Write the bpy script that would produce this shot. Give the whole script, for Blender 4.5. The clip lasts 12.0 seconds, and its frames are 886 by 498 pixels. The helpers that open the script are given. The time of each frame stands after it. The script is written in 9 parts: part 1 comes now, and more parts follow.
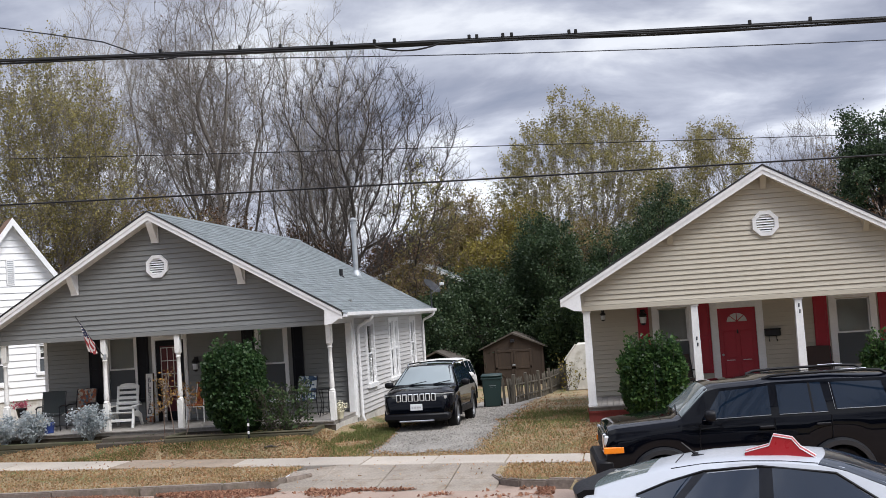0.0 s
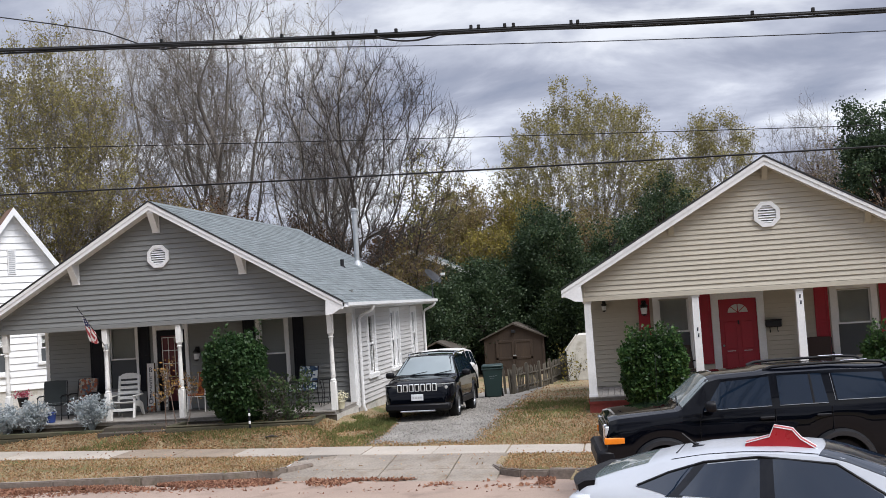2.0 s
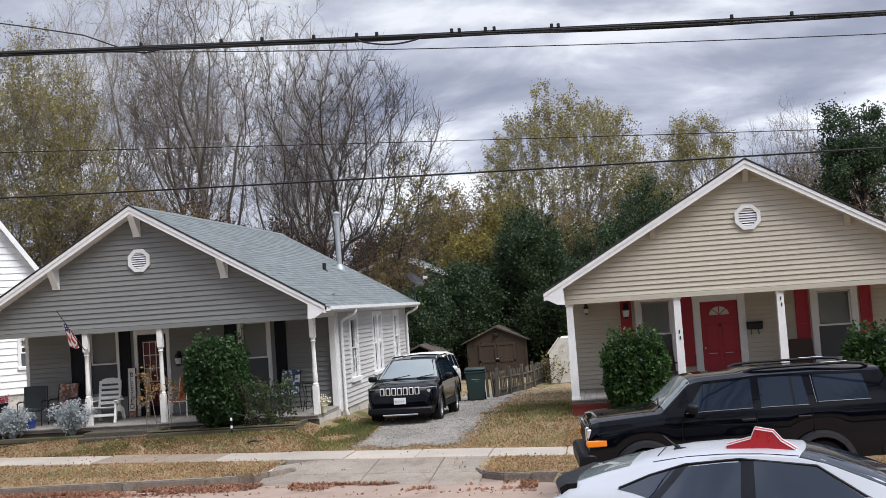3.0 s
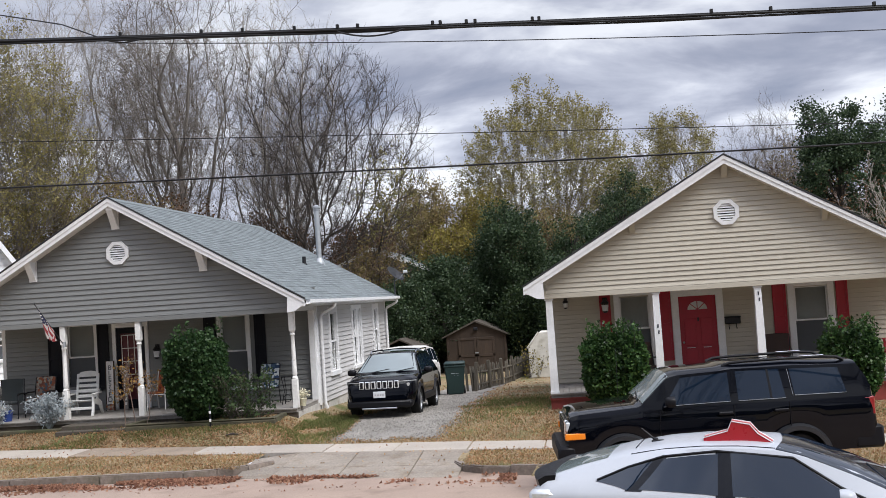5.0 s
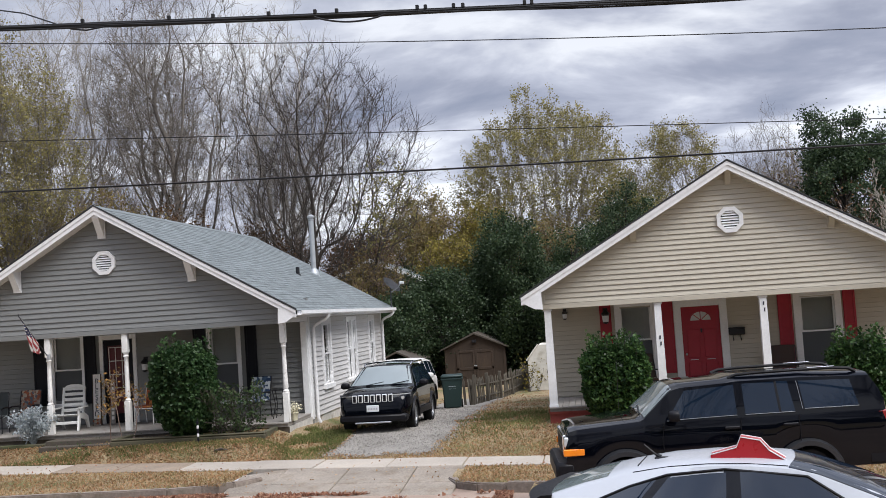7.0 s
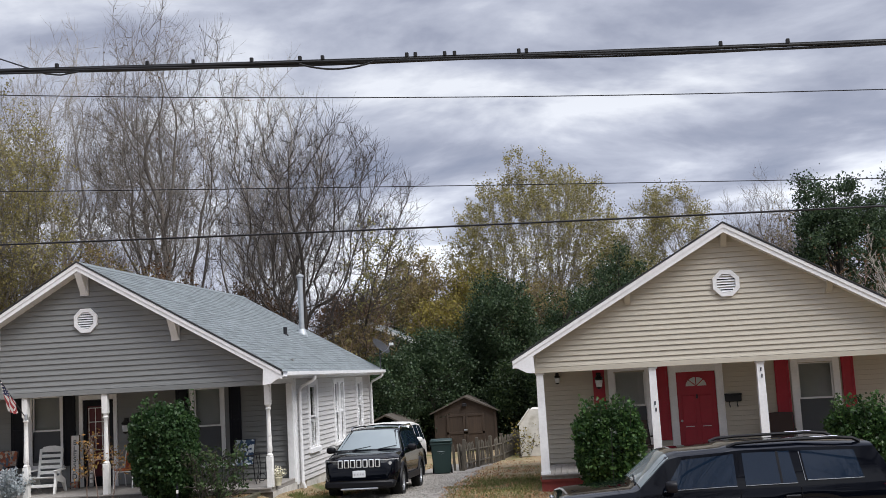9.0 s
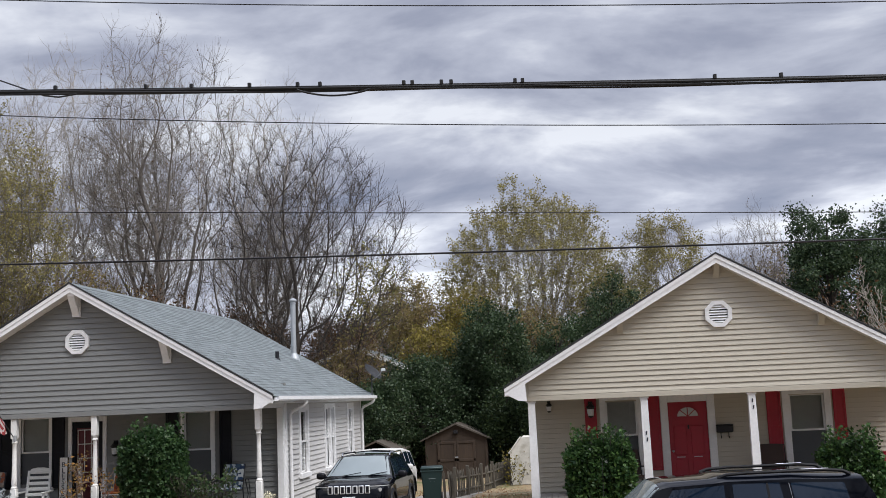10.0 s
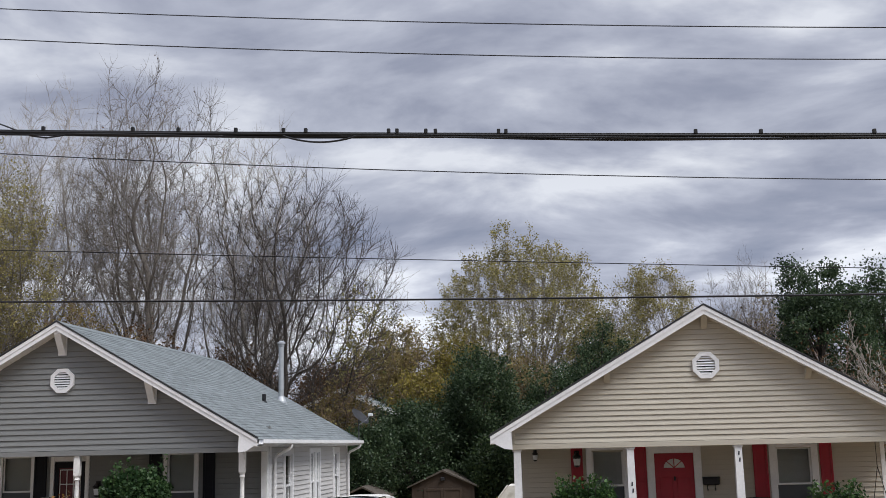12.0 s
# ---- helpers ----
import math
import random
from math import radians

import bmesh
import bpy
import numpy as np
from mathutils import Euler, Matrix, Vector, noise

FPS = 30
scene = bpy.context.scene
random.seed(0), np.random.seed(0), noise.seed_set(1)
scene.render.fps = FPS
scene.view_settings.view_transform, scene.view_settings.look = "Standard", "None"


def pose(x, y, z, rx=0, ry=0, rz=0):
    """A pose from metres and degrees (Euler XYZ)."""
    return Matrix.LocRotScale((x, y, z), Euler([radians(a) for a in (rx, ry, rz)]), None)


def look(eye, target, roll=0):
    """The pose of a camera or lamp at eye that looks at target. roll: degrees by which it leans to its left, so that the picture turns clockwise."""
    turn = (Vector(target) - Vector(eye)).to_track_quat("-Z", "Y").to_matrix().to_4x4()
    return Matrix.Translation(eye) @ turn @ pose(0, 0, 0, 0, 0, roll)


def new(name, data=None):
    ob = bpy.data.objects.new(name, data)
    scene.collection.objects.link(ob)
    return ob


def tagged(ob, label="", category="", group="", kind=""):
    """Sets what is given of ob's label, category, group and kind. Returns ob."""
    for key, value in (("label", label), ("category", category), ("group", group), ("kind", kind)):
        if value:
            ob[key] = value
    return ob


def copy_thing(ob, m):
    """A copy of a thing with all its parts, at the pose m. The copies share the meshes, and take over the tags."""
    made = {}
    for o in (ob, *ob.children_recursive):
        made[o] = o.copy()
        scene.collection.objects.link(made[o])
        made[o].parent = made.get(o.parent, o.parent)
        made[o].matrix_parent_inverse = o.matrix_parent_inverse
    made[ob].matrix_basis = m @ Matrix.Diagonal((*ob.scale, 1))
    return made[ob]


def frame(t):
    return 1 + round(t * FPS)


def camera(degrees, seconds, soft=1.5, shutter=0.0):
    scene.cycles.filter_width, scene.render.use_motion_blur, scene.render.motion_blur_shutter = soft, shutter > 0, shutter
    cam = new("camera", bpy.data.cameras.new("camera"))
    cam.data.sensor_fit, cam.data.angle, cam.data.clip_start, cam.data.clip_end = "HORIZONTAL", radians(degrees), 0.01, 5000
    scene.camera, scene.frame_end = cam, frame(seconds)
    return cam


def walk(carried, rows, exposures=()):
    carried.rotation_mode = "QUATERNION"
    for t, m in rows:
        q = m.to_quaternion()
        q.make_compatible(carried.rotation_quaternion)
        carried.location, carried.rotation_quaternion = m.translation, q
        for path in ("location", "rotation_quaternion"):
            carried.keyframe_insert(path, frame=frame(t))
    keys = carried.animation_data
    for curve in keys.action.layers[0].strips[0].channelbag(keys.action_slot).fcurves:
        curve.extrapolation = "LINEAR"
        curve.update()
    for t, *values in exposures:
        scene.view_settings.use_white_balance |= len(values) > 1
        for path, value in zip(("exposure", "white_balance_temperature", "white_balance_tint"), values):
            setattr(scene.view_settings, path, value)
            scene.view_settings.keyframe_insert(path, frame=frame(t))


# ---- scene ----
cam = camera(44.9, 12.0, soft=0.45)
PATH = [
    (0, (5.948, -0.349, 3.078), (5.627, 1.622, 3.195), -3.8),
    (0.5, (5.945, -0.336, 3.077), (5.616, 1.633, 3.188), -3.6),
    (1, (5.93, -0.339, 3.073), (5.596, 1.63, 3.179), -3.6),
    (1.5, (5.929, -0.346, 3.078), (5.596, 1.623, 3.179), -3.7),
    (2, (5.944, -0.348, 3.082), (5.62, 1.623, 3.181), -3.7),
    (2.5, (5.956, -0.354, 3.089), (5.648, 1.62, 3.188), -3.9),
    (3, (5.956, -0.336, 3.085), (5.664, 1.64, 3.188), -3.9),
    (5, (5.957, -0.347, 3.059), (5.701, 1.635, 3.15), -3.7),
    (5.5, (5.971, -0.33, 3.048), (5.721, 1.652, 3.136), -3.6),
    (6, (6.015, -0.206, 3.04), (5.763, 1.776, 3.13), -3.7),
    (6.5, (5.955, 0.045, 3.023), (5.703, 2.027, 3.122), -3.8),
    (6.7, (5.989, 0.2, 3.0), (5.732, 2.18, 3.105), -3.8),
    (8.5, (5.933, 0.835, 2.972), (5.694, 2.811, 3.169), -3.4),
    (9, (5.95, 0.895, 2.992), (5.717, 2.868, 3.222), -3.2),
    (9.5, (5.959, 0.876, 2.98), (5.731, 2.847, 3.238), -2.8),
    (10, (5.95, 0.863, 2.994), (5.732, 2.832, 3.272), -2.4),
    (10.5, (5.982, 0.825, 2.998), (5.778, 2.793, 3.292), -2.1),
    (11, (6.011, 0.862, 3.02), (5.823, 2.828, 3.333), -1.7),
    (11.5, (6.023, 0.838, 3.008), (5.839, 2.801, 3.345), -1.7),
    (12, (6.055, 0.828, 3.008), (5.853, 2.785, 3.368), -1.3),
]
walk(cam, [(t, look(eye, target, roll)) for t, eye, target, roll in PATH],
     exposures=[(0.0, 0.36), (6.0, 0.36), (9.0, 0.32), (10.5, 0.23), (12.0, 0.13)])

# ---- world, sun, exposure ----
SUN_DIR = Vector((-0.50, 0.36, -0.79)).normalized()
world = bpy.data.worlds.new("overcast")
scene.world = world
world.use_nodes = True

CLOUDS = [
    (0.17, 0.19, 0.16, 0.035, -0.05),
    (0.115, 0.232, 0.075, 0.024, 0.15),
    (0.27, 0.184, 0.069, 0.021, 0.12),
    (-0.128, 0.126, 0.08, 0.032, 0.16),
    (0.279, 0.396, 0.079, 0.024, 0.12),
    (-0.10, 0.375, 0.26, 0.05, 0.085),
    (0.021, 0.253, 0.063, 0.021, 0.05),
    (-0.372, 0.173, 0.174, 0.058, 0.062),
    (0.12, 0.40, 0.11, 0.025, -0.04),
    (0.045, 0.311, 0.237, 0.025, -0.072),
    (0.259, 0.225, 0.09, 0.026, -0.088),
    (-0.182, 0.196, 0.158, 0.026, -0.04),
    (-0.092, 0.296, 0.158, 0.021, -0.04),
    (0.281, 0.306, 0.105, 0.024, -0.056),
]


def build_world():
    nt = world.node_tree
    nt.nodes.clear()
    N, L = nt.nodes.new, nt.links.new
    out = N("ShaderNodeOutputWorld")
    bg = N("ShaderNodeBackground")
    bg.inputs["Strength"].default_value = 1.0
    sky = N("ShaderNodeTexSky")
    sky.sky_type = "NISHITA"
    sky.sun_disc = False
    sky.sun_elevation = math.asin(-SUN_DIR.z)
    sky.sun_rotation = math.atan2(-SUN_DIR.x, -SUN_DIR.y)
    sky.air_density, sky.dust_density = 1.0, 2.5
    dim = N("ShaderNodeMixRGB")
    dim.blend_type = "MULTIPLY"
    dim.inputs[0].default_value = 1.0
    dim.inputs[2].default_value = (0.10, 0.10, 0.10, 1)
    L(sky.outputs[0], dim.inputs[1])
    co = N("ShaderNodeTexCoord")
    sep = N("ShaderNodeSeparateXYZ")
    L(co.outputs["Generated"], sep.inputs[0])
    # flat cloud deck: direction projected on a plane overhead
    zc = N("ShaderNodeMath"); zc.operation = "MAXIMUM"; zc.inputs[1].default_value = 0.0
    L(sep.outputs[2], zc.inputs[0])
    za = N("ShaderNodeMath"); za.operation = "ADD"; za.inputs[1].default_value = 0.22
    L(zc.outputs[0], za.inputs[0])
    dx = N("ShaderNodeMath"); dx.operation = "DIVIDE"
    dy = N("ShaderNodeMath"); dy.operation = "DIVIDE"
    L(sep.outputs[0], dx.inputs[0]); L(za.outputs[0], dx.inputs[1])
    L(sep.outputs[1], dy.inputs[0]); L(za.outputs[0], dy.inputs[1])
    com = N("ShaderNodeCombineXYZ")
    L(dx.outputs[0], com.inputs[0]); L(dy.outputs[0], com.inputs[1])
    mp = N("ShaderNodeMapping")
    mp.inputs["Location"].default_value = (3.4, 1.9, 0)
    mp.inputs["Scale"].default_value = (0.85, 1.15, 1)
    L(com.outputs[0], mp.inputs[0])
    n1 = N("ShaderNodeTexNoise")
    n1.inputs["Scale"].default_value = 2.3
    n1.inputs["Detail"].default_value = 7.0
    n1.inputs["Roughness"].default_value = 0.54
    n1.inputs["Distortion"].default_value = 0.3
    L(mp.outputs[0], n1.inputs[0])

    def calc(op, a, c, d=None):
        k = N("ShaderNodeMath")
        k.operation = op
        for socket, value in zip(k.inputs, (a, c, d)):
            if isinstance(value, (int, float)):
                socket.default_value = value
            elif value is not None:
                L(value, socket)
        return k.outputs[0]

    # thin and thick places of the deck over the houses: across, up, half width, half height, how much paler
    warp = N("ShaderNodeTexNoise")
    warp.inputs["Scale"].default_value, warp.inputs["Detail"].default_value = 3.2, 5.0
    L(mp.outputs[0], warp.inputs[0])
    wsep = N("ShaderNodeSeparateXYZ")
    L(warp.outputs["Color"], wsep.inputs[0])
    ahead = calc("MAXIMUM", sep.outputs[1], 0.15)
    u = calc("ADD", calc("DIVIDE", sep.outputs[0], ahead), calc("MULTIPLY_ADD", wsep.outputs[0], 0.22, -0.11))
    v = calc("ADD", calc("DIVIDE", sep.outputs[2], ahead), calc("MULTIPLY_ADD", wsep.outputs[1], 0.09, -0.045))
    shade = calc("MULTIPLY_ADD", n1.outputs[0], 0.92, 0.06)
    for cu, cv, ru, rv, amount in CLOUDS:
        a = calc("DIVIDE", calc("SUBTRACT", u, cu), ru)
        c = calc("DIVIDE", calc("SUBTRACT", v, cv), rv)
        d2 = calc("ADD", calc("MULTIPLY", a, a), calc("MULTIPLY", c, c))
        shade = calc("MULTIPLY_ADD", calc("POWER", 2.718, calc("MULTIPLY", d2, -0.9)), amount, shade)
    ramp = N("ShaderNodeValToRGB")
    e = ramp.color_ramp.elements
    e[0].position, e[0].color = 0.32, (0.20, 0.228, 0.315, 1)
    e[1].position, e[1].color = 0.66, (0.72, 0.745, 0.81, 1)
    m = e.new(0.45); m.color = (0.30, 0.322, 0.41, 1)
    m = e.new(0.55); m.color = (0.45, 0.475, 0.565, 1)
    L(shade, ramp.inputs[0])
    # overcast skies are brighter towards the zenith
    zen = N("ShaderNodeMapRange")
    zen.inputs["From Min"].default_value, zen.inputs["From Max"].default_value = 0.62, 0.95
    zen.inputs["To Min"].default_value, zen.inputs["To Max"].default_value = 1.0, 3.4
    L(sep.outputs[2], zen.inputs[0])
    mul = N("ShaderNodeMixRGB")
    mul.blend_type = "MULTIPLY"
    mul.inputs[0].default_value = 1.0
    L(ramp.outputs[0], mul.inputs[1]); L(zen.outputs[0], mul.inputs[2])
    # pale band low over the horizon
    low = N("ShaderNodeMapRange")
    low.inputs["From Min"].default_value, low.inputs["From Max"].default_value = 0.09, 0.24
    low.inputs["To Min"].default_value, low.inputs["To Max"].default_value = 1.25, 1.0
    L(sep.outputs[2], low.inputs[0])
    mul2 = N("ShaderNodeMixRGB")
    mul2.blend_type = "MULTIPLY"
    mul2.inputs[0].default_value = 1.0
    L(mul.outputs[0], mul2.inputs[1]); L(low.outputs[0], mul2.inputs[2])
    mix = N("ShaderNodeMixRGB")
    mix.inputs[0].default_value = 0.92
    L(dim.outputs[0], mix.inputs[1]); L(mul2.outputs[0], mix.inputs[2])
    L(mix.outputs[0], bg.inputs[0])
    L(bg.outputs[0], out.inputs[0])


build_world()
sun_data = bpy.data.lights.new("sun", "SUN")
sun_data.energy, sun_data.angle, sun_data.color = 2.75, radians(32), (1.0, 0.985, 0.965)
sun = new("sun", sun_data)
sun.matrix_world = look((0, -20, 40), Vector((0, -20, 40)) + SUN_DIR)


# ---- materials ----
def mat(name, color, rough=0.7, metal=0.0, grain=0.10, scale=9.0, stain=0.08, stain_scale=0.9, bump=0.15, bump_scale=None,
        stretch=(1, 1, 1), per_piece=0.0, islands=0.0, dirt=None, coat=0.0, spec=0.5):
    """A surface with grain and stains at two scales; per_piece: brightness spread from object to object; islands: the same within a mesh."""
    m = bpy.data.materials.new(name)
    m.use_nodes = True
    nt = m.node_tree
    N, L = nt.nodes.new, nt.links.new
    b = nt.nodes["Principled BSDF"]
    b.inputs["Metallic"].default_value = metal
    b.inputs["Coat Weight"].default_value = coat
    b.inputs["Specular IOR Level"].default_value = spec
    co = N("ShaderNodeTexCoord")
    mp = N("ShaderNodeMapping")
    mp.inputs["Scale"].default_value = stretch
    L(co.outputs["Object"], mp.inputs[0])
    fine, large = N("ShaderNodeTexNoise"), N("ShaderNodeTexNoise")
    fine.inputs["Scale"].default_value, fine.inputs["Detail"].default_value = scale, 5
    large.inputs["Scale"].default_value, large.inputs["Detail"].default_value = stain_scale, 4
    L(mp.outputs[0], fine.inputs[0]); L(mp.outputs[0], large.inputs[0])

    def spread(src, amount):
        r = N("ShaderNodeMapRange")
        r.inputs["From Min"].default_value, r.inputs["From Max"].default_value = 0.25, 0.75
        r.inputs["To Min"].default_value, r.inputs["To Max"].default_value = 1 - amount, 1 + amount
        r.clamp = False
        L(src, r.inputs[0])
        return r.outputs[0]

    def times(a, c):
        k = N("ShaderNodeMath"); k.operation = "MULTIPLY"
        L(a, k.inputs[0]); L(c, k.inputs[1])
        return k.outputs[0]

    f = times(spread(fine.outputs[0], grain), spread(large.outputs[0], stain))
    if per_piece:
        oi = N("ShaderNodeObjectInfo")
        r = N("ShaderNodeMapRange")
        r.inputs["To Min"].default_value, r.inputs["To Max"].default_value = 1 - per_piece, 1 + per_piece
        L(oi.outputs["Random"], r.inputs[0])
        f = times(f, r.outputs[0])
    if islands:
        g = N("ShaderNodeNewGeometry")
        r = N("ShaderNodeMapRange")
        r.inputs["To Min"].default_value, r.inputs["To Max"].default_value = 1 - islands, 1 + islands
        L(g.outputs["Random Per Island"], r.inputs[0])
        f = times(f, r.outputs[0])
    base = N("ShaderNodeRGB")
    base.outputs[0].default_value = (*color, 1)
    src = base.outputs[0]
    if dirt:
        mx = N("ShaderNodeMixRGB")
        rr = N("ShaderNodeMapRange")
        rr.inputs["From Min"].default_value, rr.inputs["From Max"].default_value = dirt[1], dirt[1] + 0.18
        dn = N("ShaderNodeTexNoise")
        dn.inputs["Scale"].default_value, dn.inputs["Detail"].default_value = dirt[2], 6
        L(mp.outputs[0], dn.inputs[0]); L(dn.outputs[0], rr.inputs[0]); L(rr.outputs[0], mx.inputs[0])
        L(src, mx.inputs[1])
        mx.inputs[2].default_value = (*dirt[0], 1)
        src = mx.outputs[0]
    vm = N("ShaderNodeVectorMath"); vm.operation = "SCALE"
    L(src, vm.inputs[0]); L(f, vm.inputs["Scale"])
    L(vm.outputs[0], b.inputs["Base Color"])
    rg = N("ShaderNodeMapRange")
    rg.inputs["To Min"].default_value, rg.inputs["To Max"].default_value = max(rough - min(0.12, rough * 0.35), 0.01), min(rough + min(0.12, rough * 0.35), 1)
    L(fine.outputs[0], rg.inputs[0]); L(rg.outputs[0], b.inputs["Roughness"])
    if bump:
        bn = N("ShaderNodeTexNoise")
        bn.inputs["Scale"].default_value, bn.inputs["Detail"].default_value = bump_scale or scale * 2, 4
        L(mp.outputs[0], bn.inputs[0])
        bp = N("ShaderNodeBump")
        bp.inputs["Strength"].default_value, bp.inputs["Distance"].default_value = bump, 0.01
        L(bn.outputs[0], bp.inputs["Height"]); L(bp.outputs[0], b.inputs["Normal"])
    return m


def glass(name, tint=(0.92, 0.95, 0.96), rough=0.02):
    m = bpy.data.materials.new(name)
    m.use_nodes = True
    b = m.node_tree.nodes["Principled BSDF"]
    b.inputs["Base Color"].default_value = (*tint, 1)
    b.inputs["Roughness"].default_value = rough
    b.inputs["Transmission Weight"].default_value = 1.0
    b.inputs["IOR"].default_value = 1.45
    return m


M = {}
M["siding_grey"] = mat("grey_vinyl_siding", (0.198, 0.203, 0.200), 0.55, grain=0.05, scale=14, stain=0.07, stain_scale=0.6, bump=0.08, stretch=(0.3, 1, 6), per_piece=0.025)
# side wall siding: skylight from over the driveway is put into the paler colour
M["siding_side"] = mat("vinyl_siding_skylight_paled", (0.54, 0.53, 0.525), 0.55, grain=0.05, scale=14, stain=0.07, stain_scale=0.6, bump=0.08, stretch=(1, 0.3, 6), per_piece=0.02)
M["siding_tan"] = mat("tan_vinyl_siding", (0.475, 0.436, 0.362), 0.55, grain=0.05, scale=14, stain=0.06, stain_scale=0.6, bump=0.08, stretch=(0.3, 1, 6), per_piece=0.02)
M["siding_white"] = mat("white_vinyl_siding", (0.84, 0.85, 0.87), 0.5, grain=0.04, scale=12, stain=0.06, stain_scale=0.7, bump=0.06, per_piece=0.02)
M["white"] = mat("white_paint", (0.77, 0.77, 0.78), 0.45, grain=0.05, scale=20, stain=0.07, stain_scale=2.5, bump=0.1)
M["white_worn"] = mat("worn_white_paint", (0.76, 0.75, 0.73), 0.6, grain=0.08, scale=18, stain=0.1, stain_scale=2, bump=0.2, dirt=((0.33, 0.30, 0.27), 0.60, 7))
M["red"] = mat("red_paint", (0.34, 0.012, 0.028), 0.45, grain=0.07, scale=16, stain=0.08, stain_scale=2, bump=0.1)
M["red_skirt"] = mat("red_brown_painted_boards", (0.28, 0.05, 0.04), 0.7, grain=0.15, scale=10, stain=0.15, stain_scale=1.5, bump=0.2)
M["black_paint"] = mat("black_shutter_paint", (0.008, 0.009, 0.014), 0.5, grain=0.15, scale=16, stain=0.2, bump=0.1, spec=0.2)
M["maroon"] = mat("maroon_door_paint", (0.10, 0.012, 0.02), 0.4, grain=0.1, scale=12, bump=0.1)
M["shingle"] = mat("grey_asphalt_shingle", (0.158, 0.180, 0.186), 0.95, grain=0.28, scale=55, stain=0.10, stain_scale=0.7, bump=0.5, bump_scale=120, per_piece=0.16, islands=0.0)
M["shingle_bulk"] = mat("grey_asphalt_shingle_field", (0.158, 0.180, 0.186), 0.95, grain=0.28, scale=55, stain=0.10, stain_scale=0.7, bump=0.5, bump_scale=120, islands=0.16)
M["shingle_dark_edge"] = mat("dark_shingle_edge", (0.035, 0.036, 0.038), 0.95, grain=0.2, scale=40, bump=0.3)
M["shingle_brown"] = mat("brown_asphalt_shingle", (0.17, 0.095, 0.06), 0.95, grain=0.25, scale=40, stain=0.12, bump=0.4, islands=0.18)
M["deck"] = mat("weathered_deck_boards", (0.27, 0.25, 0.23), 0.8, grain=0.2, scale=12, stain=0.2, stain_scale=1.2, bump=0.3, stretch=(1, 0.25, 1), per_piece=0.1)
M["foundation"] = mat("painted_block_foundation", (0.52, 0.50, 0.47), 0.85, grain=0.15, scale=12, stain=0.18, stain_scale=1.4, bump=0.35, per_piece=0.05, dirt=((0.25, 0.20, 0.15), 0.58, 2.5))
M["timber"] = mat("mossy_timber", (0.075, 0.068, 0.042), 0.9, grain=0.3, scale=14, stain=0.25, stain_scale=1.5, bump=0.5, stretch=(0.3, 1, 1), dirt=((0.09, 0.11, 0.04), 0.52, 3))
M["metal"] = mat("galvanised_metal", (0.42, 0.44, 0.46), 0.6, 0.7, grain=0.12, scale=9, stain=0.12, bump=0.08)
M["dark_metal"] = mat("black_metal", (0.025, 0.025, 0.028), 0.45, 0.5, grain=0.15, scale=14, bump=0.1)
M["rubber"] = mat("black_rubber", (0.018, 0.018, 0.018), 0.85, grain=0.2, scale=25, bump=0.3, spec=0.2)
M["glass"] = glass("window_glass")
M["blind"] = mat("window_shade_fabric", (0.54, 0.54, 0.52), 0.8, grain=0.05, scale=30, bump=0.1)
M["screen"] = mat("grey_insect_screen", (0.065, 0.072, 0.08), 0.6, grain=0.06, scale=60, bump=0.1)
# dimness of the rooms behind the windows is put into this colour
M["dark_room"] = mat("plaster_darkened_as_dim_room", (0.16, 0.15, 0.14), 0.9, grain=0.05)
M["concrete"] = mat("pale_concrete", (0.385, 0.34, 0.29), 0.9, grain=0.12, scale=22, stain=0.14, stain_scale=0.8, bump=0.3, per_piece=0.10, dirt=((0.34, 0.28, 0.22), 0.57, 1.6))
M["kerb"] = mat("weathered_kerb_stone", (0.20, 0.165, 0.14), 0.92, grain=0.25, scale=16, stain=0.22, stain_scale=1.6, bump=0.5, per_piece=0.12, dirt=((0.13, 0.11, 0.08), 0.55, 3))


# ---- building blocks ----
def thing(name, m, label, category, group="", kind=""):
    ob = new(name)
    ob.empty_display_size = 0.2
    ob.matrix_basis = m if isinstance(m, Matrix) else Matrix.Translation(m)
    return tagged(ob, label, category, group, kind)


def mesh_of(name, bm, material, smooth=False):
    bmesh.ops.recalc_face_normals(bm, faces=bm.faces)
    me = bpy.data.meshes.new(name)
    bm.to_mesh(me)
    bm.free()
    me.materials.append(material)
    if smooth:
        me.polygons.foreach_set("use_smooth", [True] * len(me.polygons))
        me.set_sharp_from_angle(angle=radians(38))
    return me


def part(name, bm, material, parent, label="", smooth=False, m=None):
    me = bm if isinstance(bm, bpy.types.Mesh) else mesh_of(name, bm, material, smooth)
    ob = new(name, me)
    ob.parent = parent
    if m is not None:
        ob.matrix_basis = m
    if label:
        ob["label"] = label
    return ob


def solo(name, bm, material, m, label, category, group="", kind="", smooth=False):
    ob = new(name, bm if isinstance(bm, bpy.types.Mesh) else mesh_of(name, bm, material, smooth))
    ob.matrix_basis = m if isinstance(m, Matrix) else Matrix.Translation(m)
    return tagged(ob, label, category, group, kind)


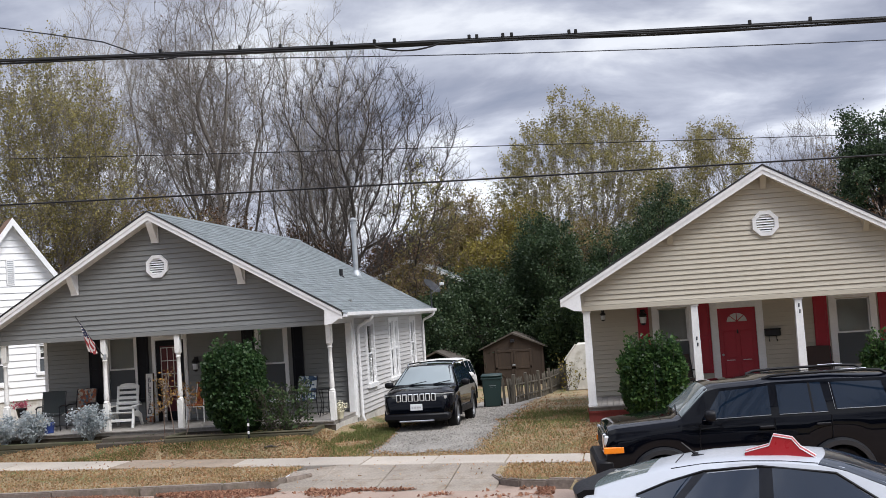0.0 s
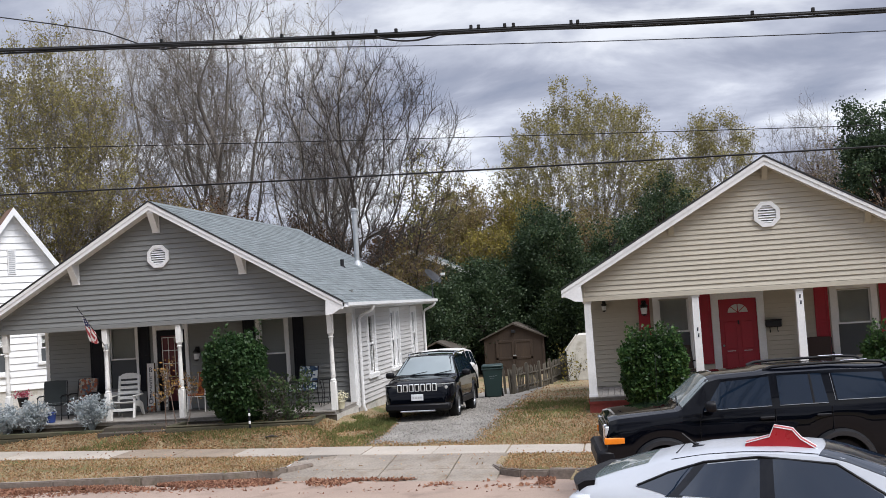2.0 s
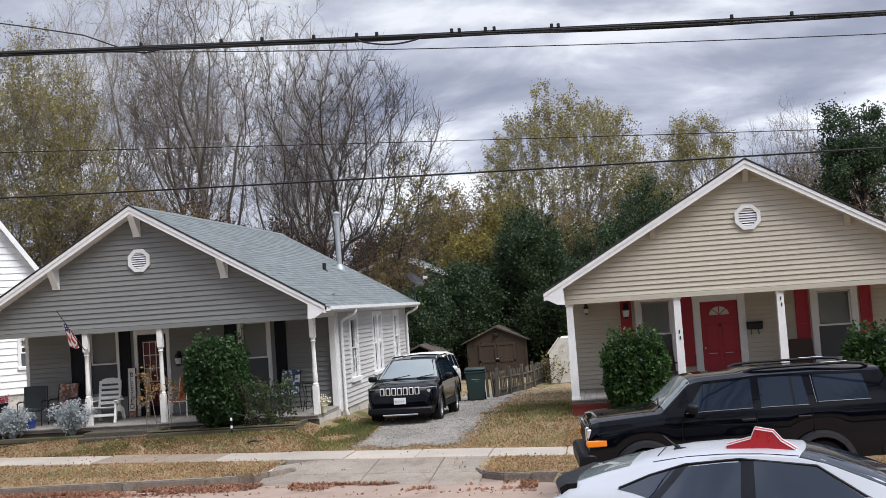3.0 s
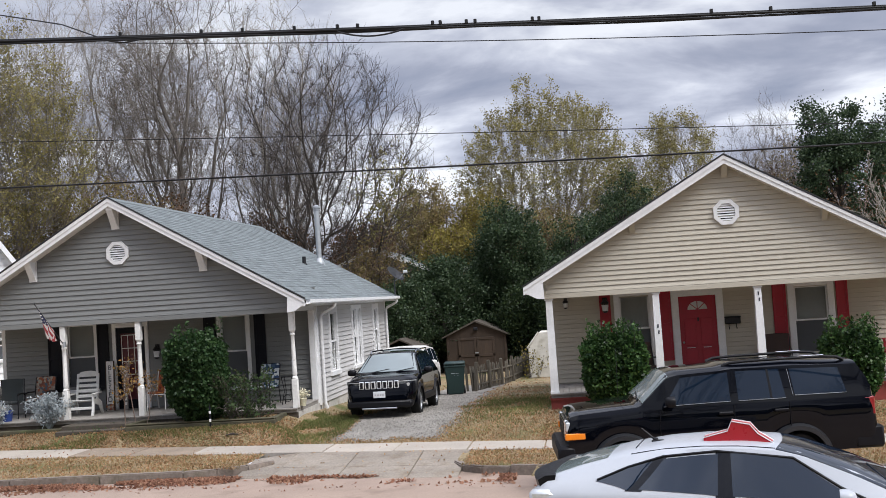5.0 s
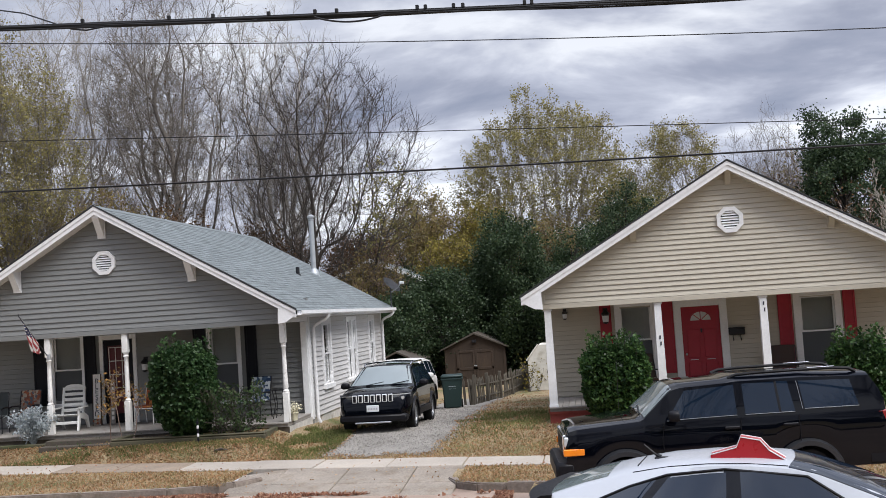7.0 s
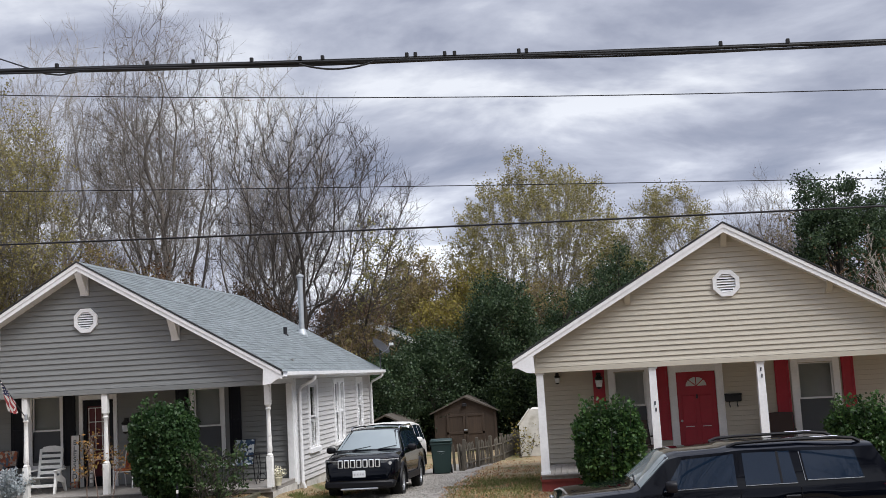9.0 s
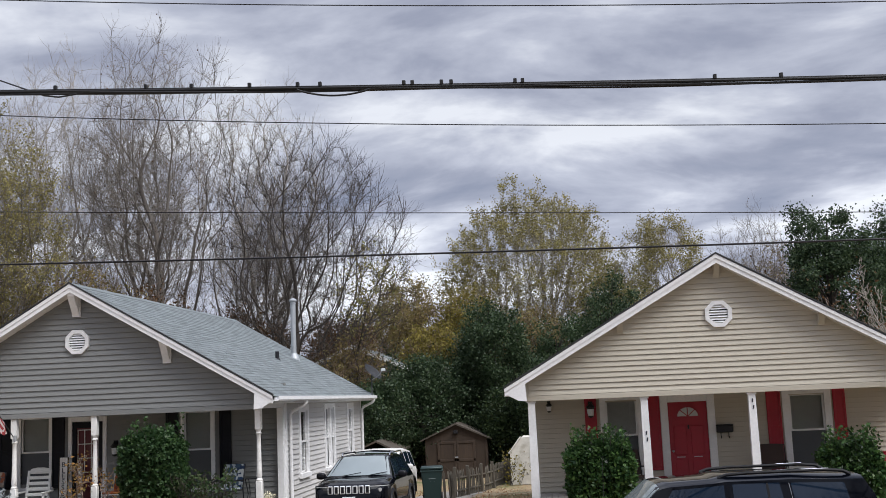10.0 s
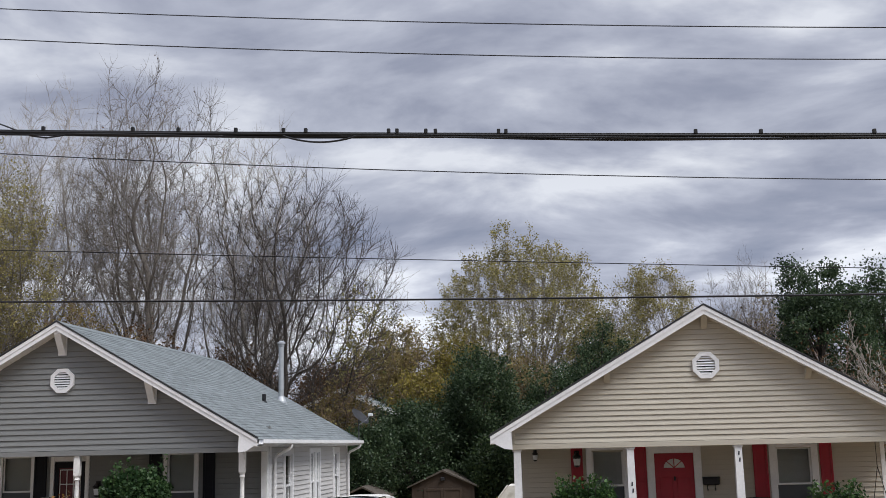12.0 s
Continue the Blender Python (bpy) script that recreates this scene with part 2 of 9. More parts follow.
def box(bm, x0, x1, y0, y1, z0, z1, bevel=0.0):
    v = [bm.verts.new((x, y, z)) for z in (z0, z1) for y in (y0, y1) for x in (x0, x1)]
    f = [bm.faces.new([v[i] for i in q]) for q in ((0, 2, 3, 1), (4, 5, 7, 6), (0, 1, 5, 4), (2, 6, 7, 3), (0, 4, 6, 2), (1, 3, 7, 5))]
    if bevel:
        bmesh.ops.bevel(bm, geom=list({e for q in f for e in q.edges}), offset=bevel, segments=1, affect="EDGES")
    return bm


def boxes(*rows, bevel=0.0):
    bm = bmesh.new()
    for r in rows:
        box(bm, *r, bevel=bevel)
    return bm


def prism(bm, pts, axis, a, b):
    """A polygon pts in the plane across the axis, drawn out from a to b. y axis: pts are x, z; x axis: y, z; z axis: x, y."""
    def at(p, c):
        return {"x": (c, p[0], p[1]), "y": (p[0], c, p[1]), "z": (p[0], p[1], c)}[axis]
    lo, hi = [bm.verts.new(at(p, a)) for p in pts], [bm.verts.new(at(p, b)) for p in pts]
    n = len(pts)
    bm.faces.new(lo), bm.faces.new(hi[::-1])
    for i in range(n):
        bm.faces.new((lo[i], hi[i], hi[(i + 1) % n], lo[(i + 1) % n]))
    return bm


def lathe(bm, prof, n=16, c=(0, 0), cap=True):
    """prof: radius, z upwards, turned about the upright line at c."""
    rings = [[bm.verts.new((c[0] + r * math.cos(2 * math.pi * i / n), c[1] + r * math.sin(2 * math.pi * i / n), z)) for i in range(n)] for r, z in prof]
    for p, q in zip(rings, rings[1:]):
        for i in range(n):
            bm.faces.new((p[i], p[(i + 1) % n], q[(i + 1) % n], q[i]))
    if cap:
        bm.faces.new(rings[0][::-1]), bm.faces.new(rings[-1])
    return bm


def tube(bm, pts, radii, n=6, cap=True):
    """A tube along pts; radii: one number or one a point."""
    pts = [Vector(p) for p in pts]
    if not hasattr(radii, "__len__"):
        radii = [radii] * len(pts)
    rings, up = [], None
    for i, p in enumerate(pts):
        d = (pts[min(i + 1, len(pts) - 1)] - pts[max(i - 1, 0)]).normalized()
        if up is None:
            up = d.orthogonal().normalized()
        up = (up - d * up.dot(d)).normalized()
        s = d.cross(up)
        rings.append([bm.verts.new(p + (up * math.cos(2 * math.pi * k / n) + s * math.sin(2 * math.pi * k / n)) * radii[i]) for k in range(n)])
    for p, q in zip(rings, rings[1:]):
        for k in range(n):
            bm.faces.new((p[k], p[(k + 1) % n], q[(k + 1) % n], q[k]))
    if cap and n > 2:
        bm.faces.new(rings[0][::-1]), bm.faces.new(rings[-1])
    return bm


def holed(bm, a0, a1, z0, z1, y0, y1, holes, axis="x"):
    """A wall along an axis from a0 to a1, y0 to y1 thick, with rectangular holes (a, b, low, high) through it."""
    zs = sorted({z0, z1, *[min(max(h[2], z0), z1) for h in holes], *[min(max(h[3], z0), z1) for h in holes]})
    for lo, hi in zip(zs, zs[1:]):
        mid = (lo + hi) / 2
        cuts = sorted((h[0], h[1]) for h in holes if h[2] < mid < h[3])
        at = a0
        for c0, c1 in [*cuts, (a1, a1)]:
            if c0 > at + 1e-4:
                box(bm, at, c0, y0, y1, lo, hi) if axis == "x" else box(bm, y0, y1, at, c0, lo, hi)
            at = max(at, c1)
    return bm


def spans(a0, a1, z, h, holes):
    """The stretches of a course at height z that no hole cuts."""
    out, at = [], a0
    for c0, c1 in [*sorted((q[0], q[1]) for q in holes if q[2] < z + h * 0.5 < q[3]), (a1, a1)]:
        if c0 > at + 0.02:
            out.append((at, c0))
        at = max(at, c1)
    return out


# ---- ground, road, pavement ----
def walk_back(x):
    return 22.1 - 0.2 * x


def walk_front(x):
    return 20.95 - 0.185 * x


def kerb_y(x):
    if x < -1.2:
        return 19.15 + 0.02 * (x + 1.2)
    if x < 4.0:
        return 19.15 - 0.17 * (x + 1.2)
    return 18.25 - 0.27 * (x - 4.0)


def kerb_back(x):
    """The line behind which the verge begins, round the returns of the driveway."""
    if -1.75 < x < 0.6:
        return float(np.interp(x, (-1.75, -1.15, -0.65, -0.25), (19.16, 19.32, 19.68, 20.3)))
    if 3.0 < x < 4.6:
        return float(np.interp(x, (3.35, 3.55, 3.95, 4.45), (19.45, 18.98, 18.62, 18.40)))
    return kerb_y(x)


def near_kerb(x):
    return 10.2 - 0.2 * (x - 6.0)


def smooth(a, b, v):
    t = min(max((v - a) / (b - a), 0), 1)
    return t * t * (3 - 2 * t)


def ground_z(x, y):
    """Lawn height: the verge at kerb level, rising gently to the houses, falling a little away to the east."""
    z = 0.10 + 0.20 * smooth(0, 3.6, y - walk_back(x))
    z -= 0.62 * min(max((y - 25.5) / 15.0, 0), 1)
    z += 0.27 * smooth(0.0, 0.75, y - walk_back(x)) * (1 - smooth(-1.6, -0.5, x))
    z -= 0.16 * smooth(7.5, 13, x) * smooth(21, 25, y)
    return z


def graded(name, xs, ys, zf, material, label, category, kind="structure", inside=None):
    """A sheet over the grid xs by ys at the heights zf(x, y)."""
    verts = [(x, y, zf(x, y)) for y in ys for x in xs]
    n = len(xs)
    faces = []
    for j in range(len(ys) - 1):
        for i in range(n - 1):
            if inside is None or inside((xs[i] + xs[i + 1]) / 2, (ys[j] + ys[j + 1]) / 2):
                faces.append((j * n + i, j * n + i + 1, (j + 1) * n + i + 1, (j + 1) * n + i))
    me = bpy.data.meshes.new(name)
    me.from_pydata(verts, [], faces)
    me.materials.append(material)
    me.polygons.foreach_set("use_smooth", [True] * len(me.polygons))
    ob = new(name, me)
    return tagged(ob, label, category, kind=kind)


def lawn_material():
    """Patchy late-autumn lawn: straw, green tufts and leaf litter; gravel where the drive runs."""
    m = bpy.data.materials.new("autumn_lawn")
    m.use_nodes = True
    nt = m.node_tree
    N, L = nt.nodes.new, nt.links.new
    b = nt.nodes["Principled BSDF"]
    b.inputs["Roughness"].default_value = 0.95
    co = N("ShaderNodeTexCoord")

    def noise_at(scale, detail=5, rough=0.6):
        n = N("ShaderNodeTexNoise")
        n.inputs["Scale"].default_value, n.inputs["Detail"].default_value, n.inputs["Roughness"].default_value = scale, detail, rough
        L(co.outputs["Object"], n.inputs[0])
        return n.outputs[0]

    def band(src, a, c):
        r = N("ShaderNodeMapRange")
        r.inputs["From Min"].default_value, r.inputs["From Max"].default_value = a, c
        L(src, r.inputs[0])
        return r.outputs[0]

    def mix(f, a, c):
        x = N("ShaderNodeMixRGB")
        L(f, x.inputs[0])
        for k, s in ((1, a), (2, c)):
            if isinstance(s, tuple):
                x.inputs[k].default_value = (*s, 1)
            else:
                L(s, x.inputs[k])
        return x.outputs[0]

    fine, med, big = noise_at(26, 6, 0.7), noise_at(5.5), noise_at(0.55, 3)
    straw = mix(band(fine, 0.35, 0.65), (0.18, 0.135, 0.075), (0.40, 0.31, 0.18))
    green = mix(band(fine, 0.3, 0.7), (0.05, 0.075, 0.02), (0.17, 0.19, 0.06))
    rust = mix(band(fine, 0.4, 0.62), (0.12, 0.065, 0.04), (0.31, 0.19, 0.105))
    c = mix(band(big, 0.52, 0.66), straw, green)
    c = mix(band(med, 0.52, 0.66), c, rust)
    L(c, b.inputs["Base Color"])
    bp = N("ShaderNodeBump")
    bp.inputs["Strength"].default_value, bp.inputs["Distance"].default_value = 0.9, 0.03
    L(noise_at(34, 6, 0.7), bp.inputs["Height"]); L(bp.outputs[0], b.inputs["Normal"])
    return m


M["lawn"] = lawn_material()
M["road"] = mat("sandy_worn_asphalt", (0.315, 0.235, 0.188), 0.92, grain=0.16, scale=40, stain=0.12, stain_scale=0.7, bump=0.4, bump_scale=120, dirt=((0.22, 0.16, 0.125), 0.55, 1.2))
M["gravel"] = mat("grey_gravel", (0.25, 0.232, 0.208), 0.95, grain=0.35, scale=38, stain=0.18, stain_scale=1.5, bump=0.9, bump_scale=60, islands=0.3)
M["apron"] = mat("rough_concrete_apron", (0.25, 0.215, 0.178), 0.93, grain=0.28, scale=26, stain=0.18, stain_scale=1.0, bump=0.5, per_piece=0.08, dirt=((0.20, 0.16, 0.12), 0.50, 2.6))


M["muddy"] = mat("mud_stained_concrete", (0.26, 0.205, 0.155), 0.95, grain=0.22, scale=18, stain=0.2, stain_scale=1.2, bump=0.4, dirt=((0.42, 0.37, 0.31), 0.60, 1.3))


def steps(a, b, s):
    n = max(1, round((b - a) / s))
    return [a + (b - a) * i / n for i in range(n + 1)]


def lay_ground():
    fine_x = steps(-16, 22, 0.30)
    fine_y = [*steps(17.2, 22.0, 0.30), *steps(22.0, 25.6, 0.10)[1:], *steps(25.6, 46, 0.30)[1:]]
    xs = [-700, -250, -90, -40, -24, *fine_x, 30, 48, 100, 260, 700]
    far = [50, 58, 70, 95, 150, 260, 500, 900]
    near = [-300, -120, -60, -25]

    def z(x, y):
        if y < kerb_back(x) + 0.05:
            return -0.35
        j = 0.02 * noise.noise(Vector((x * 0.9, y * 0.9, 0))) if abs(x) < 30 and y < 60 else 0
        return ground_z(x, y) + j + (0.8 * smooth(50, 140, y))
    graded("ground", xs, [*near, 5, 12, *fine_y, *far], z, M["lawn"], "dry autumn lawn with fallen leaves", "lawn",
           inside=lambda x, y: not (-0.75 < x < 3.55 and y < walk_front(x) + 0.3))
    # road: one sheet between the kerbs with a slight crown
    def rz(x, y):
        k = min(max((y - near_kerb(x)) / max(kerb_y(x) - near_kerb(x), 1), 0), 1)
        return -0.05 + 0.10 * 4 * k * (1 - k) * 0.5
    rx = [-400, -120, -50, -25, *steps(-14, 22, 0.6), 30, 60, 140, 400]
    verts, faces, ny = [], [], 14
    for x in rx:
        a, c = near_kerb(x) - 0.05, kerb_y(x) + (1.6 if -1.3 < x < 4.4 else 0.1)
        for j in range(ny):
            y = a + (c - a) * j / (ny - 1)
            verts.append((x, y, rz(x, y) if y < kerb_y(x) + 0.1 else -0.055))
    for i in range(len(rx) - 1):
        for j in range(ny - 1):
            faces.append((i * ny + j, (i + 1) * ny + j, (i + 1) * ny + j + 1, i * ny + j + 1))
    me = bpy.data.meshes.new("road")
    me.from_pydata(verts, [], faces)
    me.materials.append(M["road"])
    tagged(new("road", me), "sandy worn asphalt street strewn with leaves", "road", kind="structure")
    # near side: verge under and behind the camera
    nv = [(-400, near_kerb(-400), 0.1), (400, near_kerb(400), 0.1), (400, -300, 0.1), (-400, -300, 0.1), (-400, near_kerb(-400), -0.2), (400, near_kerb(400), -0.2)]
    me = bpy.data.meshes.new("near_verge")
    me.from_pydata(nv, [], [(0, 3, 2, 1), (0, 1, 5, 4)])
    me.materials.append(M["lawn"])
    tagged(new("near_verge", me), "dry grass verge along the street", "lawn", kind="structure")


def slab(x0, x1, yf0, yf1, yb0, yb1, z0, z1, ztop=None):
    """A paving slab with slanting ends; z at its front and back may differ."""
    bm = bmesh.new()
    zf, zb = (z1, z1) if ztop is None else (z1, ztop)
    v = [bm.verts.new(p) for p in ((x0, yf0, z0), (x1, yf1, z0), (x1, yb1, z0), (x0, yb0, z0), (x0, yf0, zf), (x1, yf1, zf), (x1, yb1, zb), (x0, yb0, zb))]
    for q in ((0, 3, 2, 1), (4, 5, 6, 7), (0, 1, 5, 4), (1, 2, 6, 5), (2, 3, 7, 6), (3, 0, 4, 7)):
        bm.faces.new([v[i] for i in q])
    bmesh.ops.bevel(bm, geom=bm.edges[:], offset=0.012, segments=1, affect="EDGES")
    return bm


def lay_pavement():
    pv = thing("pavement", (0, 0, 0), "pale concrete footpath slabs with dirt and leaves", "pavement", kind="structure")
    x, rnd = -16.0, random.Random(3)
    while x < 20:
        w = 1.5
        g = 0.012
        part("slab", slab(x + g, x + w - g, walk_front(x), walk_front(x + w), walk_back(x), walk_back(x + w), -0.05, 0.125 + rnd.uniform(-0.008, 0.008)), M["muddy" if -6.6 < x < -3.4 else "concrete"], pv)
        x += w
    ap = thing("driveway_apron", (0, 0, 0), "cracked concrete driveway apron sloping to the street", "driveway", kind="structure")
    for x0, x1 in ((0.0, 1.28), (1.30, 2.62), (2.64, 3.55)):
        for k0, k1 in ((0.0, 0.42), (0.43, 1.0)):
            def yy(x, k):
                a, b = kerb_y(x) - 0.15, walk_front(x) - 0.015
                return a + (b - a) * k
            part("slab", slab(x0, x1, yy(x0, k0), yy(x1, k0), yy(x0, k1), yy(x1, k1), -0.3, -0.045 + 0.165 * k0, -0.045 + 0.165 * k1), M["apron"], ap)
    # flare of the apron toward the west return
    part("slab", slab(-0.75, -0.02, 19.05, 18.95, 20.4, 21.0, -0.3, -0.045, 0.11), M["apron"], ap)
    kb = thing("kerb", (0, 0, 0), "weathered concrete kerb with dirt stains", "kerb", kind="structure")
    def stone(x0, y0, x1, y1, top=0.11, w=0.15):
        d = Vector((x1 - x0, y1 - y0, 0)).normalized()
        n = Vector((-d.y, d.x, 0)) * w
        bm = bmesh.new()
        p = [(x0, y0), (x1, y1), (x1 + n.x, y1 + n.y), (x0 + n.x, y0 + n.y)]
        prism(bm, p, "z", -0.3, top)
        bmesh.ops.bevel(bm, geom=bm.edges[:], offset=0.02, segments=2, affect="EDGES")
        part("kerb_stone", bm, M["kerb"], kb)
    x = -25.0
    while x < -1.9:
        e = min(x + 1.8, -1.75)
        stone(x, kerb_y(x), e - 0.01, kerb_y(e), 0.11 + rnd.uniform(-0.01, 0.01))
        x = e
    for a, b in (((-1.75, 19.14), (-1.15, 19.28)), ((-1.14, 19.28), (-0.65, 19.6)), ((-0.64, 19.61), (-0.25, 20.1))):
        stone(*a, *b, 0.11)
    for a, b in (((3.35, 19.35), (3.55, 18.85)), ((3.56, 18.84), (3.95, 18.50)), ((3.96, 18.49), (4.45, 18.34))):
        stone(*a, *b, 0.07)
    x = 4.47
    while x < 24:
        e = x + 1.8
        stone(x, kerb_y(x) + 0.1, e - 0.01, kerb_y(e) + 0.1, 0.12)
        x = e
    x = -20
    while x < 24:
        p = [(x, near_kerb(x) - 0.15), (x + 1.79, near_kerb(x + 1.79) - 0.15), (x + 1.79, near_kerb(x + 1.79)), (x, near_kerb(x))]
        part("kerb_stone", prism(bmesh.new(), p, "z", -0.3, 0.11), M["kerb"], kb)
        x += 1.8


lay_ground()
lay_pavement()


# ---- houses ----
def lap(x0, x1, x0t, x1t, z0, h, proud=0.030):
    """One siding board: proud at its lower edge, tucked in at the top."""
    bm = bmesh.new()
    k = 0.10
    xa, xb = x0 + (x0t - x0) * k, x1 + (x1t - x1) * k
    zl = z0 + h * k
    v = [bm.verts.new(p) for p in ((xa, -proud, zl), (xb, -proud, zl), (xb, 0.02, zl), (xa, 0.02, zl), (x0t, -0.004, z0 + h), (x1t, -0.004, z0 + h), (x1t, 0.02, z0 + h), (x0t, 0.02, z0 + h))]
    for q in ((0, 1, 5, 4), (0, 3, 2, 1), (3, 7, 6, 2), (0, 4, 7, 3), (1, 2, 6, 5), (4, 5, 6, 7)):
        bm.faces.new([v[i] for i in q])
    return bm


def clad(parent, a0, a1, z0, z1, h, holes, material, m):
    """Courses of siding boards on a wall, each stretch one piece."""
    z, cache = z0, {}
    while z < z1 - 0.02:
        hh = min(h, z1 - z)
        for s0, s1 in spans(a0, a1, z, hh, holes):
            key = (round(s1 - s0, 3), round(hh, 3))
            if key not in cache:
                cache[key] = mesh_of("siding_board", lap(0, key[0], 0, key[0], 0, hh), material)
            part("siding_board", cache[key], material, parent, m=m @ Matrix.Translation((s0, 0, z)))
        z += h


def turned_post(parent, x, y, z0, z1, w=0.14):
    """A porch post: square foot and head, turned shaft between."""
    h = z1 - z0
    bm = boxes((x - w / 2, x + w / 2, y - w / 2, y + w / 2, z0, z0 + h * 0.30), (x - w / 2, x + w / 2, y - w / 2, y + w / 2, z1 - h * 0.20, z1), bevel=0.008)
    a, b = z0 + h * 0.30, z1 - h * 0.20
    r = w / 2
    lathe(bm, [(r * 1.0, a), (r * 1.08, a + 0.03), (r * 0.7, a + 0.07), (r * 0.95, a + 0.12), (r * 0.82, a + 0.3), (r * 0.74, (a + b) / 2), (r * 0.70, b - 0.3),
               (r * 0.66, b - 0.12), (r * 0.98, b - 0.09), (r * 0.72, b - 0.05), (r * 1.02, b)], 14, (x, y))
    return part("porch_post", bm, M["white_worn"], parent, "turned white porch post with flaking paint", smooth=True)


def square_post(parent, x, y, z0, z1, w=0.15):
    bm = bmesh.new()
    prism(bm, [(x - w * 0.62, z0), (x + w * 0.62, z0), (x + w / 2, z1), (x - w / 2, z1)], "y", y - w / 2, y + w / 2)
    box(bm, x - w * 0.68, x + w * 0.68, y - w * 0.62, y + w * 0.62, z0, z0 + 0.05)
    box(bm, x - w * 0.66, x + w * 0.66, y - w * 0.60, y + w * 0.60, z1 - 0.05, z1)
    return part("porch_post", bm, M["white"], parent, "square white porch post")


def sash_window(parent, x0, x1, z0, z1, m, casing=0.10, shade=0.55, glaze=None, label="white double-hung window", trim="white"):
    """A double-hung window with its casing, sashes, panes and shade. x along the wall, -y outwards."""
    t = M[trim]
    c = casing
    bm = boxes((x0, x0 + c, -0.05, 0.02, z0, z1), (x1 - c, x1, -0.05, 0.02, z0, z1), (x0 + c, x1 - c, -0.05, 0.02, z1 - c, z1), bevel=0.005)
    box(bm, x0 - 0.02, x1 + 0.02, -0.09, 0.02, z0 - 0.03, z0 + c * 0.6, bevel=0.006)
    w = part("window", bm, t, parent, label, m=m)
    a, b, lo, hi = x0 + c, x1 - c, z0 + c * 0.6, z1 - c
    mid = (lo + hi) / 2
    s = 0.04
    for nm, y, p, q in (("upper_sash", 0.005, mid - 0.02, hi), ("lower_sash", 0.04, lo, mid + 0.025)):
        part(nm, boxes((a, a + s, y, y + 0.035, p, q), (b - s, b, y, y + 0.035, p, q), (a + s, b - s, y, y + 0.035, p, p + s), (a + s, b - s, y, y + 0.035, q - s, q)), t, w)
        pane = part("pane", boxes((a + s, b - s, y + 0.012, y + 0.018, p + s, q - s)), M["glass"], w)
        pane.visible_shadow = False
    if shade:
        part("window_screen", boxes((a + 0.01, b - 0.01, 0.022, 0.030, lo + 0.01, mid - 0.02)), M["screen"], w, "grey insect screen")
        bm = bmesh.new()
        z, k = hi, 0
        while z > hi - (hi - lo) * shade:
            prism(bm, [(0.105, z - 0.024), (0.11, z - 0.024), (0.118, z), (0.113, z)], "x", a + 0.005, b - 0.005)
            z -= 0.026
        part("window_blind", bm, M["blind"], w, "pale slatted blind")
    return w


def shutter(parent, x0, x1, z0, z1, material, m, label):
    bm = boxes((x0, x0 + 0.05, -0.045, 0, z0, z1), (x1 - 0.05, x1, -0.045, 0, z0, z1), (x0 + 0.05, x1 - 0.05, -0.045, 0, z0, z0 + 0.09),
               (x0 + 0.05, x1 - 0.05, -0.045, 0, z1 - 0.07, z1), (x0 + 0.05, x1 - 0.05, -0.045, 0, (z0 + z1) / 2 - 0.04, (z0 + z1) / 2 + 0.04), (x0 + 0.05, x1 - 0.05, -0.028, 0, z0, z1), bevel=0.004)
    return part("shutter", bm, material, parent, label, m=m)


def gable_vent(parent, x, z, r, m):
    bm = bmesh.new()
    def ring(k):
        return [(x + k * r * math.cos(math.pi / 8 + i * math.pi / 4) / math.cos(math.pi / 8), z + k * r * math.sin(math.pi / 8 + i * math.pi / 4) / math.cos(math.pi / 8)) for i in range(8)]
    o, i = ring(1), ring(0.70)
    for k in range(8):
        n = (k + 1) % 8
        prism(bm, [o[k], o[n], i[n], i[k]], "y", -0.075, -0.004)
    v = part("gable_vent", bm, M["white"], parent, "white octagonal louvred gable vent", m=m)
    part("backing", prism(bmesh.new(), ring(0.72), "y", -0.014, -0.006), M["black_paint"], v)
    s = r * 0.70
    n = 7
    for k in range(n):
        zz = z - s + (k + 0.5) * 2 * s / n
        d = abs(zz - z) - s * 0.414
        half = s - max(d, 0)
        part("louvre", prism(bmesh.new(), [(-0.062, zz - s / n * 0.55), (-0.052, zz - s / n * 0.55), (-0.018, zz + s / n * 0.75), (-0.028, zz + s / n * 0.75)], "x", x - half, x + half), M["white"], v)
    return v


def corbel(parent, x, z_top, h, out, w, m, material):
    """A wedge bracket under the rake."""
    bm = bmesh.new()
    prism(bm, [(-0.02, z_top - h), (-0.05, z_top - h), (-out, z_top - 0.04), (-out, z_top + 0.05), (-0.02, z_top + 0.05)], "x", x - w / 2, x + w / 2)
    box(bm, x - w * 0.62, x + w * 0.62, -0.055, -0.019, z_top - h - 0.012, z_top + 0.02)
    return part("eave_bracket", bm, material, parent, "white wedge-shaped eave bracket", m=m)


def roof_slab(parent, half, peak, eave, y0, y1, side, material, thick=0.10, label=""):
    s = side
    bm = prism(bmesh.new(), [(0, peak - 0.02), (s * half, eave - 0.02), (s * half, eave - thick), (0, peak - thick * 1.2)], "y", y0, y1)
    return part("roof", bm, material, parent, label)


def shingle_tab(w, l, t=0.008):
    bm = bmesh.new()
    g = 0.006
    v = [bm.verts.new(p) for p in ((g, 0, t), (w - g, 0, t), (w - g, l, 0.001), (g, l, 0.001), (g, 0, -0.004), (w - g, 0, -0.004))]
    for q in ((0, 1, 2, 3), (4, 5, 1, 0), (0, 3, 4), (1, 5, 2)):
        bm.faces.new([v[i] for i in q])
    return bm


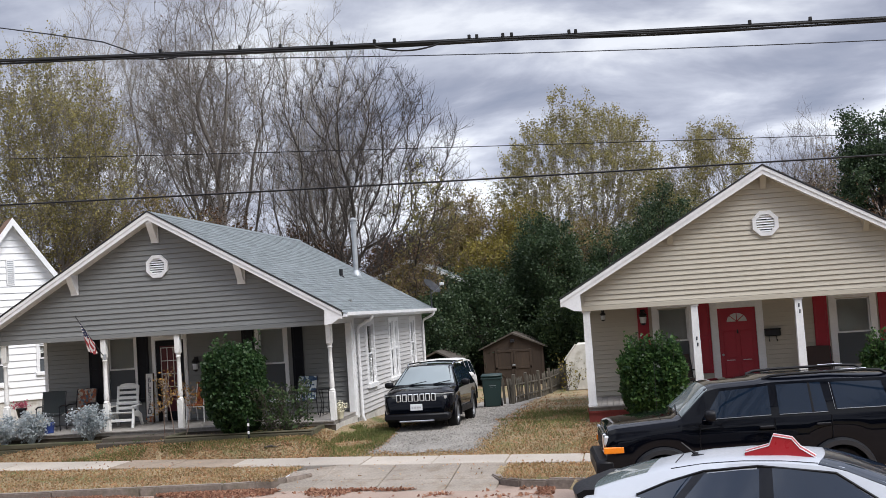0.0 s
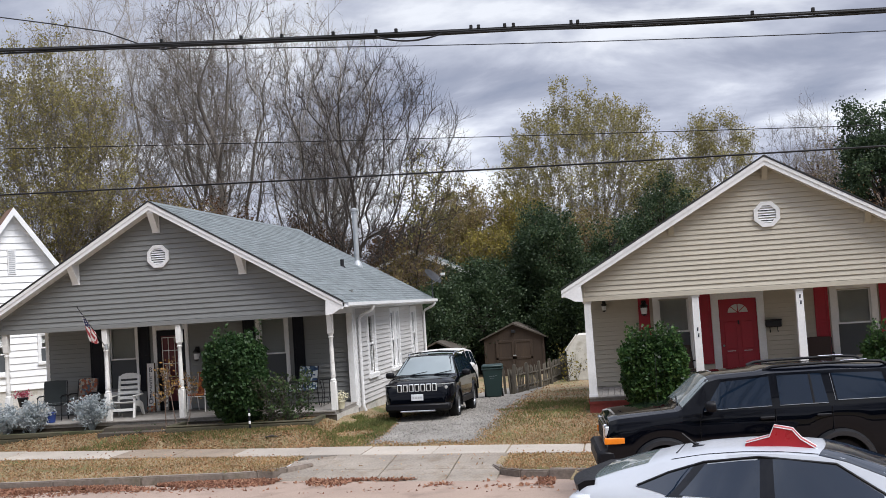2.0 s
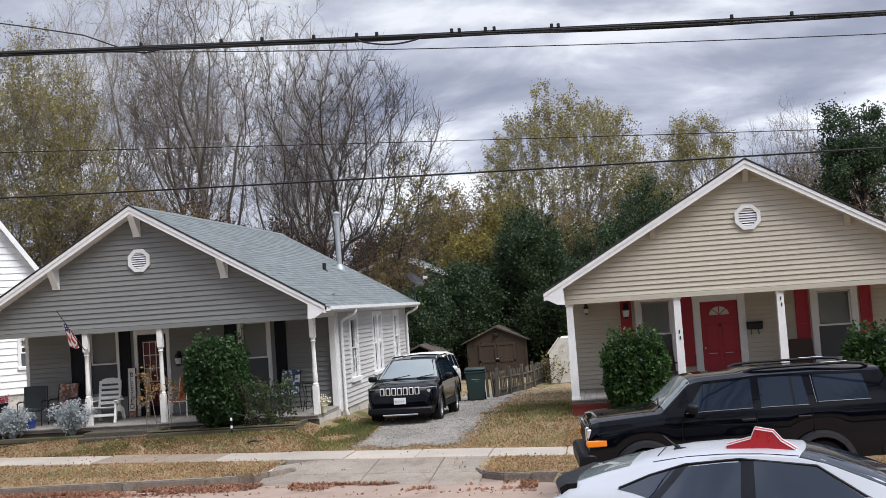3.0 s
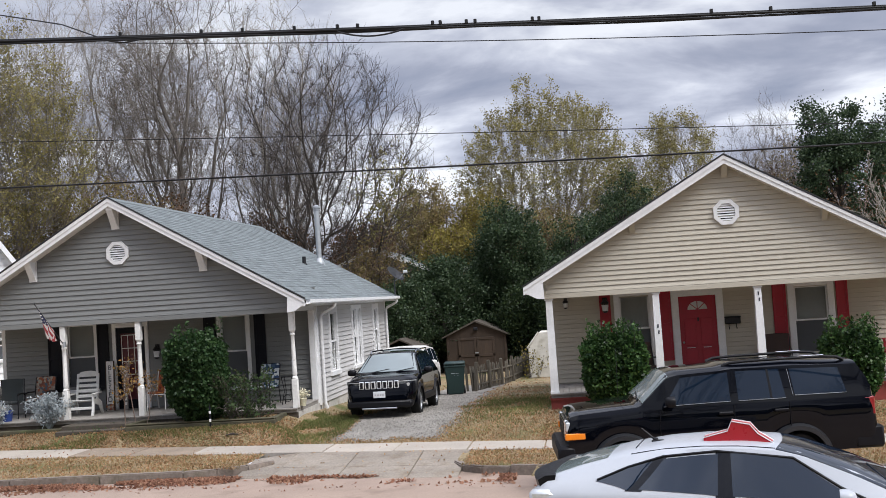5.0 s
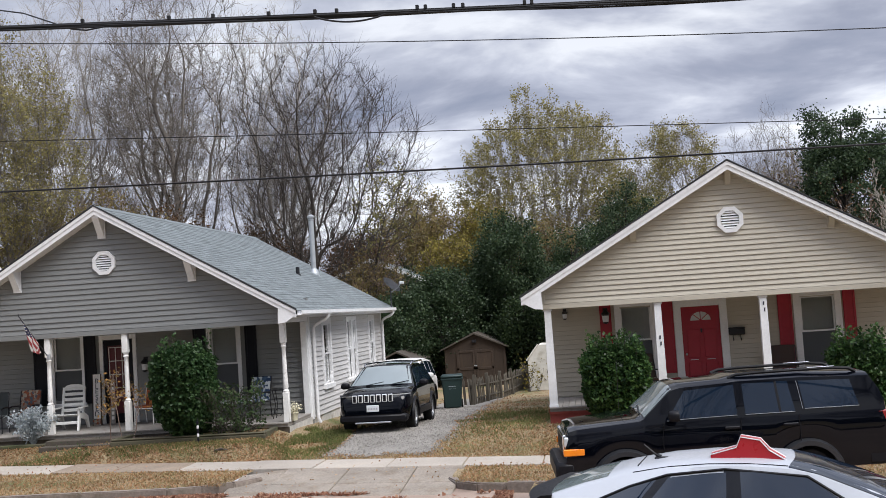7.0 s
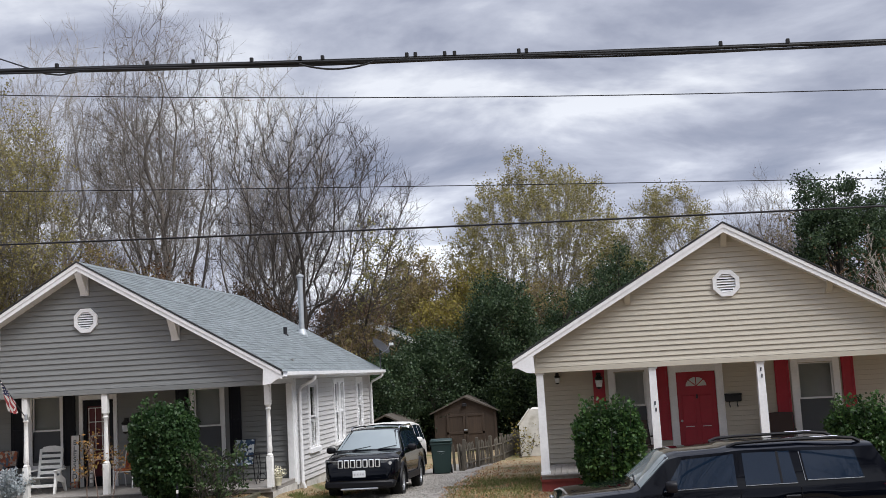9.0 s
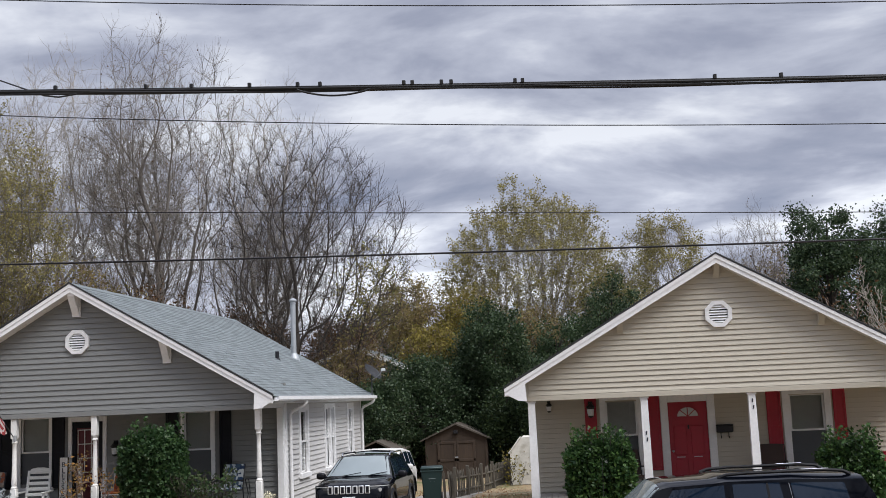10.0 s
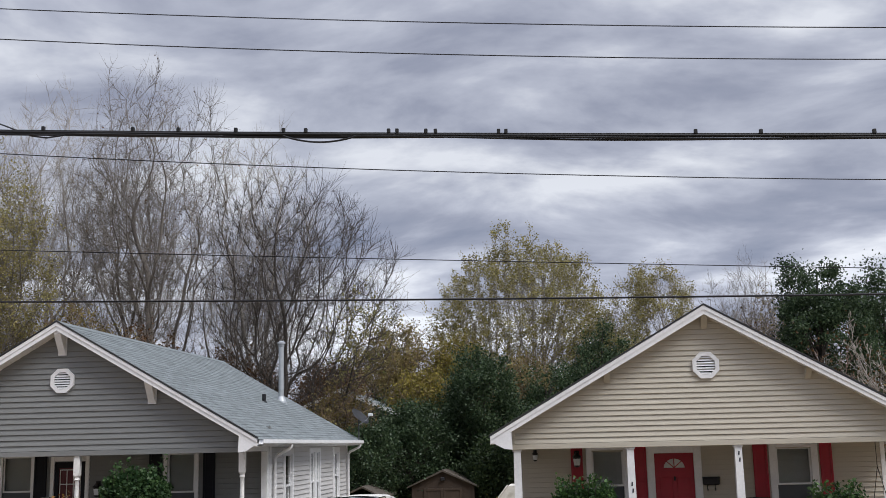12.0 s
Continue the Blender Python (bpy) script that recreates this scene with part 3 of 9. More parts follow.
def shingled(roof, half, peak, eave, y0, y1, side, singles, bulk_mat=None):
    """Courses of shingles on one slope; the front ones are pieces, the rest one mesh."""
    rise, run = peak - eave, half
    length = math.hypot(rise, run)
    expo, tab = 0.142, 0.31
    rows = int(length / expo)
    rnd = random.Random(7)
    up = Vector((-side * run, 0, rise)).normalized()
    along = Vector((0, 1, 0))
    nrm = along.cross(up) if side < 0 else up.cross(along)
    if nrm.z < 0:
        nrm = -nrm
    base = Vector((side * half, 0, eave))
    verts, faces = [], []
    kinds = [mesh_of("shingle", shingle_tab(tab * k, expo * 1.08), M["shingle"]) for k in (0.9, 1.0, 1.1)] if singles else []
    made = 0
    for r in range(rows + 1):
        y = y0 - rnd.uniform(0, tab)
        while y < y1:
            k = rnd.choice((0.9, 1.0, 1.1))
            a, b = max(y, y0), min(y + tab * k, y1)
            if b - a > 0.04:
                o = base + up * (r * expo - 0.02) + nrm * rnd.uniform(0.0, 0.003)
                top = min(expo * 1.08, length - r * expo + 0.02)
                if made < singles and b - a > tab * k - 1e-4 and y - y0 < 4.0 and r % 2 == 0 and top > expo:
                    mm = Matrix((Vector((along.x, up.x, nrm.x, o.x)), Vector((along.y, up.y, nrm.y, a)), Vector((along.z, up.z, nrm.z, o.z)), Vector((0, 0, 0, 1))))
                    part("shingle", kinds[(0.9, 1.0, 1.1).index(k)], None, roof, m=mm)
                    made += 1
                else:
                    g, n = 0.005, len(verts)
                    for q, s, t in ((a + g, 0, 0.008), (b - g, 0, 0.008), (b - g, top, 0.001), (a + g, top, 0.001), (a + g, 0, -0.004), (b - g, 0, -0.004)):
                        p = o + up * s + nrm * t
                        verts.append((p.x, q, p.z))
                    faces += [(n, n + 1, n + 2, n + 3), (n + 4, n + 5, n + 1, n)]
            y += tab * k
    me = bpy.data.meshes.new("shingle_field")
    me.from_pydata(verts, [], faces)
    me.materials.append(bulk_mat or M["shingle_bulk"])
    ob = part("shingle_field", me, None, roof)
    tagged(ob, kind="stuff")
    for s in (0,):
        z = peak + 0.012
        cap = part("ridge_cap", prism(bmesh.new(), [(0, z + 0.012), (side * 0.14, z - 0.14 * rise / run + 0.006), (side * 0.14, z - 0.14 * rise / run - 0.006), (0, z - 0.006)], "y", y0, y1), M["shingle"], roof)


def front_gable_house(name, origin, label, hw, half, peak, eave, beam, porch, rear, front_mat, side_mat, h, floor, over, holes, side_holes, ground):
    """A one-storey front-gabled cottage with a full-width porch. x from the ridge line, y back from the gable wall."""
    H = thing(name, origin, label, "house")
    I = Matrix.Identity(4)
    slope = (peak - eave) / half
    under = peak - 0.16
    # gable wall over the porch
    g = part("gable_wall", prism(bmesh.new(), [(-hw, beam), (hw, beam), (hw, under - hw * slope), (0, under), (-hw, under - hw * slope)], "y", 0, 0.14), front_mat, H)
    z = beam + 0.10
    part("beam_trim", boxes((-hw - 0.01, hw + 0.01, -0.035, 0, beam - 0.01, beam + 0.10), bevel=0.004), front_mat, H)
    while z < under - 0.05:
        e0, e1 = min(hw, (under - z) / slope), min(hw, (under - z - h) / slope)
        if e1 > 0.02:
            part("siding_board", mesh_of("siding_board", lap(-e0, e0, -e1, e1, z, h), front_mat), None, g)
        z += h
    # corner strips of the gable
    for s in (-1, 1):
        part("corner_trim", boxes((min(s * hw, s * (hw - 0.06)), max(s * hw, s * (hw - 0.06)), -0.03, 0.001, beam + 0.10, under - hw * slope), bevel=0.003), front_mat, H)
    # porch side beams and ceiling
    for s in (-1, 1):
        part("porch_beam", boxes((min(s * hw, s * (hw - 0.12)), max(s * hw, s * (hw - 0.12)), 0.14, porch, beam, beam + 0.34)), M["white"], H)
    part("porch_ceiling", boxes((-hw + 0.12, hw - 0.12, 0.14, porch, beam + 0.30, beam + 0.34)), M["white_worn"], H)
    # porch back wall, side and rear walls
    w = part("porch_wall", holed(bmesh.new(), -hw, hw, ground - 0.3, beam + 0.6, porch, porch + 0.14, holes), front_mat, H)
    clad(w, -hw + 0.07, hw - 0.07, floor + 0.02, beam + 0.30, h, holes, front_mat, Matrix.Translation((0, porch, 0)))
    for s in (-1, 1):
        sh = side_holes if s > 0 else []
        x = s * hw
        ww = part("side_wall", holed(bmesh.new(), porch + 0.14, rear, ground - 0.3, eave + 0.10, min(x, x - s * 0.14), max(x, x - s * 0.14), sh, axis="y"), M["foundation"], H)
        if s > 0:
            mm = Matrix.Translation((hw, 0, 0)) @ pose(0, 0, 0, 0, 0, 90)
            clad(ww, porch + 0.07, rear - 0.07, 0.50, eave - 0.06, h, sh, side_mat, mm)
        for yy in (porch, rear):
            part("corner_trim", boxes((min(x - s * 0.07, x + s * 0.03), max(x - s * 0.07, x + s * 0.03), yy - (0.03 if yy == porch else 0.09), yy + (0.09 if yy == porch else 0.03), 0.48, eave - 0.05), bevel=0.004), M["white"], H)
    part("rear_wall", prism(bmesh.new(), [(-hw, ground - 0.3), (hw, ground - 0.3), (hw, under - hw * slope), (0, under), (-hw, under - hw * slope)], "y", rear - 0.14, rear), front_mat, H)
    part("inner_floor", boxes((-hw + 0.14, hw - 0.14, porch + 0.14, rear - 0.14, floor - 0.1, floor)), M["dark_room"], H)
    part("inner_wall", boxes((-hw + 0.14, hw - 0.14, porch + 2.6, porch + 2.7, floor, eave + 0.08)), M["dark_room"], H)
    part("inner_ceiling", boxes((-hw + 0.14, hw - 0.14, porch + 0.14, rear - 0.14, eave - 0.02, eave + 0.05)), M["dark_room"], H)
    # roof, rakes, soffits, eaves
    for s in (-1, 1):
        r = roof_slab(H, half, peak, eave, -over + 0.03, rear + 0.30, s, M["dark_metal"], label="grey asphalt shingle roof slope")
        part("shingle_edge", prism(bmesh.new(), [(0, peak + 0.034), (s * (half + 0.02), eave + 0.030), (s * (half + 0.02), eave + 0.002), (0, peak + 0.004)], "y", -over - 0.034, -over + 0.02), M["shingle_dark_edge"], H, "dark cut edge of the shingles")
        for y0, y1, dep, lift in ((-over, -over + 0.028, 0.17, 0.0), (-over - 0.018, -over - 0.001, 0.075, 0.002), (rear + 0.30, rear + 0.33, 0.17, 0.0)):
            part("rake_board", prism(bmesh.new(), [(0, peak - 0.012 + lift), (s * half, eave - 0.012 + lift), (s * half, eave - 0.012 - dep), (0, peak - 0.012 - dep * 1.12)], "y", y0, y1), M["white"], H)
        part("soffit", prism(bmesh.new(), [(0, peak - 0.17), (s * half, eave - 0.15), (s * half, eave - 0.165), (0, peak - 0.185)], "y", -over + 0.029, -0.001), M["white_worn"], H)
        a, b = s * (hw + 0.002), s * half
        part("eave_box", prism(bmesh.new(), [(a, eave - 0.17), (b, eave - 0.17), (b, eave - 0.012), (a, eave + (half - hw) * slope - 0.13)], "y", -over + 0.03, -0.02), M["white"], H)
        # boxed return below the rake's foot
        part("eave_return", prism(bmesh.new(), [(s * (hw - 0.02), eave - 0.30), (s * (hw + 0.16), eave - 0.28), (b, eave - 0.12), (b, eave - 0.05), (a, eave + 0.08)], "y", -over + 0.002, -over + 0.026), M["white"], H)
        part("eave_soffit", boxes((min(a, b), max(a, b), -0.02, rear + 0.30, eave - 0.18, eave - 0.165)), M["white"], H)
        part("fascia", boxes((min(b - s * 0.025, b), max(b - s * 0.025, b), -0.02, rear + 0.30, eave - 0.165, eave - 0.02)), M["white"], H)
    return H


def deck_floor(H, x0, x1, y0, y1, z, w=0.14):
    n = int((x1 - x0) / w)
    me = mesh_of("deck_board", boxes((0.003, (x1 - x0) / n - 0.003, y0 - 0.03, y1, z - 0.03, z), bevel=0.003), M["deck"])
    fl = part("porch_floor", boxes((x0 + 0.01, x1 - 0.01, y0 + 0.01, y1, z - 0.10, z - 0.035)), M["deck"], H)
    for i in range(n):
        part("deck_board", me, None, fl, m=Matrix.Translation((x0 + i * (x1 - x0) / n, 0, 0)))
    return fl


FY = 24.88
# dark brown step boards; the shadow on the porch skirt is in this colour too
M["deck_dark"] = mat("brown_boards_shade_darkened", (0.085, 0.07, 0.055), 0.85, grain=0.25, scale=12, stain=0.25, stain_scale=1.2, bump=0.3, stretch=(1, 0.25, 1), dirt=((0.07, 0.065, 0.04), 0.55, 2.5))
# grey cottage
GX, GHW = -5.42, 4.36
g_holes = [(-2.50, -1.74, 1.26, 2.96), (-1.14, -0.33, 0.65, 2.82), (1.78, 2.48, 1.10, 2.96)]
g_side = [(3.55, 4.42, 1.22, 2.92), (6.50, 7.72, 1.20, 2.95), (9.70, 10.50, 1.38, 2.95)]
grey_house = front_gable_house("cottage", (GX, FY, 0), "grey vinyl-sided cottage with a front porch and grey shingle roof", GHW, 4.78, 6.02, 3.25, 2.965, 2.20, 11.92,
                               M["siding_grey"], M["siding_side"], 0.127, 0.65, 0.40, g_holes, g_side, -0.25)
PW = Matrix.Translation((0, 2.20, 0))
SW = Matrix.Translation((GHW, 0, 0)) @ pose(0, 0, 0, 0, 0, 90)
sash_window(grey_house, -2.60, -1.84 + 0.20, 1.17, 3.06, PW, 0.10, 0.5, label="tall white double-hung window with drawn shade")
sash_window(grey_house, 1.68, 2.58, 1.02, 3.06, PW, 0.10, 0.5, label="tall white double-hung window with drawn shade")
for a, b in ((-3.06, -2.70), (-1.68 + 0.02, -1.34), (1.32, 1.64), (2.70, 3.00)):
    shutter(grey_house, a, b, 1.20, 3.02, M["black_paint"], Matrix.Translation((0, 2.18, 0)), "black panelled shutter")
for a, b, lo, n in ((3.47, 4.50, 1.16, 1), (6.42, 7.80, 1.14, 2), (9.62, 10.58, 1.34, 1)):
    if n == 1:
        sash_window(grey_house, a, b, lo, 3.02, SW, 0.16, 0.0)
    else:
        mid = (a + b) / 2
        sash_window(grey_house, a, mid + 0.05, lo, 3.02, SW, 0.12, 0.0)
        sash_window(grey_house, mid + 0.055, b, lo, 3.02, SW, 0.12, 0.0)
for x in (-4.26, -1.54, 0.42, 4.31):
    turned_post(grey_house, x, 0.07, 0.65, 2.965)
gable_vent(grey_house, 0.03, 4.68, 0.28, Matrix.Identity(4))
for x, z in ((-2.21, 4.64), (0.0, 5.80), (2.20, 4.62)):
    corbel(grey_house, x, z - 0.02, 0.50, 0.36, 0.16, Matrix.Identity(4), M["white"])
deck_floor(grey_house, -GHW, GHW, -0.05, 2.20, 0.65)
part("porch_skirt", boxes((-GHW, GHW, 0.0, 0.04, 0.15, 0.545)), M["deck_dark"], grey_house, "weathered porch skirt boards, coloured dark for the shade on them")
part("porch_skirt", boxes((GHW - 0.04, GHW, 0.04, 2.18, 0.15, 0.545)), M["foundation"], grey_house)

# tan cottage
TX, THW = 9.28, 4.27
t_holes = [(-2.50, -1.72, 1.20, 2.80), (-1.01, -0.09, 0.69, 2.70), (1.80, 2.62, 1.14, 2.80)]
tan_house = front_gable_house("cottage", (TX, FY - 0.02, 0), "tan vinyl-sided cottage with red door and red shutters", THW, 4.73, 5.89, 3.18, 2.885, 2.42, 11.5,
                              M["siding_tan"], M["siding_tan"], 0.1145, 0.67, 0.36, t_holes, [], -0.25)
TW = Matrix.Translation((0, 2.42, 0))
sash_window(tan_house, -2.62, -1.60, 1.06, 2.94, TW, 0.14, 0.5, label="white double-hung window with half-drawn blind")
sash_window(tan_house, 1.66, 2.78, 1.00, 2.94, TW, 0.16, 0.5, label="white double-hung window with half-drawn blind")
for a, b in ((-2.98, -2.70), (-1.48, -1.20), (1.29, 1.62), (2.82, 3.10)):
    shutter(tan_house, a, b, 1.12, 2.92, M["red"], Matrix.Translation((0, 2.40, 0)), "red panelled shutter")
for x in (-4.17, -1.71, 0.59, 4.17):
    square_post(tan_house, x, 0.09, 0.67, 2.885)
gable_vent(tan_house, 0.01, 4.60, 0.285, Matrix.Identity(4))
for x, z in ((-2.14, 4.62), (0.02, 5.74), (2.16, 4.60)):
    corbel(tan_house, x, z - 0.0, 0.34, 0.30, 0.12, Matrix.Identity(4), M["siding_tan"])
deck_floor(tan_house, -THW, THW, -0.08, 2.42, 0.67)
part("porch_skirt", boxes((-THW, THW, -0.02, 0.03, 0.05, 0.55), (-THW - 0.01, THW + 0.01, -0.06, -0.02, 0.52, 0.635)), M["red_skirt"], tan_house, "red painted porch skirt")
part("porch_skirt", boxes((-THW, -THW + 0.04, 0.03, 2.4, 0.05, 0.55)), M["red_skirt"], tan_house)


# ---- vehicles ----
def paint(name, color, rough=0.22, spec=0.4):
    return mat(name, color, rough, 0.0, grain=0.012, scale=30, stain=0.03, stain_scale=2.0, bump=0.0, coat=0.0, spec=spec)


M["black_car"] = paint("black_car_paint", (0.0015, 0.002, 0.004), 0.04, 0.28)
M["white_car"] = paint("pearl_white_car_paint", (0.43, 0.45, 0.49), 0.22)
M["old_white_car"] = paint("dull_white_car_paint", (0.62, 0.61, 0.58), 0.4)
M["tint"] = mat("tinted_car_glass", (0.006, 0.013, 0.026), 0.02, grain=0.05, scale=2, stain=0.05, bump=0.0, spec=0.62)
# opaque pane: pale sky reflection and cabin tone are painted into the base colour
M["windscreen"] = mat("windscreen_painted_reflection", (0.19, 0.225, 0.23), 0.02, grain=0.05, scale=2, stain=0.05, bump=0.0, spec=0.9)
M["silver"] = mat("bright_silver_trim", (0.78, 0.79, 0.80), 0.25, 0.45, grain=0.04, scale=20, bump=0.0)
M["plastic"] = mat("black_car_plastic", (0.006, 0.006, 0.008), 0.45, grain=0.1, scale=30, bump=0.1, spec=0.2)
M["arch_plastic"] = mat("satin_black_arch_plastic", (0.020, 0.021, 0.024), 0.35, grain=0.1, scale=30, bump=0.05, spec=0.5)
M["chrome"] = mat("chrome", (0.72, 0.73, 0.75), 0.16, 1.0, grain=0.04, scale=20, bump=0.0)
M["alloy"] = mat("alloy_rim", (0.50, 0.51, 0.53), 0.32, 0.9, grain=0.08, scale=20, bump=0.05)
M["amber"] = mat("amber_lamp_lens", (0.85, 0.24, 0.015), 0.2, grain=0.06, scale=30, bump=0.05, coat=0.5)
M["red_lens"] = mat("red_lamp_lens", (0.24, 0.008, 0.012), 0.2, grain=0.08, scale=30, bump=0.05, coat=0.5)
M["lamp_dark"] = mat("smoked_lamp_lens", (0.10, 0.105, 0.11), 0.1, 0.2, grain=0.3, scale=14, bump=0.1, coat=0.4)
M["lamp_lens"] = mat("clear_lamp_lens", (0.62, 0.64, 0.66), 0.12, 0.3, grain=0.1, scale=30, bump=0.1, coat=0.5)
M["fin_red"] = mat("glossy_red_sign_plastic", (0.42, 0.012, 0.024), 0.3, grain=0.05, scale=12, bump=0.05, coat=0.3)
M["plate"] = mat("pale_plate_enamel", (0.62, 0.64, 0.66), 0.4, grain=0.06, scale=30, bump=0.05)
M["ink"] = mat("dark_ink", (0.03, 0.035, 0.05), 0.6, bump=0.0)
M["cabin"] = mat("dark_cabin_cloth", (0.03, 0.03, 0.033), 0.9)


def shell(keys, wheels, arch, sill, x_of, n=90):
    """Rings of a car body along x. keys: columns x, top z, belt z, belt half-width, roof-edge z, roof-edge half-width; wheels: axle xs."""
    k = np.array(sorted(keys), float)
    xs = np.unique(np.concatenate([np.linspace(k[0, 0], k[-1, 0], n), *[w + np.linspace(-1, 1, 21) * arch for w in wheels]]))
    rings = []
    for x in xs:
        zt, zb, wb, zr, wr = (np.interp(x, k[:, 0], k[:, c]) for c in range(1, 6))
        low = sill
        for w in wheels:
            d = abs(x - w)
            if d < arch:
                low = max(low, x_of + math.sqrt(arch * arch - d * d))
        ws = wb * 0.985
        zm = lambda f: low + (zb - low) * f
        half = [(0.0, low + 0.02), (ws * 0.80, low + 0.01), (ws * 0.97, low), (wb * 1.005, zm(0.35)), (wb * 1.01, zm(0.72)), (wb * 1.0, zb - 0.05), (wb * 0.975, zb),
                (wb * 0.975 + (wr - wb * 0.975) * 0.5, zb + (zr - zb) * 0.5), (wr, zr), (wr * 0.86, zr + (zt - zr) * 0.62), (wr * 0.45, zr + (zt - zr) * 0.93), (0.0, zt)]
        rings.append((x, half))
    return rings


def shell_mesh(rings):
    bm = bmesh.new()
    rows = []
    for x, half in rings:
        pts = [(x, y, z) for y, z in half] + [(x, -y, z) for y, z in half[-2:0:-1]]
        rows.append([bm.verts.new(p) for p in pts])
    n = len(rows[0])
    for a, b in zip(rows, rows[1:]):
        for i in range(n):
            bm.faces.new((a[i], a[(i + 1) % n], b[(i + 1) % n], b[i]))
    bm.faces.new(rows[0]), bm.faces.new(rows[-1][::-1])
    return bm


def on_shell(rings, x, i, f):
    """Place on the body at x, between half-ring points i and i + 1."""
    xs = [r[0] for r in rings]
    j = min(max(int(np.searchsorted(xs, x)) - 1, 0), len(xs) - 2)
    t = (x - xs[j]) / (xs[j + 1] - xs[j])
    def p(r):
        a, b = r[1][i], r[1][i + 1]
        return Vector((0, a[0] + (b[0] - a[0]) * f, a[1] + (b[1] - a[1]) * f))
    q = p(rings[j]).lerp(p(rings[j + 1]), t)
    return Vector((x, q.y, q.z))


def side_pane(rings, corners, side, lift=0.006, thick=0.012, nx=8, nv=4):
    """A pane on the flank. corners: (x, v) rear-low, front-low, front-high, rear-high; v from belt (0) to roof edge (1)."""
    bm = bmesh.new()
    c = corners
    def at(u, v, d):
        x = (c[0][0] * (1 - u) + c[1][0] * u) * (1 - v) + (c[3][0] * (1 - u) + c[2][0] * u) * v
        w = (c[0][1] * (1 - u) + c[1][1] * u) * (1 - v) + (c[3][1] * (1 - u) + c[2][1] * u) * v
        p = on_shell(rings, x, 6, w * 2) if w < 0.5 else on_shell(rings, x, 7, w * 2 - 1)
        return (p.x, side * (p.y + d), p.z + d * 0.3)
    g = [[bm.verts.new(at(i / nx, j / nv, lift)) for j in range(nv + 1)] for i in range(nx + 1)]
    b = [[bm.verts.new(at(i / nx, j / nv, lift - thick)) for j in range(nv + 1)] for i in range(nx + 1)]
    for i in range(nx):
        for j in range(nv):
            bm.faces.new((g[i][j], g[i + 1][j], g[i + 1][j + 1], g[i][j + 1]))
            bm.faces.new((b[i][j], b[i][j + 1], b[i + 1][j + 1], b[i + 1][j]))
    edge = [(i, 0) for i in range(nx)] + [(nx, j) for j in range(nv)] + [(i, nv) for i in range(nx, 0, -1)] + [(0, j) for j in range(nv, 0, -1)]
    for (i, j), (p, q) in zip(edge, edge[1:] + edge[:1]):
        bm.faces.new((g[i][j], b[i][j], b[p][q], g[p][q]))
    return bm


def top_pane(rings, x0, x1, inset, lift=0.008, nx=8, ny=10, bow=0.0):
    """A pane over the top of the body from x0 to x1: windscreen or rear glass."""
    bm = bmesh.new()
    def at(u, v, d):
        s = (v * 2 - 1) * inset
        x = x0 + (x1 - x0) * u - bow * s * s
        a = 1 - abs(s)
        seg = [(8, 0.0, 0.14), (9, 0.14, 0.55), (10, 0.55, 1.0)]
        for i, lo, hi in seg:
            if a <= hi + 1e-6:
                p = on_shell(rings, x, i, min((a - lo) / (hi - lo), 1))
                break
        return (p.x, (1 if s > 0 else -1) * p.y, p.z + d)
    g = [[bm.verts.new(at(i / nx, j / ny, lift)) for j in range(ny + 1)] for i in range(nx + 1)]
    for i in range(nx):
        for j in range(ny):
            bm.faces.new((g[i][j], g[i + 1][j], g[i + 1][j + 1], g[i][j + 1]))
    r = bmesh.ops.extrude_face_region(bm, geom=bm.faces[:])
    for v in r["geom"]:
        if isinstance(v, bmesh.types.BMVert):
            v.co.z -= 0.012
    return bm


def wheel(parent, x, y, r, w, side, spokes=5, dark=False):
    m = Matrix.Translation((x, y, r)) @ pose(0, 0, 0, -90 * side, 0, 0)
    bm = bmesh.new()
    lathe(bm, [(r * 0.62, -w / 2), (r * 0.93, -w / 2), (r, -w * 0.36), (r, w * 0.36), (r * 0.95, w / 2), (r * 0.66, w / 2), (r * 0.62, w * 0.42)], 32, cap=False)
    t = part("wheel", bm, M["rubber"], parent, "black tyre on an alloy rim", smooth=True, m=m)
    bm = bmesh.new()
    lathe(bm, [(r * 0.64, w * 0.46), (r * 0.60, w * 0.46), (r * 0.57, w * 0.1), (r * 0.55, -w * 0.1)], 32, cap=False)
    lathe(bm, [(r * 0.16, w * 0.1), (r * 0.16, w * 0.40), (r * 0.10, w * 0.43)], 16)
    for i in range(spokes):
        a = 2 * math.pi * i / spokes
        c, s = math.cos(a), math.sin(a)
        p = [(0.12, -0.11), (0.60, -0.07), (0.60, 0.07), (0.12, 0.11)]
        prism(bm, [(r * (u * c - v * s), r * (u * s + v * c)) for u, v in p], "z", w * 0.22, w * 0.38)
    part("rim", bm, M["alloy"], t)
    part("hub_shadow_plate", lathe(bmesh.new(), [(r * 0.56, -w * 0.1), (r * 0.56, -w * 0.05)], 24), M["plastic"], t)
    return t


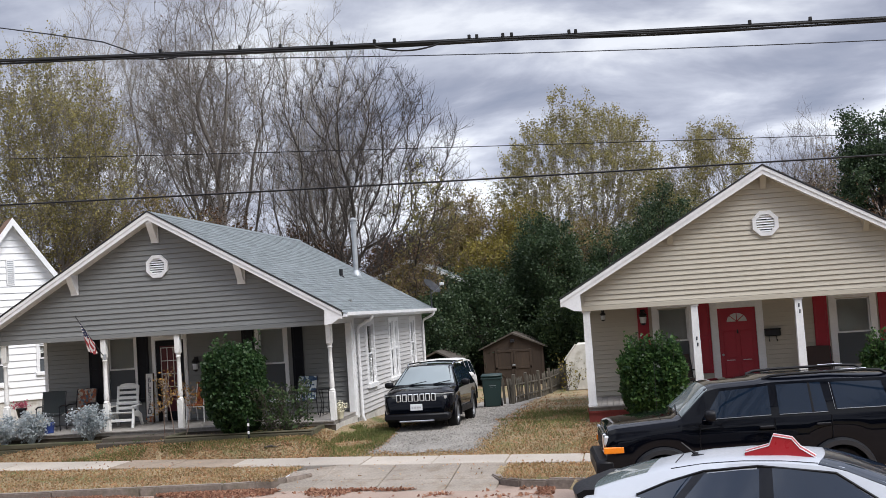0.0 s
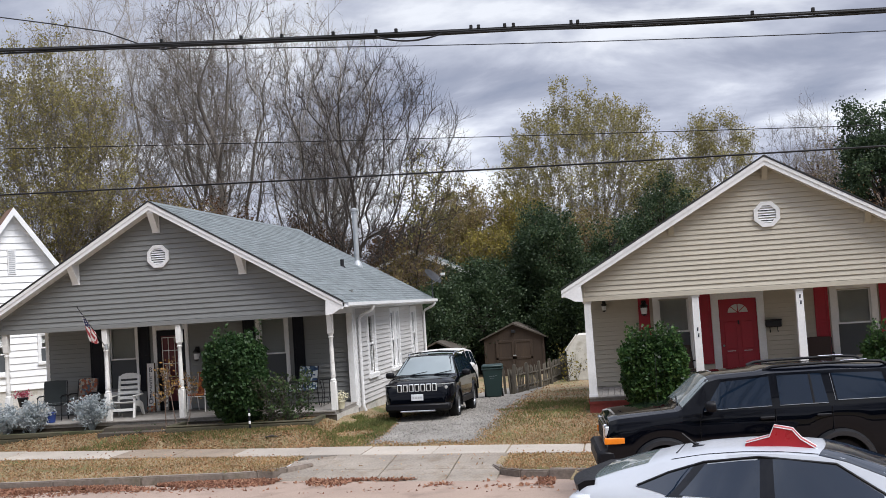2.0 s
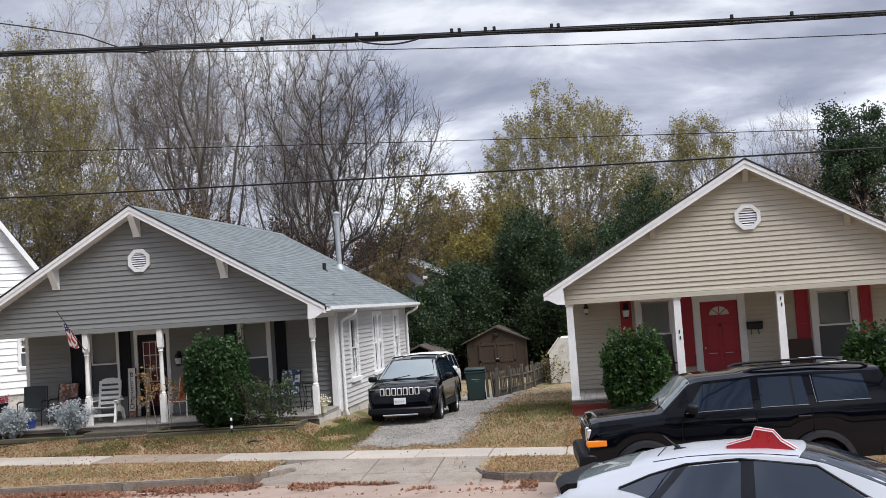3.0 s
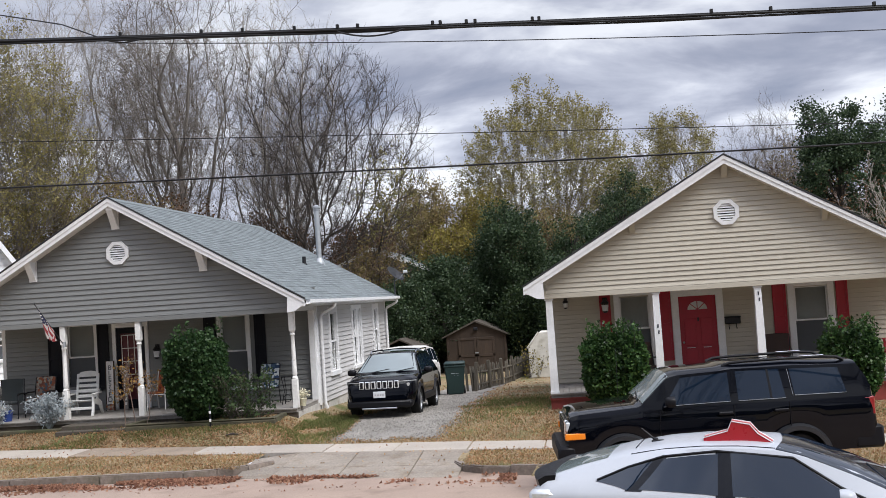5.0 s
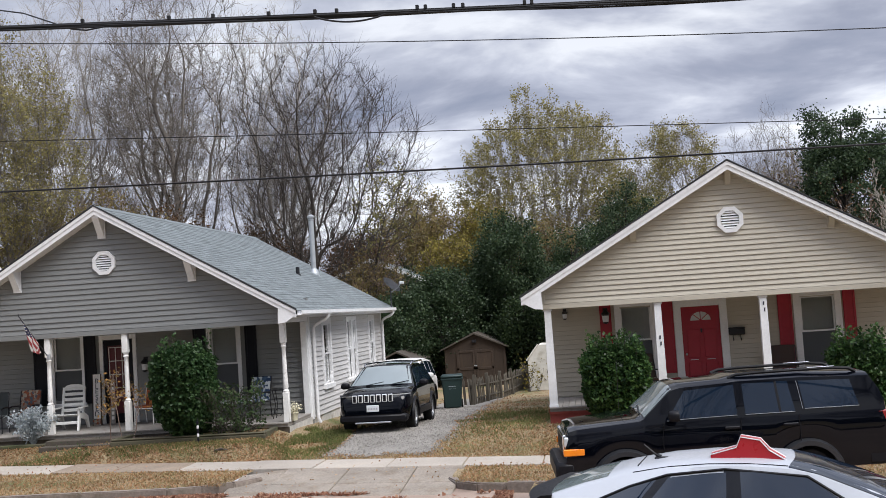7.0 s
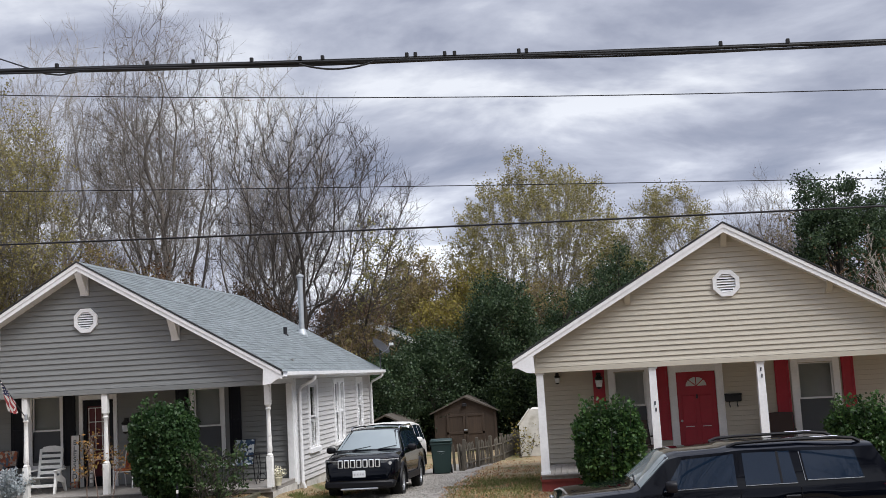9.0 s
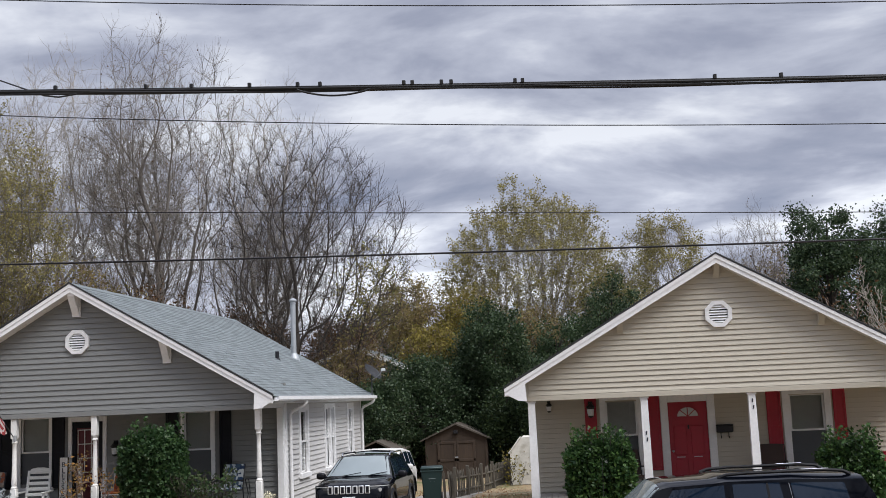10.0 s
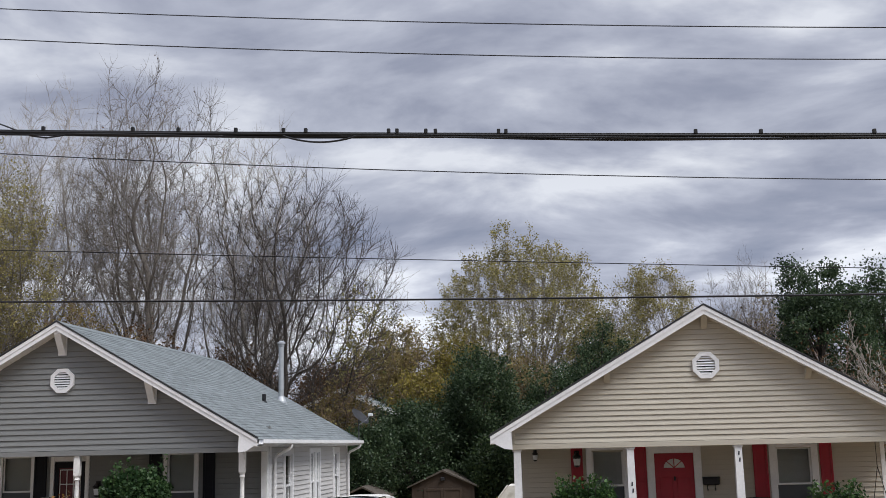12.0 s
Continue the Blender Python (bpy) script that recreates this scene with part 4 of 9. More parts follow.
def arch_lip(parent, x, y, r, side, material, w=0.06, proud=0.03, a0=-8, a1=188, zc=0.37):
    bm = bmesh.new()
    n = 20
    rows = []
    for i in range(n + 1):
        a = radians(a0 + (a1 - a0) * i / n)
        c, s = math.cos(a), math.sin(a)
        rows.append([bm.verts.new((x + c * q, y + side * d, zc + s * q)) for q, d in ((r - 0.015, -0.05), (r - 0.015, proud), (r + w * 0.6, proud), (r + w, -0.03))])
    for p, q in zip(rows, rows[1:]):
        for k in range(3):
            bm.faces.new((p[k], p[k + 1], q[k + 1], q[k]))
    return part("wheel_arch_trim", bm, material, parent, smooth=True)


def mirror_unit(parent, x, y, z, side, material):
    """A rounded door mirror on a short stalk, flat on its rear face."""
    bm = bmesh.new()
    bmesh.ops.create_icosphere(bm, subdivisions=3, radius=1)
    for v in bm.verts:
        k = sum(abs(c) ** 3.2 for c in v.co) ** (1 / 3.2)
        p = v.co / k
        v.co = Vector((x + max(p.x, -0.45) * 0.10, y + side * (0.14 + p.y * 0.115), z + p.z * 0.082))
    tube(bm, [(x + 0.02, y - side * 0.05, z - 0.03), (x + 0.01, y + side * 0.08, z - 0.02)], 0.025, 6)
    return part("wing_mirror", bm, material, parent, smooth=True)


def boxy_suv():
    """Large boxy estate wagon; x forward."""
    S = thing("suv", Matrix.Translation((7.68, 16.75, 0.04)) @ pose(0, 0, 0, 0, 0, 185.0) @ Matrix.Scale(0.96, 4), "black boxy seven-seat SUV parked at the kerb", "car", "parked cars")
    B = 0.935
    keys = [(-2.40, 1.05, 1.00, 0.88, 1.04, 0.85), (-2.38, 1.32, 1.26, 0.92, 1.30, 0.895), (-2.30, 1.58, 1.265, B, 1.53, 0.842), (-2.19, 1.80, 1.27, B, 1.735, 0.775), (-1.2, 1.85, 1.265, B, 1.765, 0.77),
            (-0.25, 1.845, 1.26, B, 1.76, 0.77), (-0.10, 1.815, 1.26, B, 1.745, 0.77), (0.55, 1.785, 1.25, B, 1.715, 0.76), (0.70, 1.74, 1.245, B, 1.68, 0.75), (1.14, 1.335, 1.235, B, 1.295, 0.885),
            (1.20, 1.31, 1.215, B, 1.27, 0.88), (1.6, 1.28, 1.185, 0.925, 1.24, 0.87), (2.12, 1.24, 1.145, 0.90, 1.20, 0.85), (2.25, 1.205, 1.11, 0.88, 1.165, 0.83), (2.29, 1.06, 1.00, 0.87, 1.04, 0.82)]
    rg = shell(keys, (1.44, -1.20), 0.44, 0.46, 0.37)
    part("body", shell_mesh(rg), M["black_car"], S, "glossy black bodywork", smooth=True)
    for s in (1, -1):
        for nm, c in (("front_window", ((-0.22, 0.06), (0.80, 0.06), (0.50, 0.90), (-0.22, 0.92))), ("rear_window", ((-1.06, 0.06), (-0.34, 0.06), (-0.34, 0.92), (-1.00, 0.92))),
                      ("quarter_window", ((-1.98, 0.12), (-1.20, 0.10), (-1.16, 0.90), (-1.90, 0.90)))):
            p = part(nm, side_pane(rg, c, s), M["tint"], S, "dark tinted side window", smooth=True)
            lo = [on_shell(rg, c[0][0] + (c[1][0] - c[0][0]) * t / 6, 6, c[0][1] * 2) for t in range(7)]
            part("window_trim", tube(bmesh.new(), [(q.x, s * (q.y + 0.012), q.z - 0.006) for q in lo], 0.006, 5), M["alloy"], p)
        q0, q1 = on_shell(rg, -1.17, 6, 0.2), on_shell(rg, -1.13, 7, 0.8)
        part("pillar_trim", tube(bmesh.new(), [(q0.x, s * (q0.y + 0.012), q0.z), (q1.x, s * (q1.y + 0.012), q1.z)], 0.004, 5), M["alloy"], S)
        part("window_divider", side_pane(rg, ((-0.86, 0.06), (-0.83, 0.06), (-0.81, 0.92), (-0.84, 0.92)), s, 0.010, nx=1), M["plastic"], S)
        for x in (-0.26, -1.10):
            part("door_seam", tube(bmesh.new(), [(x, s * 0.947, 0.55), (x, s * 0.952, 0.95), (x, s * 0.94, 1.23)], 0.007, 5), M["plastic"], S)
        part("door_seam", tube(bmesh.new(), [(0.86, s * 0.947, 0.55), (0.88, s * 0.952, 0.95), (0.86, s * 0.94, 1.20)], 0.007, 5), M["plastic"], S)
        for x in (-0.13, -0.97):
            part("door_handle", boxes((x - 0.11, x + 0.11, min(s * 0.945, s * 0.985), max(s * 0.945, s * 0.985), 1.09, 1.135), bevel=0.012), M["plastic"], S)
        mirror_unit(S, 0.70, s * 0.93, 1.34, s, M["plastic"])
        for x in (1.44, -1.20):
            arch_lip(S, x, s * 0.945, 0.44, s, M["arch_plastic"], 0.085, 0.055)
            wheel(S, x, s * 0.79, 0.37, 0.24, s)
        part("side_moulding", boxes((-0.85, 0.90, min(s * 0.935, s * 0.965), max(s * 0.935, s * 0.965), 0.52, 0.64), bevel=0.012), M["plastic"], S)
        part("indicator", boxes((2.02, 2.335, min(s * 0.80, s * 0.918), max(s * 0.80, s * 0.918), 0.83, 0.93), bevel=0.012), M["amber"], S, "amber indicator lens")
        part("headlamp", boxes((2.18, 2.315, min(s * 0.62, s * 0.865), max(s * 0.62, s * 0.865), 0.95, 1.10), bevel=0.02), M["lamp_lens"], S, "square clear headlamp")
        part("tail_lamp", boxes((-2.385, -2.22, min(s * 0.70, s * 0.935), max(s * 0.70, s * 0.935), 0.96, 1.24), bevel=0.02), M["red_lens"], S, "red tail lamp")
        rail = [(-0.18, s * 0.62, 1.80), (-0.30, s * 0.63, 1.845), (-0.6, s * 0.635, 1.862), (-1.7, s * 0.635, 1.866), (-1.95, s * 0.63, 1.845), (-2.05, s * 0.62, 1.79)]
        part("roof_rail", tube(bmesh.new(), rail, [0.03, 0.024, 0.022, 0.022, 0.024, 0.03], 8), M["plastic"], S, smooth=True)
        part("rail_cap", boxes((-1.75, -1.35, s * 0.635 - 0.02, s * 0.635 + 0.02, 1.880, 1.892), bevel=0.005), M["chrome"], S)
    part("windscreen", top_pane(rg, 0.68, 1.12, 0.96), M["windscreen"], S, "sloping windscreen", smooth=True)
    part("grille", boxes((2.26, 2.32, -0.56, 0.56, 0.80, 1.10), bevel=0.015), M["chrome"], S, "seven-slot chrome grille")
    for i in range(7):
        part("grille_slot", boxes((2.318, 2.326, -0.49 + i * 0.143, -0.49 + i * 0.143 + 0.085, 0.83, 1.07), bevel=0.003), M["plastic"], S)
    part("front_bumper", boxes((2.16, 2.46, -0.90, 0.90, 0.46, 0.74), bevel=0.05), M["plastic"], S, "black front bumper", smooth=True)
    part("rear_bumper", boxes((-2.50, -2.05, -0.92, 0.92, 0.46, 0.80), bevel=0.04), M["plastic"], S, "black rear bumper", smooth=True)
    part("underbody", boxes((-2.05, 2.1, -0.58, 0.58, 0.40, 0.92), bevel=0.03), M["plastic"], S)
    part("aerial", tube(bmesh.new(), [(1.3, -0.78, 1.22), (1.28, -0.79, 2.1)], 0.004, 5), M["dark_metal"], S)
    part("wiper", tube(bmesh.new(), [(1.15, 0.5, 1.335), (1.08, -0.15, 1.41)], 0.010, 5), M["plastic"], S)
    return S


def hatchback():
    """White liftback with a sloping tail and a red sign on its roof; x forward."""
    S = thing("hatchback", Matrix.Translation((7.55, 11.02, 0.0)) @ pose(0, 0, 0, 0, 1.5, -11.0), "pearl white hybrid liftback with a red rooftop sign", "car", "parked cars")
    B = 0.865
    keys = [(-2.24, 0.84, 0.74, 0.70, 0.82, 0.62), (-2.20, 0.99, 0.90, 0.76, 0.97, 0.66), (-2.05, 1.115, 0.97, 0.80, 1.09, 0.66), (-1.70, 1.235, 0.99, 0.85, 1.19, 0.60), (-1.30, 1.34, 1.00, B, 1.29, 0.56), (-0.9, 1.405, 0.99, B, 1.365, 0.56),
            (-0.5, 1.438, 0.98, B, 1.40, 0.57), (-0.1, 1.445, 0.965, B, 1.405, 0.58), (0.22, 1.425, 0.955, B, 1.385, 0.58), (0.45, 1.375, 0.95, B, 1.335, 0.60), (0.9, 1.22, 0.935, B, 1.17, 0.68), (1.30, 1.04, 0.91, B, 1.00, 0.76),
            (1.50, 0.955, 0.88, 0.85, 0.92, 0.78), (1.9, 0.84, 0.79, 0.80, 0.82, 0.70), (2.12, 0.74, 0.70, 0.70, 0.72, 0.60), (2.23, 0.60, 0.58, 0.60, 0.59, 0.5)]
    rg = shell(keys, (1.32, -1.38), 0.345, 0.20, 0.31)
    part("body", shell_mesh(rg), M["white_car"], S, "pearl white bodywork", smooth=True)
    for s in (1, -1):
        for nm, c in (("front_window", ((-0.20, 0.04), (1.10, 0.04), (0.38, 0.90), (-0.22, 0.90))), ("rear_window", ((-1.10, 0.10), (-0.34, 0.04), (-0.34, 0.88), (-0.86, 0.82))),
                      ("quarter_window", ((-1.53, 0.40), (-1.205, 0.07), (-0.965, 0.815), (-1.22, 0.70)))):
            part(nm, side_pane(rg, c, s), M["tint"], S, "dark side window", smooth=True)
        for c in (((-0.36, 0.0), (-0.18, 0.0), (-0.20, 0.93), (-0.36, 0.93)), ((-1.235, 0.05), (-1.07, 0.05), (-0.835, 0.85), (-0.99, 0.82))):
            part("pillar", side_pane(rg, c, s, 0.004, nx=2), M["black_car"], S, "glossy black door pillar")
        crown = [(-1.52, 0.44), (-1.22, 0.72), (-0.87, 0.88), (-0.35, 0.945), (0.36, 0.93), (0.78, 0.50), (1.13, 0.03)]
        pts = []
        for x, v in crown:
            p = on_shell(rg, x, 6, v * 2) if v < 0.5 else on_shell(rg, x, 7, v * 2 - 1)
            pts.append((p.x, s * (p.y + 0.006), p.z))
        part("window_seal", tube(bmesh.new(), pts, 0.014, 6), M["plastic"], S, smooth=True)
        mirror_unit(S, 0.80, s * 0.86, 1.02, s, M["white_car"])
        for x in (1.32, -1.38):
            wheel(S, x, s * 0.755, 0.31, 0.19, s, 7)
            arch_lip(S, x, s * 0.868, 0.345, s, M["white_car"], 0.03, 0.006, zc=0.31)
        part("tail_lamp", boxes((-2.22, -1.93, min(s * 0.60, s * 0.80), max(s * 0.60, s * 0.80), 0.80, 1.00), bevel=0.04), M["lamp_lens"], S, "clear upper tail lamp", smooth=True)
        part("brake_lamp", boxes((-2.21, -1.98, min(s * 0.62, s * 0.805), max(s * 0.62, s * 0.805), 0.70, 0.81), bevel=0.03), M["red_lens"], S, "red lower tail lamp", smooth=True)
        part("headlamp", boxes((1.72, 2.10, min(s * 0.52, s * 0.78), max(s * 0.52, s * 0.78), 0.58, 0.74), bevel=0.05), M["lamp_lens"], S, smooth=True)
        for x in (-0.28, -1.05):
            part("door_seam", tube(bmesh.new(), [(x, s * 0.873, 0.30), (x, s * 0.876, 0.65), (x, s * 0.858, 0.95)], 0.005, 5), M["plastic"], S)
        for x in (-0.20, -0.98):
            part("door_handle", boxes((x - 0.10, x + 0.10, min(s * 0.868, s * 0.90), max(s * 0.868, s * 0.90), 0.83, 0.865), bevel=0.012), M["white_car"], S)
        roofseam = [(x, s * on_shell(rg, x, 8, 0.6).y, on_shell(rg, x, 8, 0.6).z + 0.002) for x in np.linspace(-1.2, 0.2, 9)]
        part("roof_seam", tube(bmesh.new(), roofseam, 0.006, 5), M["plastic"], S)
    part("windscreen", top_pane(rg, 0.26, 1.26, 0.97, bow=0.06), M["tint"], S, "raked windscreen", smooth=True)
    part("rear_glass", top_pane(rg, -2.04, -1.44, 0.86), M["windscreen"], S, "sloping rear glass", smooth=True)
    # tail spoiler
    bm = bmesh.new()
    n, rows = 12, []
    for i in range(n + 1):
        y = -0.68 + 1.36 * i / n
        b = 0.16 * (y / 0.68) ** 2
        rows.append([bm.verts.new(p) for p in ((-2.30 + b, y, 1.08), (-2.16 + b * 0.6, y, 1.125), (-2.03 + b * 0.5, y, 1.135), (-2.06 + b * 0.5, y, 1.0), (-2.27 + b, y, 0.97))])
    for p, q in zip(rows, rows[1:]):
        for k in range(5):
            bm.faces.new((p[k], p[(k + 1) % 5], q[(k + 1) % 5], q[k]))
    bm.faces.new(rows[0]), bm.faces.new(rows[-1][::-1])
    part("tail_spoiler", bm, M["plastic"], S, "dark grey tail spoiler", smooth=True)
    zr = on_shell(rg, -1.12, 10, 1.0).z
    part("roof_aerial", tube(bmesh.new(), [(-1.00, 0, 1.395), (-1.05, 0, 1.425), (-1.16, 0, 1.52)], [0.03, 0.012, 0.008], 6), M["plastic"], S)
    part("aerial_base", boxes((-1.06, -0.92, -0.035, 0.035, 1.375, 1.402), bevel=0.012), M["plastic"], S)
    part("rear_roof_seam", tube(bmesh.new(), [(-1.18, y, on_shell(rg, -1.18, 9, 0.5).z + 0.012) for y in (-0.3, 0, 0.3)], 0.006, 5), M["plastic"], S)
    part("rear_wiper", tube(bmesh.new(), [(-1.98, 0.1, 1.125), (-1.62, 0.14, 1.245)], 0.010, 5), M["plastic"], S)
    part("front_wiper", tube(bmesh.new(), [(1.22, -0.45, 1.075), (1.05, 0.1, 1.165)], 0.010, 5), M["plastic"], S)
    # red rooftop sign, fin shaped, with a pale edge
    def outline(k, dz=0.0):
        return [(x * k * 0.84 - 0.16, z * 0.95 + dz - x * 0.05) for x, z in ((-0.40, 0.0), (-0.40, 0.045), (-0.12, 0.13), (-0.07, 0.235), (0.14, 0.215), (0.23, 0.125), (0.42, 0.03), (0.42, 0.0))]
    zb = 1.405
    f = part("roof_sign", prism(bmesh.new(), [(x, z + zb) for x, z in outline(1.0)], "y", -0.295, -0.125), M["fin_red"], S, "red fin-shaped rooftop sign")
    part("sign_base", boxes((-0.51, 0.20, -0.31, -0.10, zb - 0.03, zb + 0.012), bevel=0.01), M["plate"], f)
    for s in (-1, 1):
        o = outline(1.0)[1:7]
        part("sign_edging", tube(bmesh.new(), [(x, -0.21 + s * 0.086, z + zb) for x, z in o], 0.006, 5), M["plate"], f)
    return S


def front_suv():
    """Black compact SUV nose on; x forward."""
    S = thing("suv", Matrix.Translation((0.98, 26.95, 0.215)) @ pose(0, 0, 0, 0, -2.0, -90.5) @ Matrix.Scale(0.94, 4), "black compact SUV parked nose out on the gravel drive", "car", "parked cars")
    B = 0.915
    keys = [(-2.28, 1.0, 0.95, 0.76, 0.99, 0.68), (-2.2, 1.25, 1.06, 0.86, 1.2, 0.70), (-1.85, 1.58, 1.08, B, 1.53, 0.64), (-1.2, 1.645, 1.08, B, 1.585, 0.66), (-0.4, 1.665, 1.07, B, 1.60, 0.67), (0.2, 1.64, 1.06, B, 1.575, 0.66),
            (0.42, 1.58, 1.06, B, 1.52, 0.66), (1.15, 1.135, 1.04, B, 1.09, 0.855), (1.25, 1.11, 1.02, B, 1.06, 0.86), (1.7, 1.075, 0.97, 0.91, 1.02, 0.83), (2.0, 1.03, 0.93, 0.88, 0.98, 0.78), (2.18, 0.97, 0.87, 0.82, 0.93, 0.70), (2.26, 0.86, 0.78, 0.76, 0.83, 0.60), (2.31, 0.66, 0.62, 0.70, 0.65, 0.56)]
    rg = shell(keys, (1.36, -1.36), 0.41, 0.36, 0.355)
    part("body", shell_mesh(rg), M["black_car"], S, "glossy black bodywork", smooth=True)
    for s in (1, -1):
        for nm, c in (("front_window", ((-0.25, 0.05), (0.95, 0.05), (0.40, 0.88), (-0.25, 0.9))), ("rear_window", ((-1.15, 0.08), (-0.35, 0.05), (-0.35, 0.9), (-1.15, 0.88))), ("quarter_window", ((-1.8, 0.3), (-1.25, 0.1), (-1.25, 0.86), (-1.7, 0.82)))):
            part(nm, side_pane(rg, c, s), M["tint"], S, "dark side window", smooth=True)
        mirror_unit(S, 0.72, s * 0.90, 1.14, s, M["plastic"])
        for x in (1.36, -1.36):
            wheel(S, x, s * 0.79, 0.355, 0.23, s)
            arch_lip(S, x, s * 0.925, 0.41, s, M["plastic"], 0.07, 0.02, zc=0.355)
        part("side_moulding", boxes((-0.9, 0.9, min(s * 0.905, s * 0.945), max(s * 0.905, s * 0.945), 0.36, 0.52), bevel=0.015), M["plastic"], S)
        part("roof_rail", tube(bmesh.new(), [(0.15, s * 0.62, 1.60), (0.05, s * 0.63, 1.665), (-1.5, s * 0.63, 1.69), (-1.75, s * 0.62, 1.60)], 0.022, 8), M["chrome"], S, smooth=True)
        plan = [(2.28, 0.50), (2.235, 0.64), (2.12, 0.80), (1.92, 0.905), (1.90, 0.82), (2.08, 0.50)]
        part("headlamp_bezel", prism(bmesh.new(), [(x - 0.006, s * (y - 0.006)) for x, y in plan], "z", 0.83, 0.955), M["plastic"], S)
        part("headlamp", prism(bmesh.new(), [(x, s * y) for x, y in plan], "z", 0.85, 0.91), M["lamp_dark"], S, "slim smoked headlamp")
        part("lamp_strip", prism(bmesh.new(), [(x + 0.004, s * (y + 0.004)) for x, y in plan], "z", 0.914, 0.932), M["lamp_lens"], S)
        part("fog_lamp", lathe(bmesh.new(), [(0.055, 0), (0.055, 0.02), (0.04, 0.03)], 14), M["lamp_lens"], S, m=Matrix.Translation((2.26, s * 0.66, 0.52)) @ pose(0, 0, 0, 0, 90, 0))
    part("windscreen", top_pane(rg, 0.36, 1.14, 0.95, bow=0.05), M["windscreen"], S, "curved windscreen", smooth=True)
    part("grille_panel", boxes((2.06, 2.285, -0.54, 0.54, 0.745, 0.955), bevel=0.03), M["plastic"], S)
    for i in range(7):
        y = -0.45 + i * 0.15
        c = part("grille_slot", boxes((2.27, 2.305, y - 0.062, y + 0.062, 0.755, 0.945), bevel=0.012), M["silver"], S, "chrome-ringed grille slot")
        part("slot_mesh", boxes((2.30, 2.310, y - 0.036, y + 0.036, 0.775, 0.925), bevel=0.006), M["plastic"], c)
    part("front_bumper", boxes((2.02, 2.345, -0.84, 0.84, 0.27, 0.46), bevel=0.05), M["plastic"], S, "black lower bumper", smooth=True)
    part("skid_plate", boxes((2.28, 2.36, -0.45, 0.45, 0.25, 0.285), bevel=0.01), M["alloy"], S)
    p = part("number_plate", boxes((2.30, 2.325, -0.155, 0.155, 0.53, 0.69), bevel=0.006), M["plate"], S, "pale number plate")
    for y in (-0.10, -0.03, 0.04, 0.10):
        part("plate_mark", boxes((2.325, 2.328, y - 0.018, y + 0.018, 0.585, 0.625)), M["alloy"], p)
    part("bonnet_badge", boxes((2.12, 2.15, -0.07, 0.07, 0.915, 0.945), bevel=0.006), M["chrome"], S)
    for y in (-0.4, 0.25):
        part("wiper", tube(bmesh.new(), [(1.16, y, 1.14), (1.05, y + 0.45, 1.21)], 0.010, 5), M["plastic"], S)
    for x in (-0.1, -1.1):
        part("roof_bar", tube(bmesh.new(), [(x, -0.63, 1.68), (x, 0, 1.72), (x, 0.63, 1.68)], 0.014, 6), M["plastic"], S)
    part("underbody", boxes((-2.05, 2.1, -0.58, 0.58, 0.40, 0.92), bevel=0.03), M["plastic"], S)
    part("dash_top", boxes((0.9, 1.0, -0.6, 0.6, 0.98, 1.0)), M["cabin"], S)
    return S


def back_suv():
    """Old white wagon parked behind the black one."""
    S = thing("suv", Matrix.Translation((0.24, 32.6, 0.0)) @ pose(0, 0, 0, 0, -2.0, -90), "dull white older SUV parked behind the black one", "car", "parked cars")
    B = 0.86
    keys = [(-2.1, 1.05, 0.98, 0.78, 1.03, 0.7), (-1.95, 1.58, 1.03, B, 1.52, 0.66), (-1.0, 1.64, 1.03, B, 1.58, 0.67), (0.2, 1.62, 1.02, B, 1.56, 0.66), (0.75, 1.12, 1.0, B, 1.10, 0.74), (0.85, 1.06, 0.98, B, 1.04, 0.76),
            (1.95, 1.0, 0.93, 0.82, 0.98, 0.74), (2.08, 0.92, 0.86, 0.80, 0.90, 0.7), (2.14, 0.7, 0.66, 0.76, 0.68, 0.66)]
    rg = shell(keys, (1.25, -1.32), 0.40, 0.40, 0.35)
    part("body", shell_mesh(rg), M["old_white_car"], S, "dull white bodywork", smooth=True)
    for s in (1, -1):
        for nm, c in (("front_window", ((-0.3, 0.05), (0.65, 0.05), (0.22, 0.88), (-0.3, 0.9))), ("rear_window", ((-1.05, 0.05), (-0.4, 0.05), (-0.4, 0.9), (-1.05, 0.9))), ("quarter_window", ((-1.85, 0.05), (-1.15, 0.05), (-1.15, 0.9), (-1.8, 0.9)))):
            part(nm, side_pane(rg, c, s), M["tint"], S, "dark side window", smooth=True)
        mirror_unit(S, 0.45, s * 0.85, 1.10, s, M["old_white_car"])
        part("headlamp", boxes((2.0, 2.13, min(s * 0.52, s * 0.78), max(s * 0.52, s * 0.78), 0.74, 0.88), bevel=0.02), M["lamp_lens"], S)
        for x in (1.25, -1.32):
            wheel(S, x, s * 0.74, 0.35, 0.22, s)
            arch_lip(S, x, s * 0.865, 0.40, s, M["plastic"], 0.05, 0.02, zc=0.35)
        part("side_moulding", boxes((-0.85, 0.8, min(s * 0.85, s * 0.885), max(s * 0.85, s * 0.885), 0.55, 0.65), bevel=0.012), M["plastic"], S)
    part("windscreen", top_pane(rg, 0.24, 0.74, 0.93), M["windscreen"], S, smooth=True)
    part("front_bumper", boxes((1.98, 2.22, -0.82, 0.82, 0.40, 0.60), bevel=0.03), M["plastic"], S)
    part("grille", boxes((2.06, 2.15, -0.5, 0.5, 0.70, 0.90), bevel=0.015), M["old_white_car"], S)
    return S


boxy_suv()
hatchback()
front_suv()
back_suv()


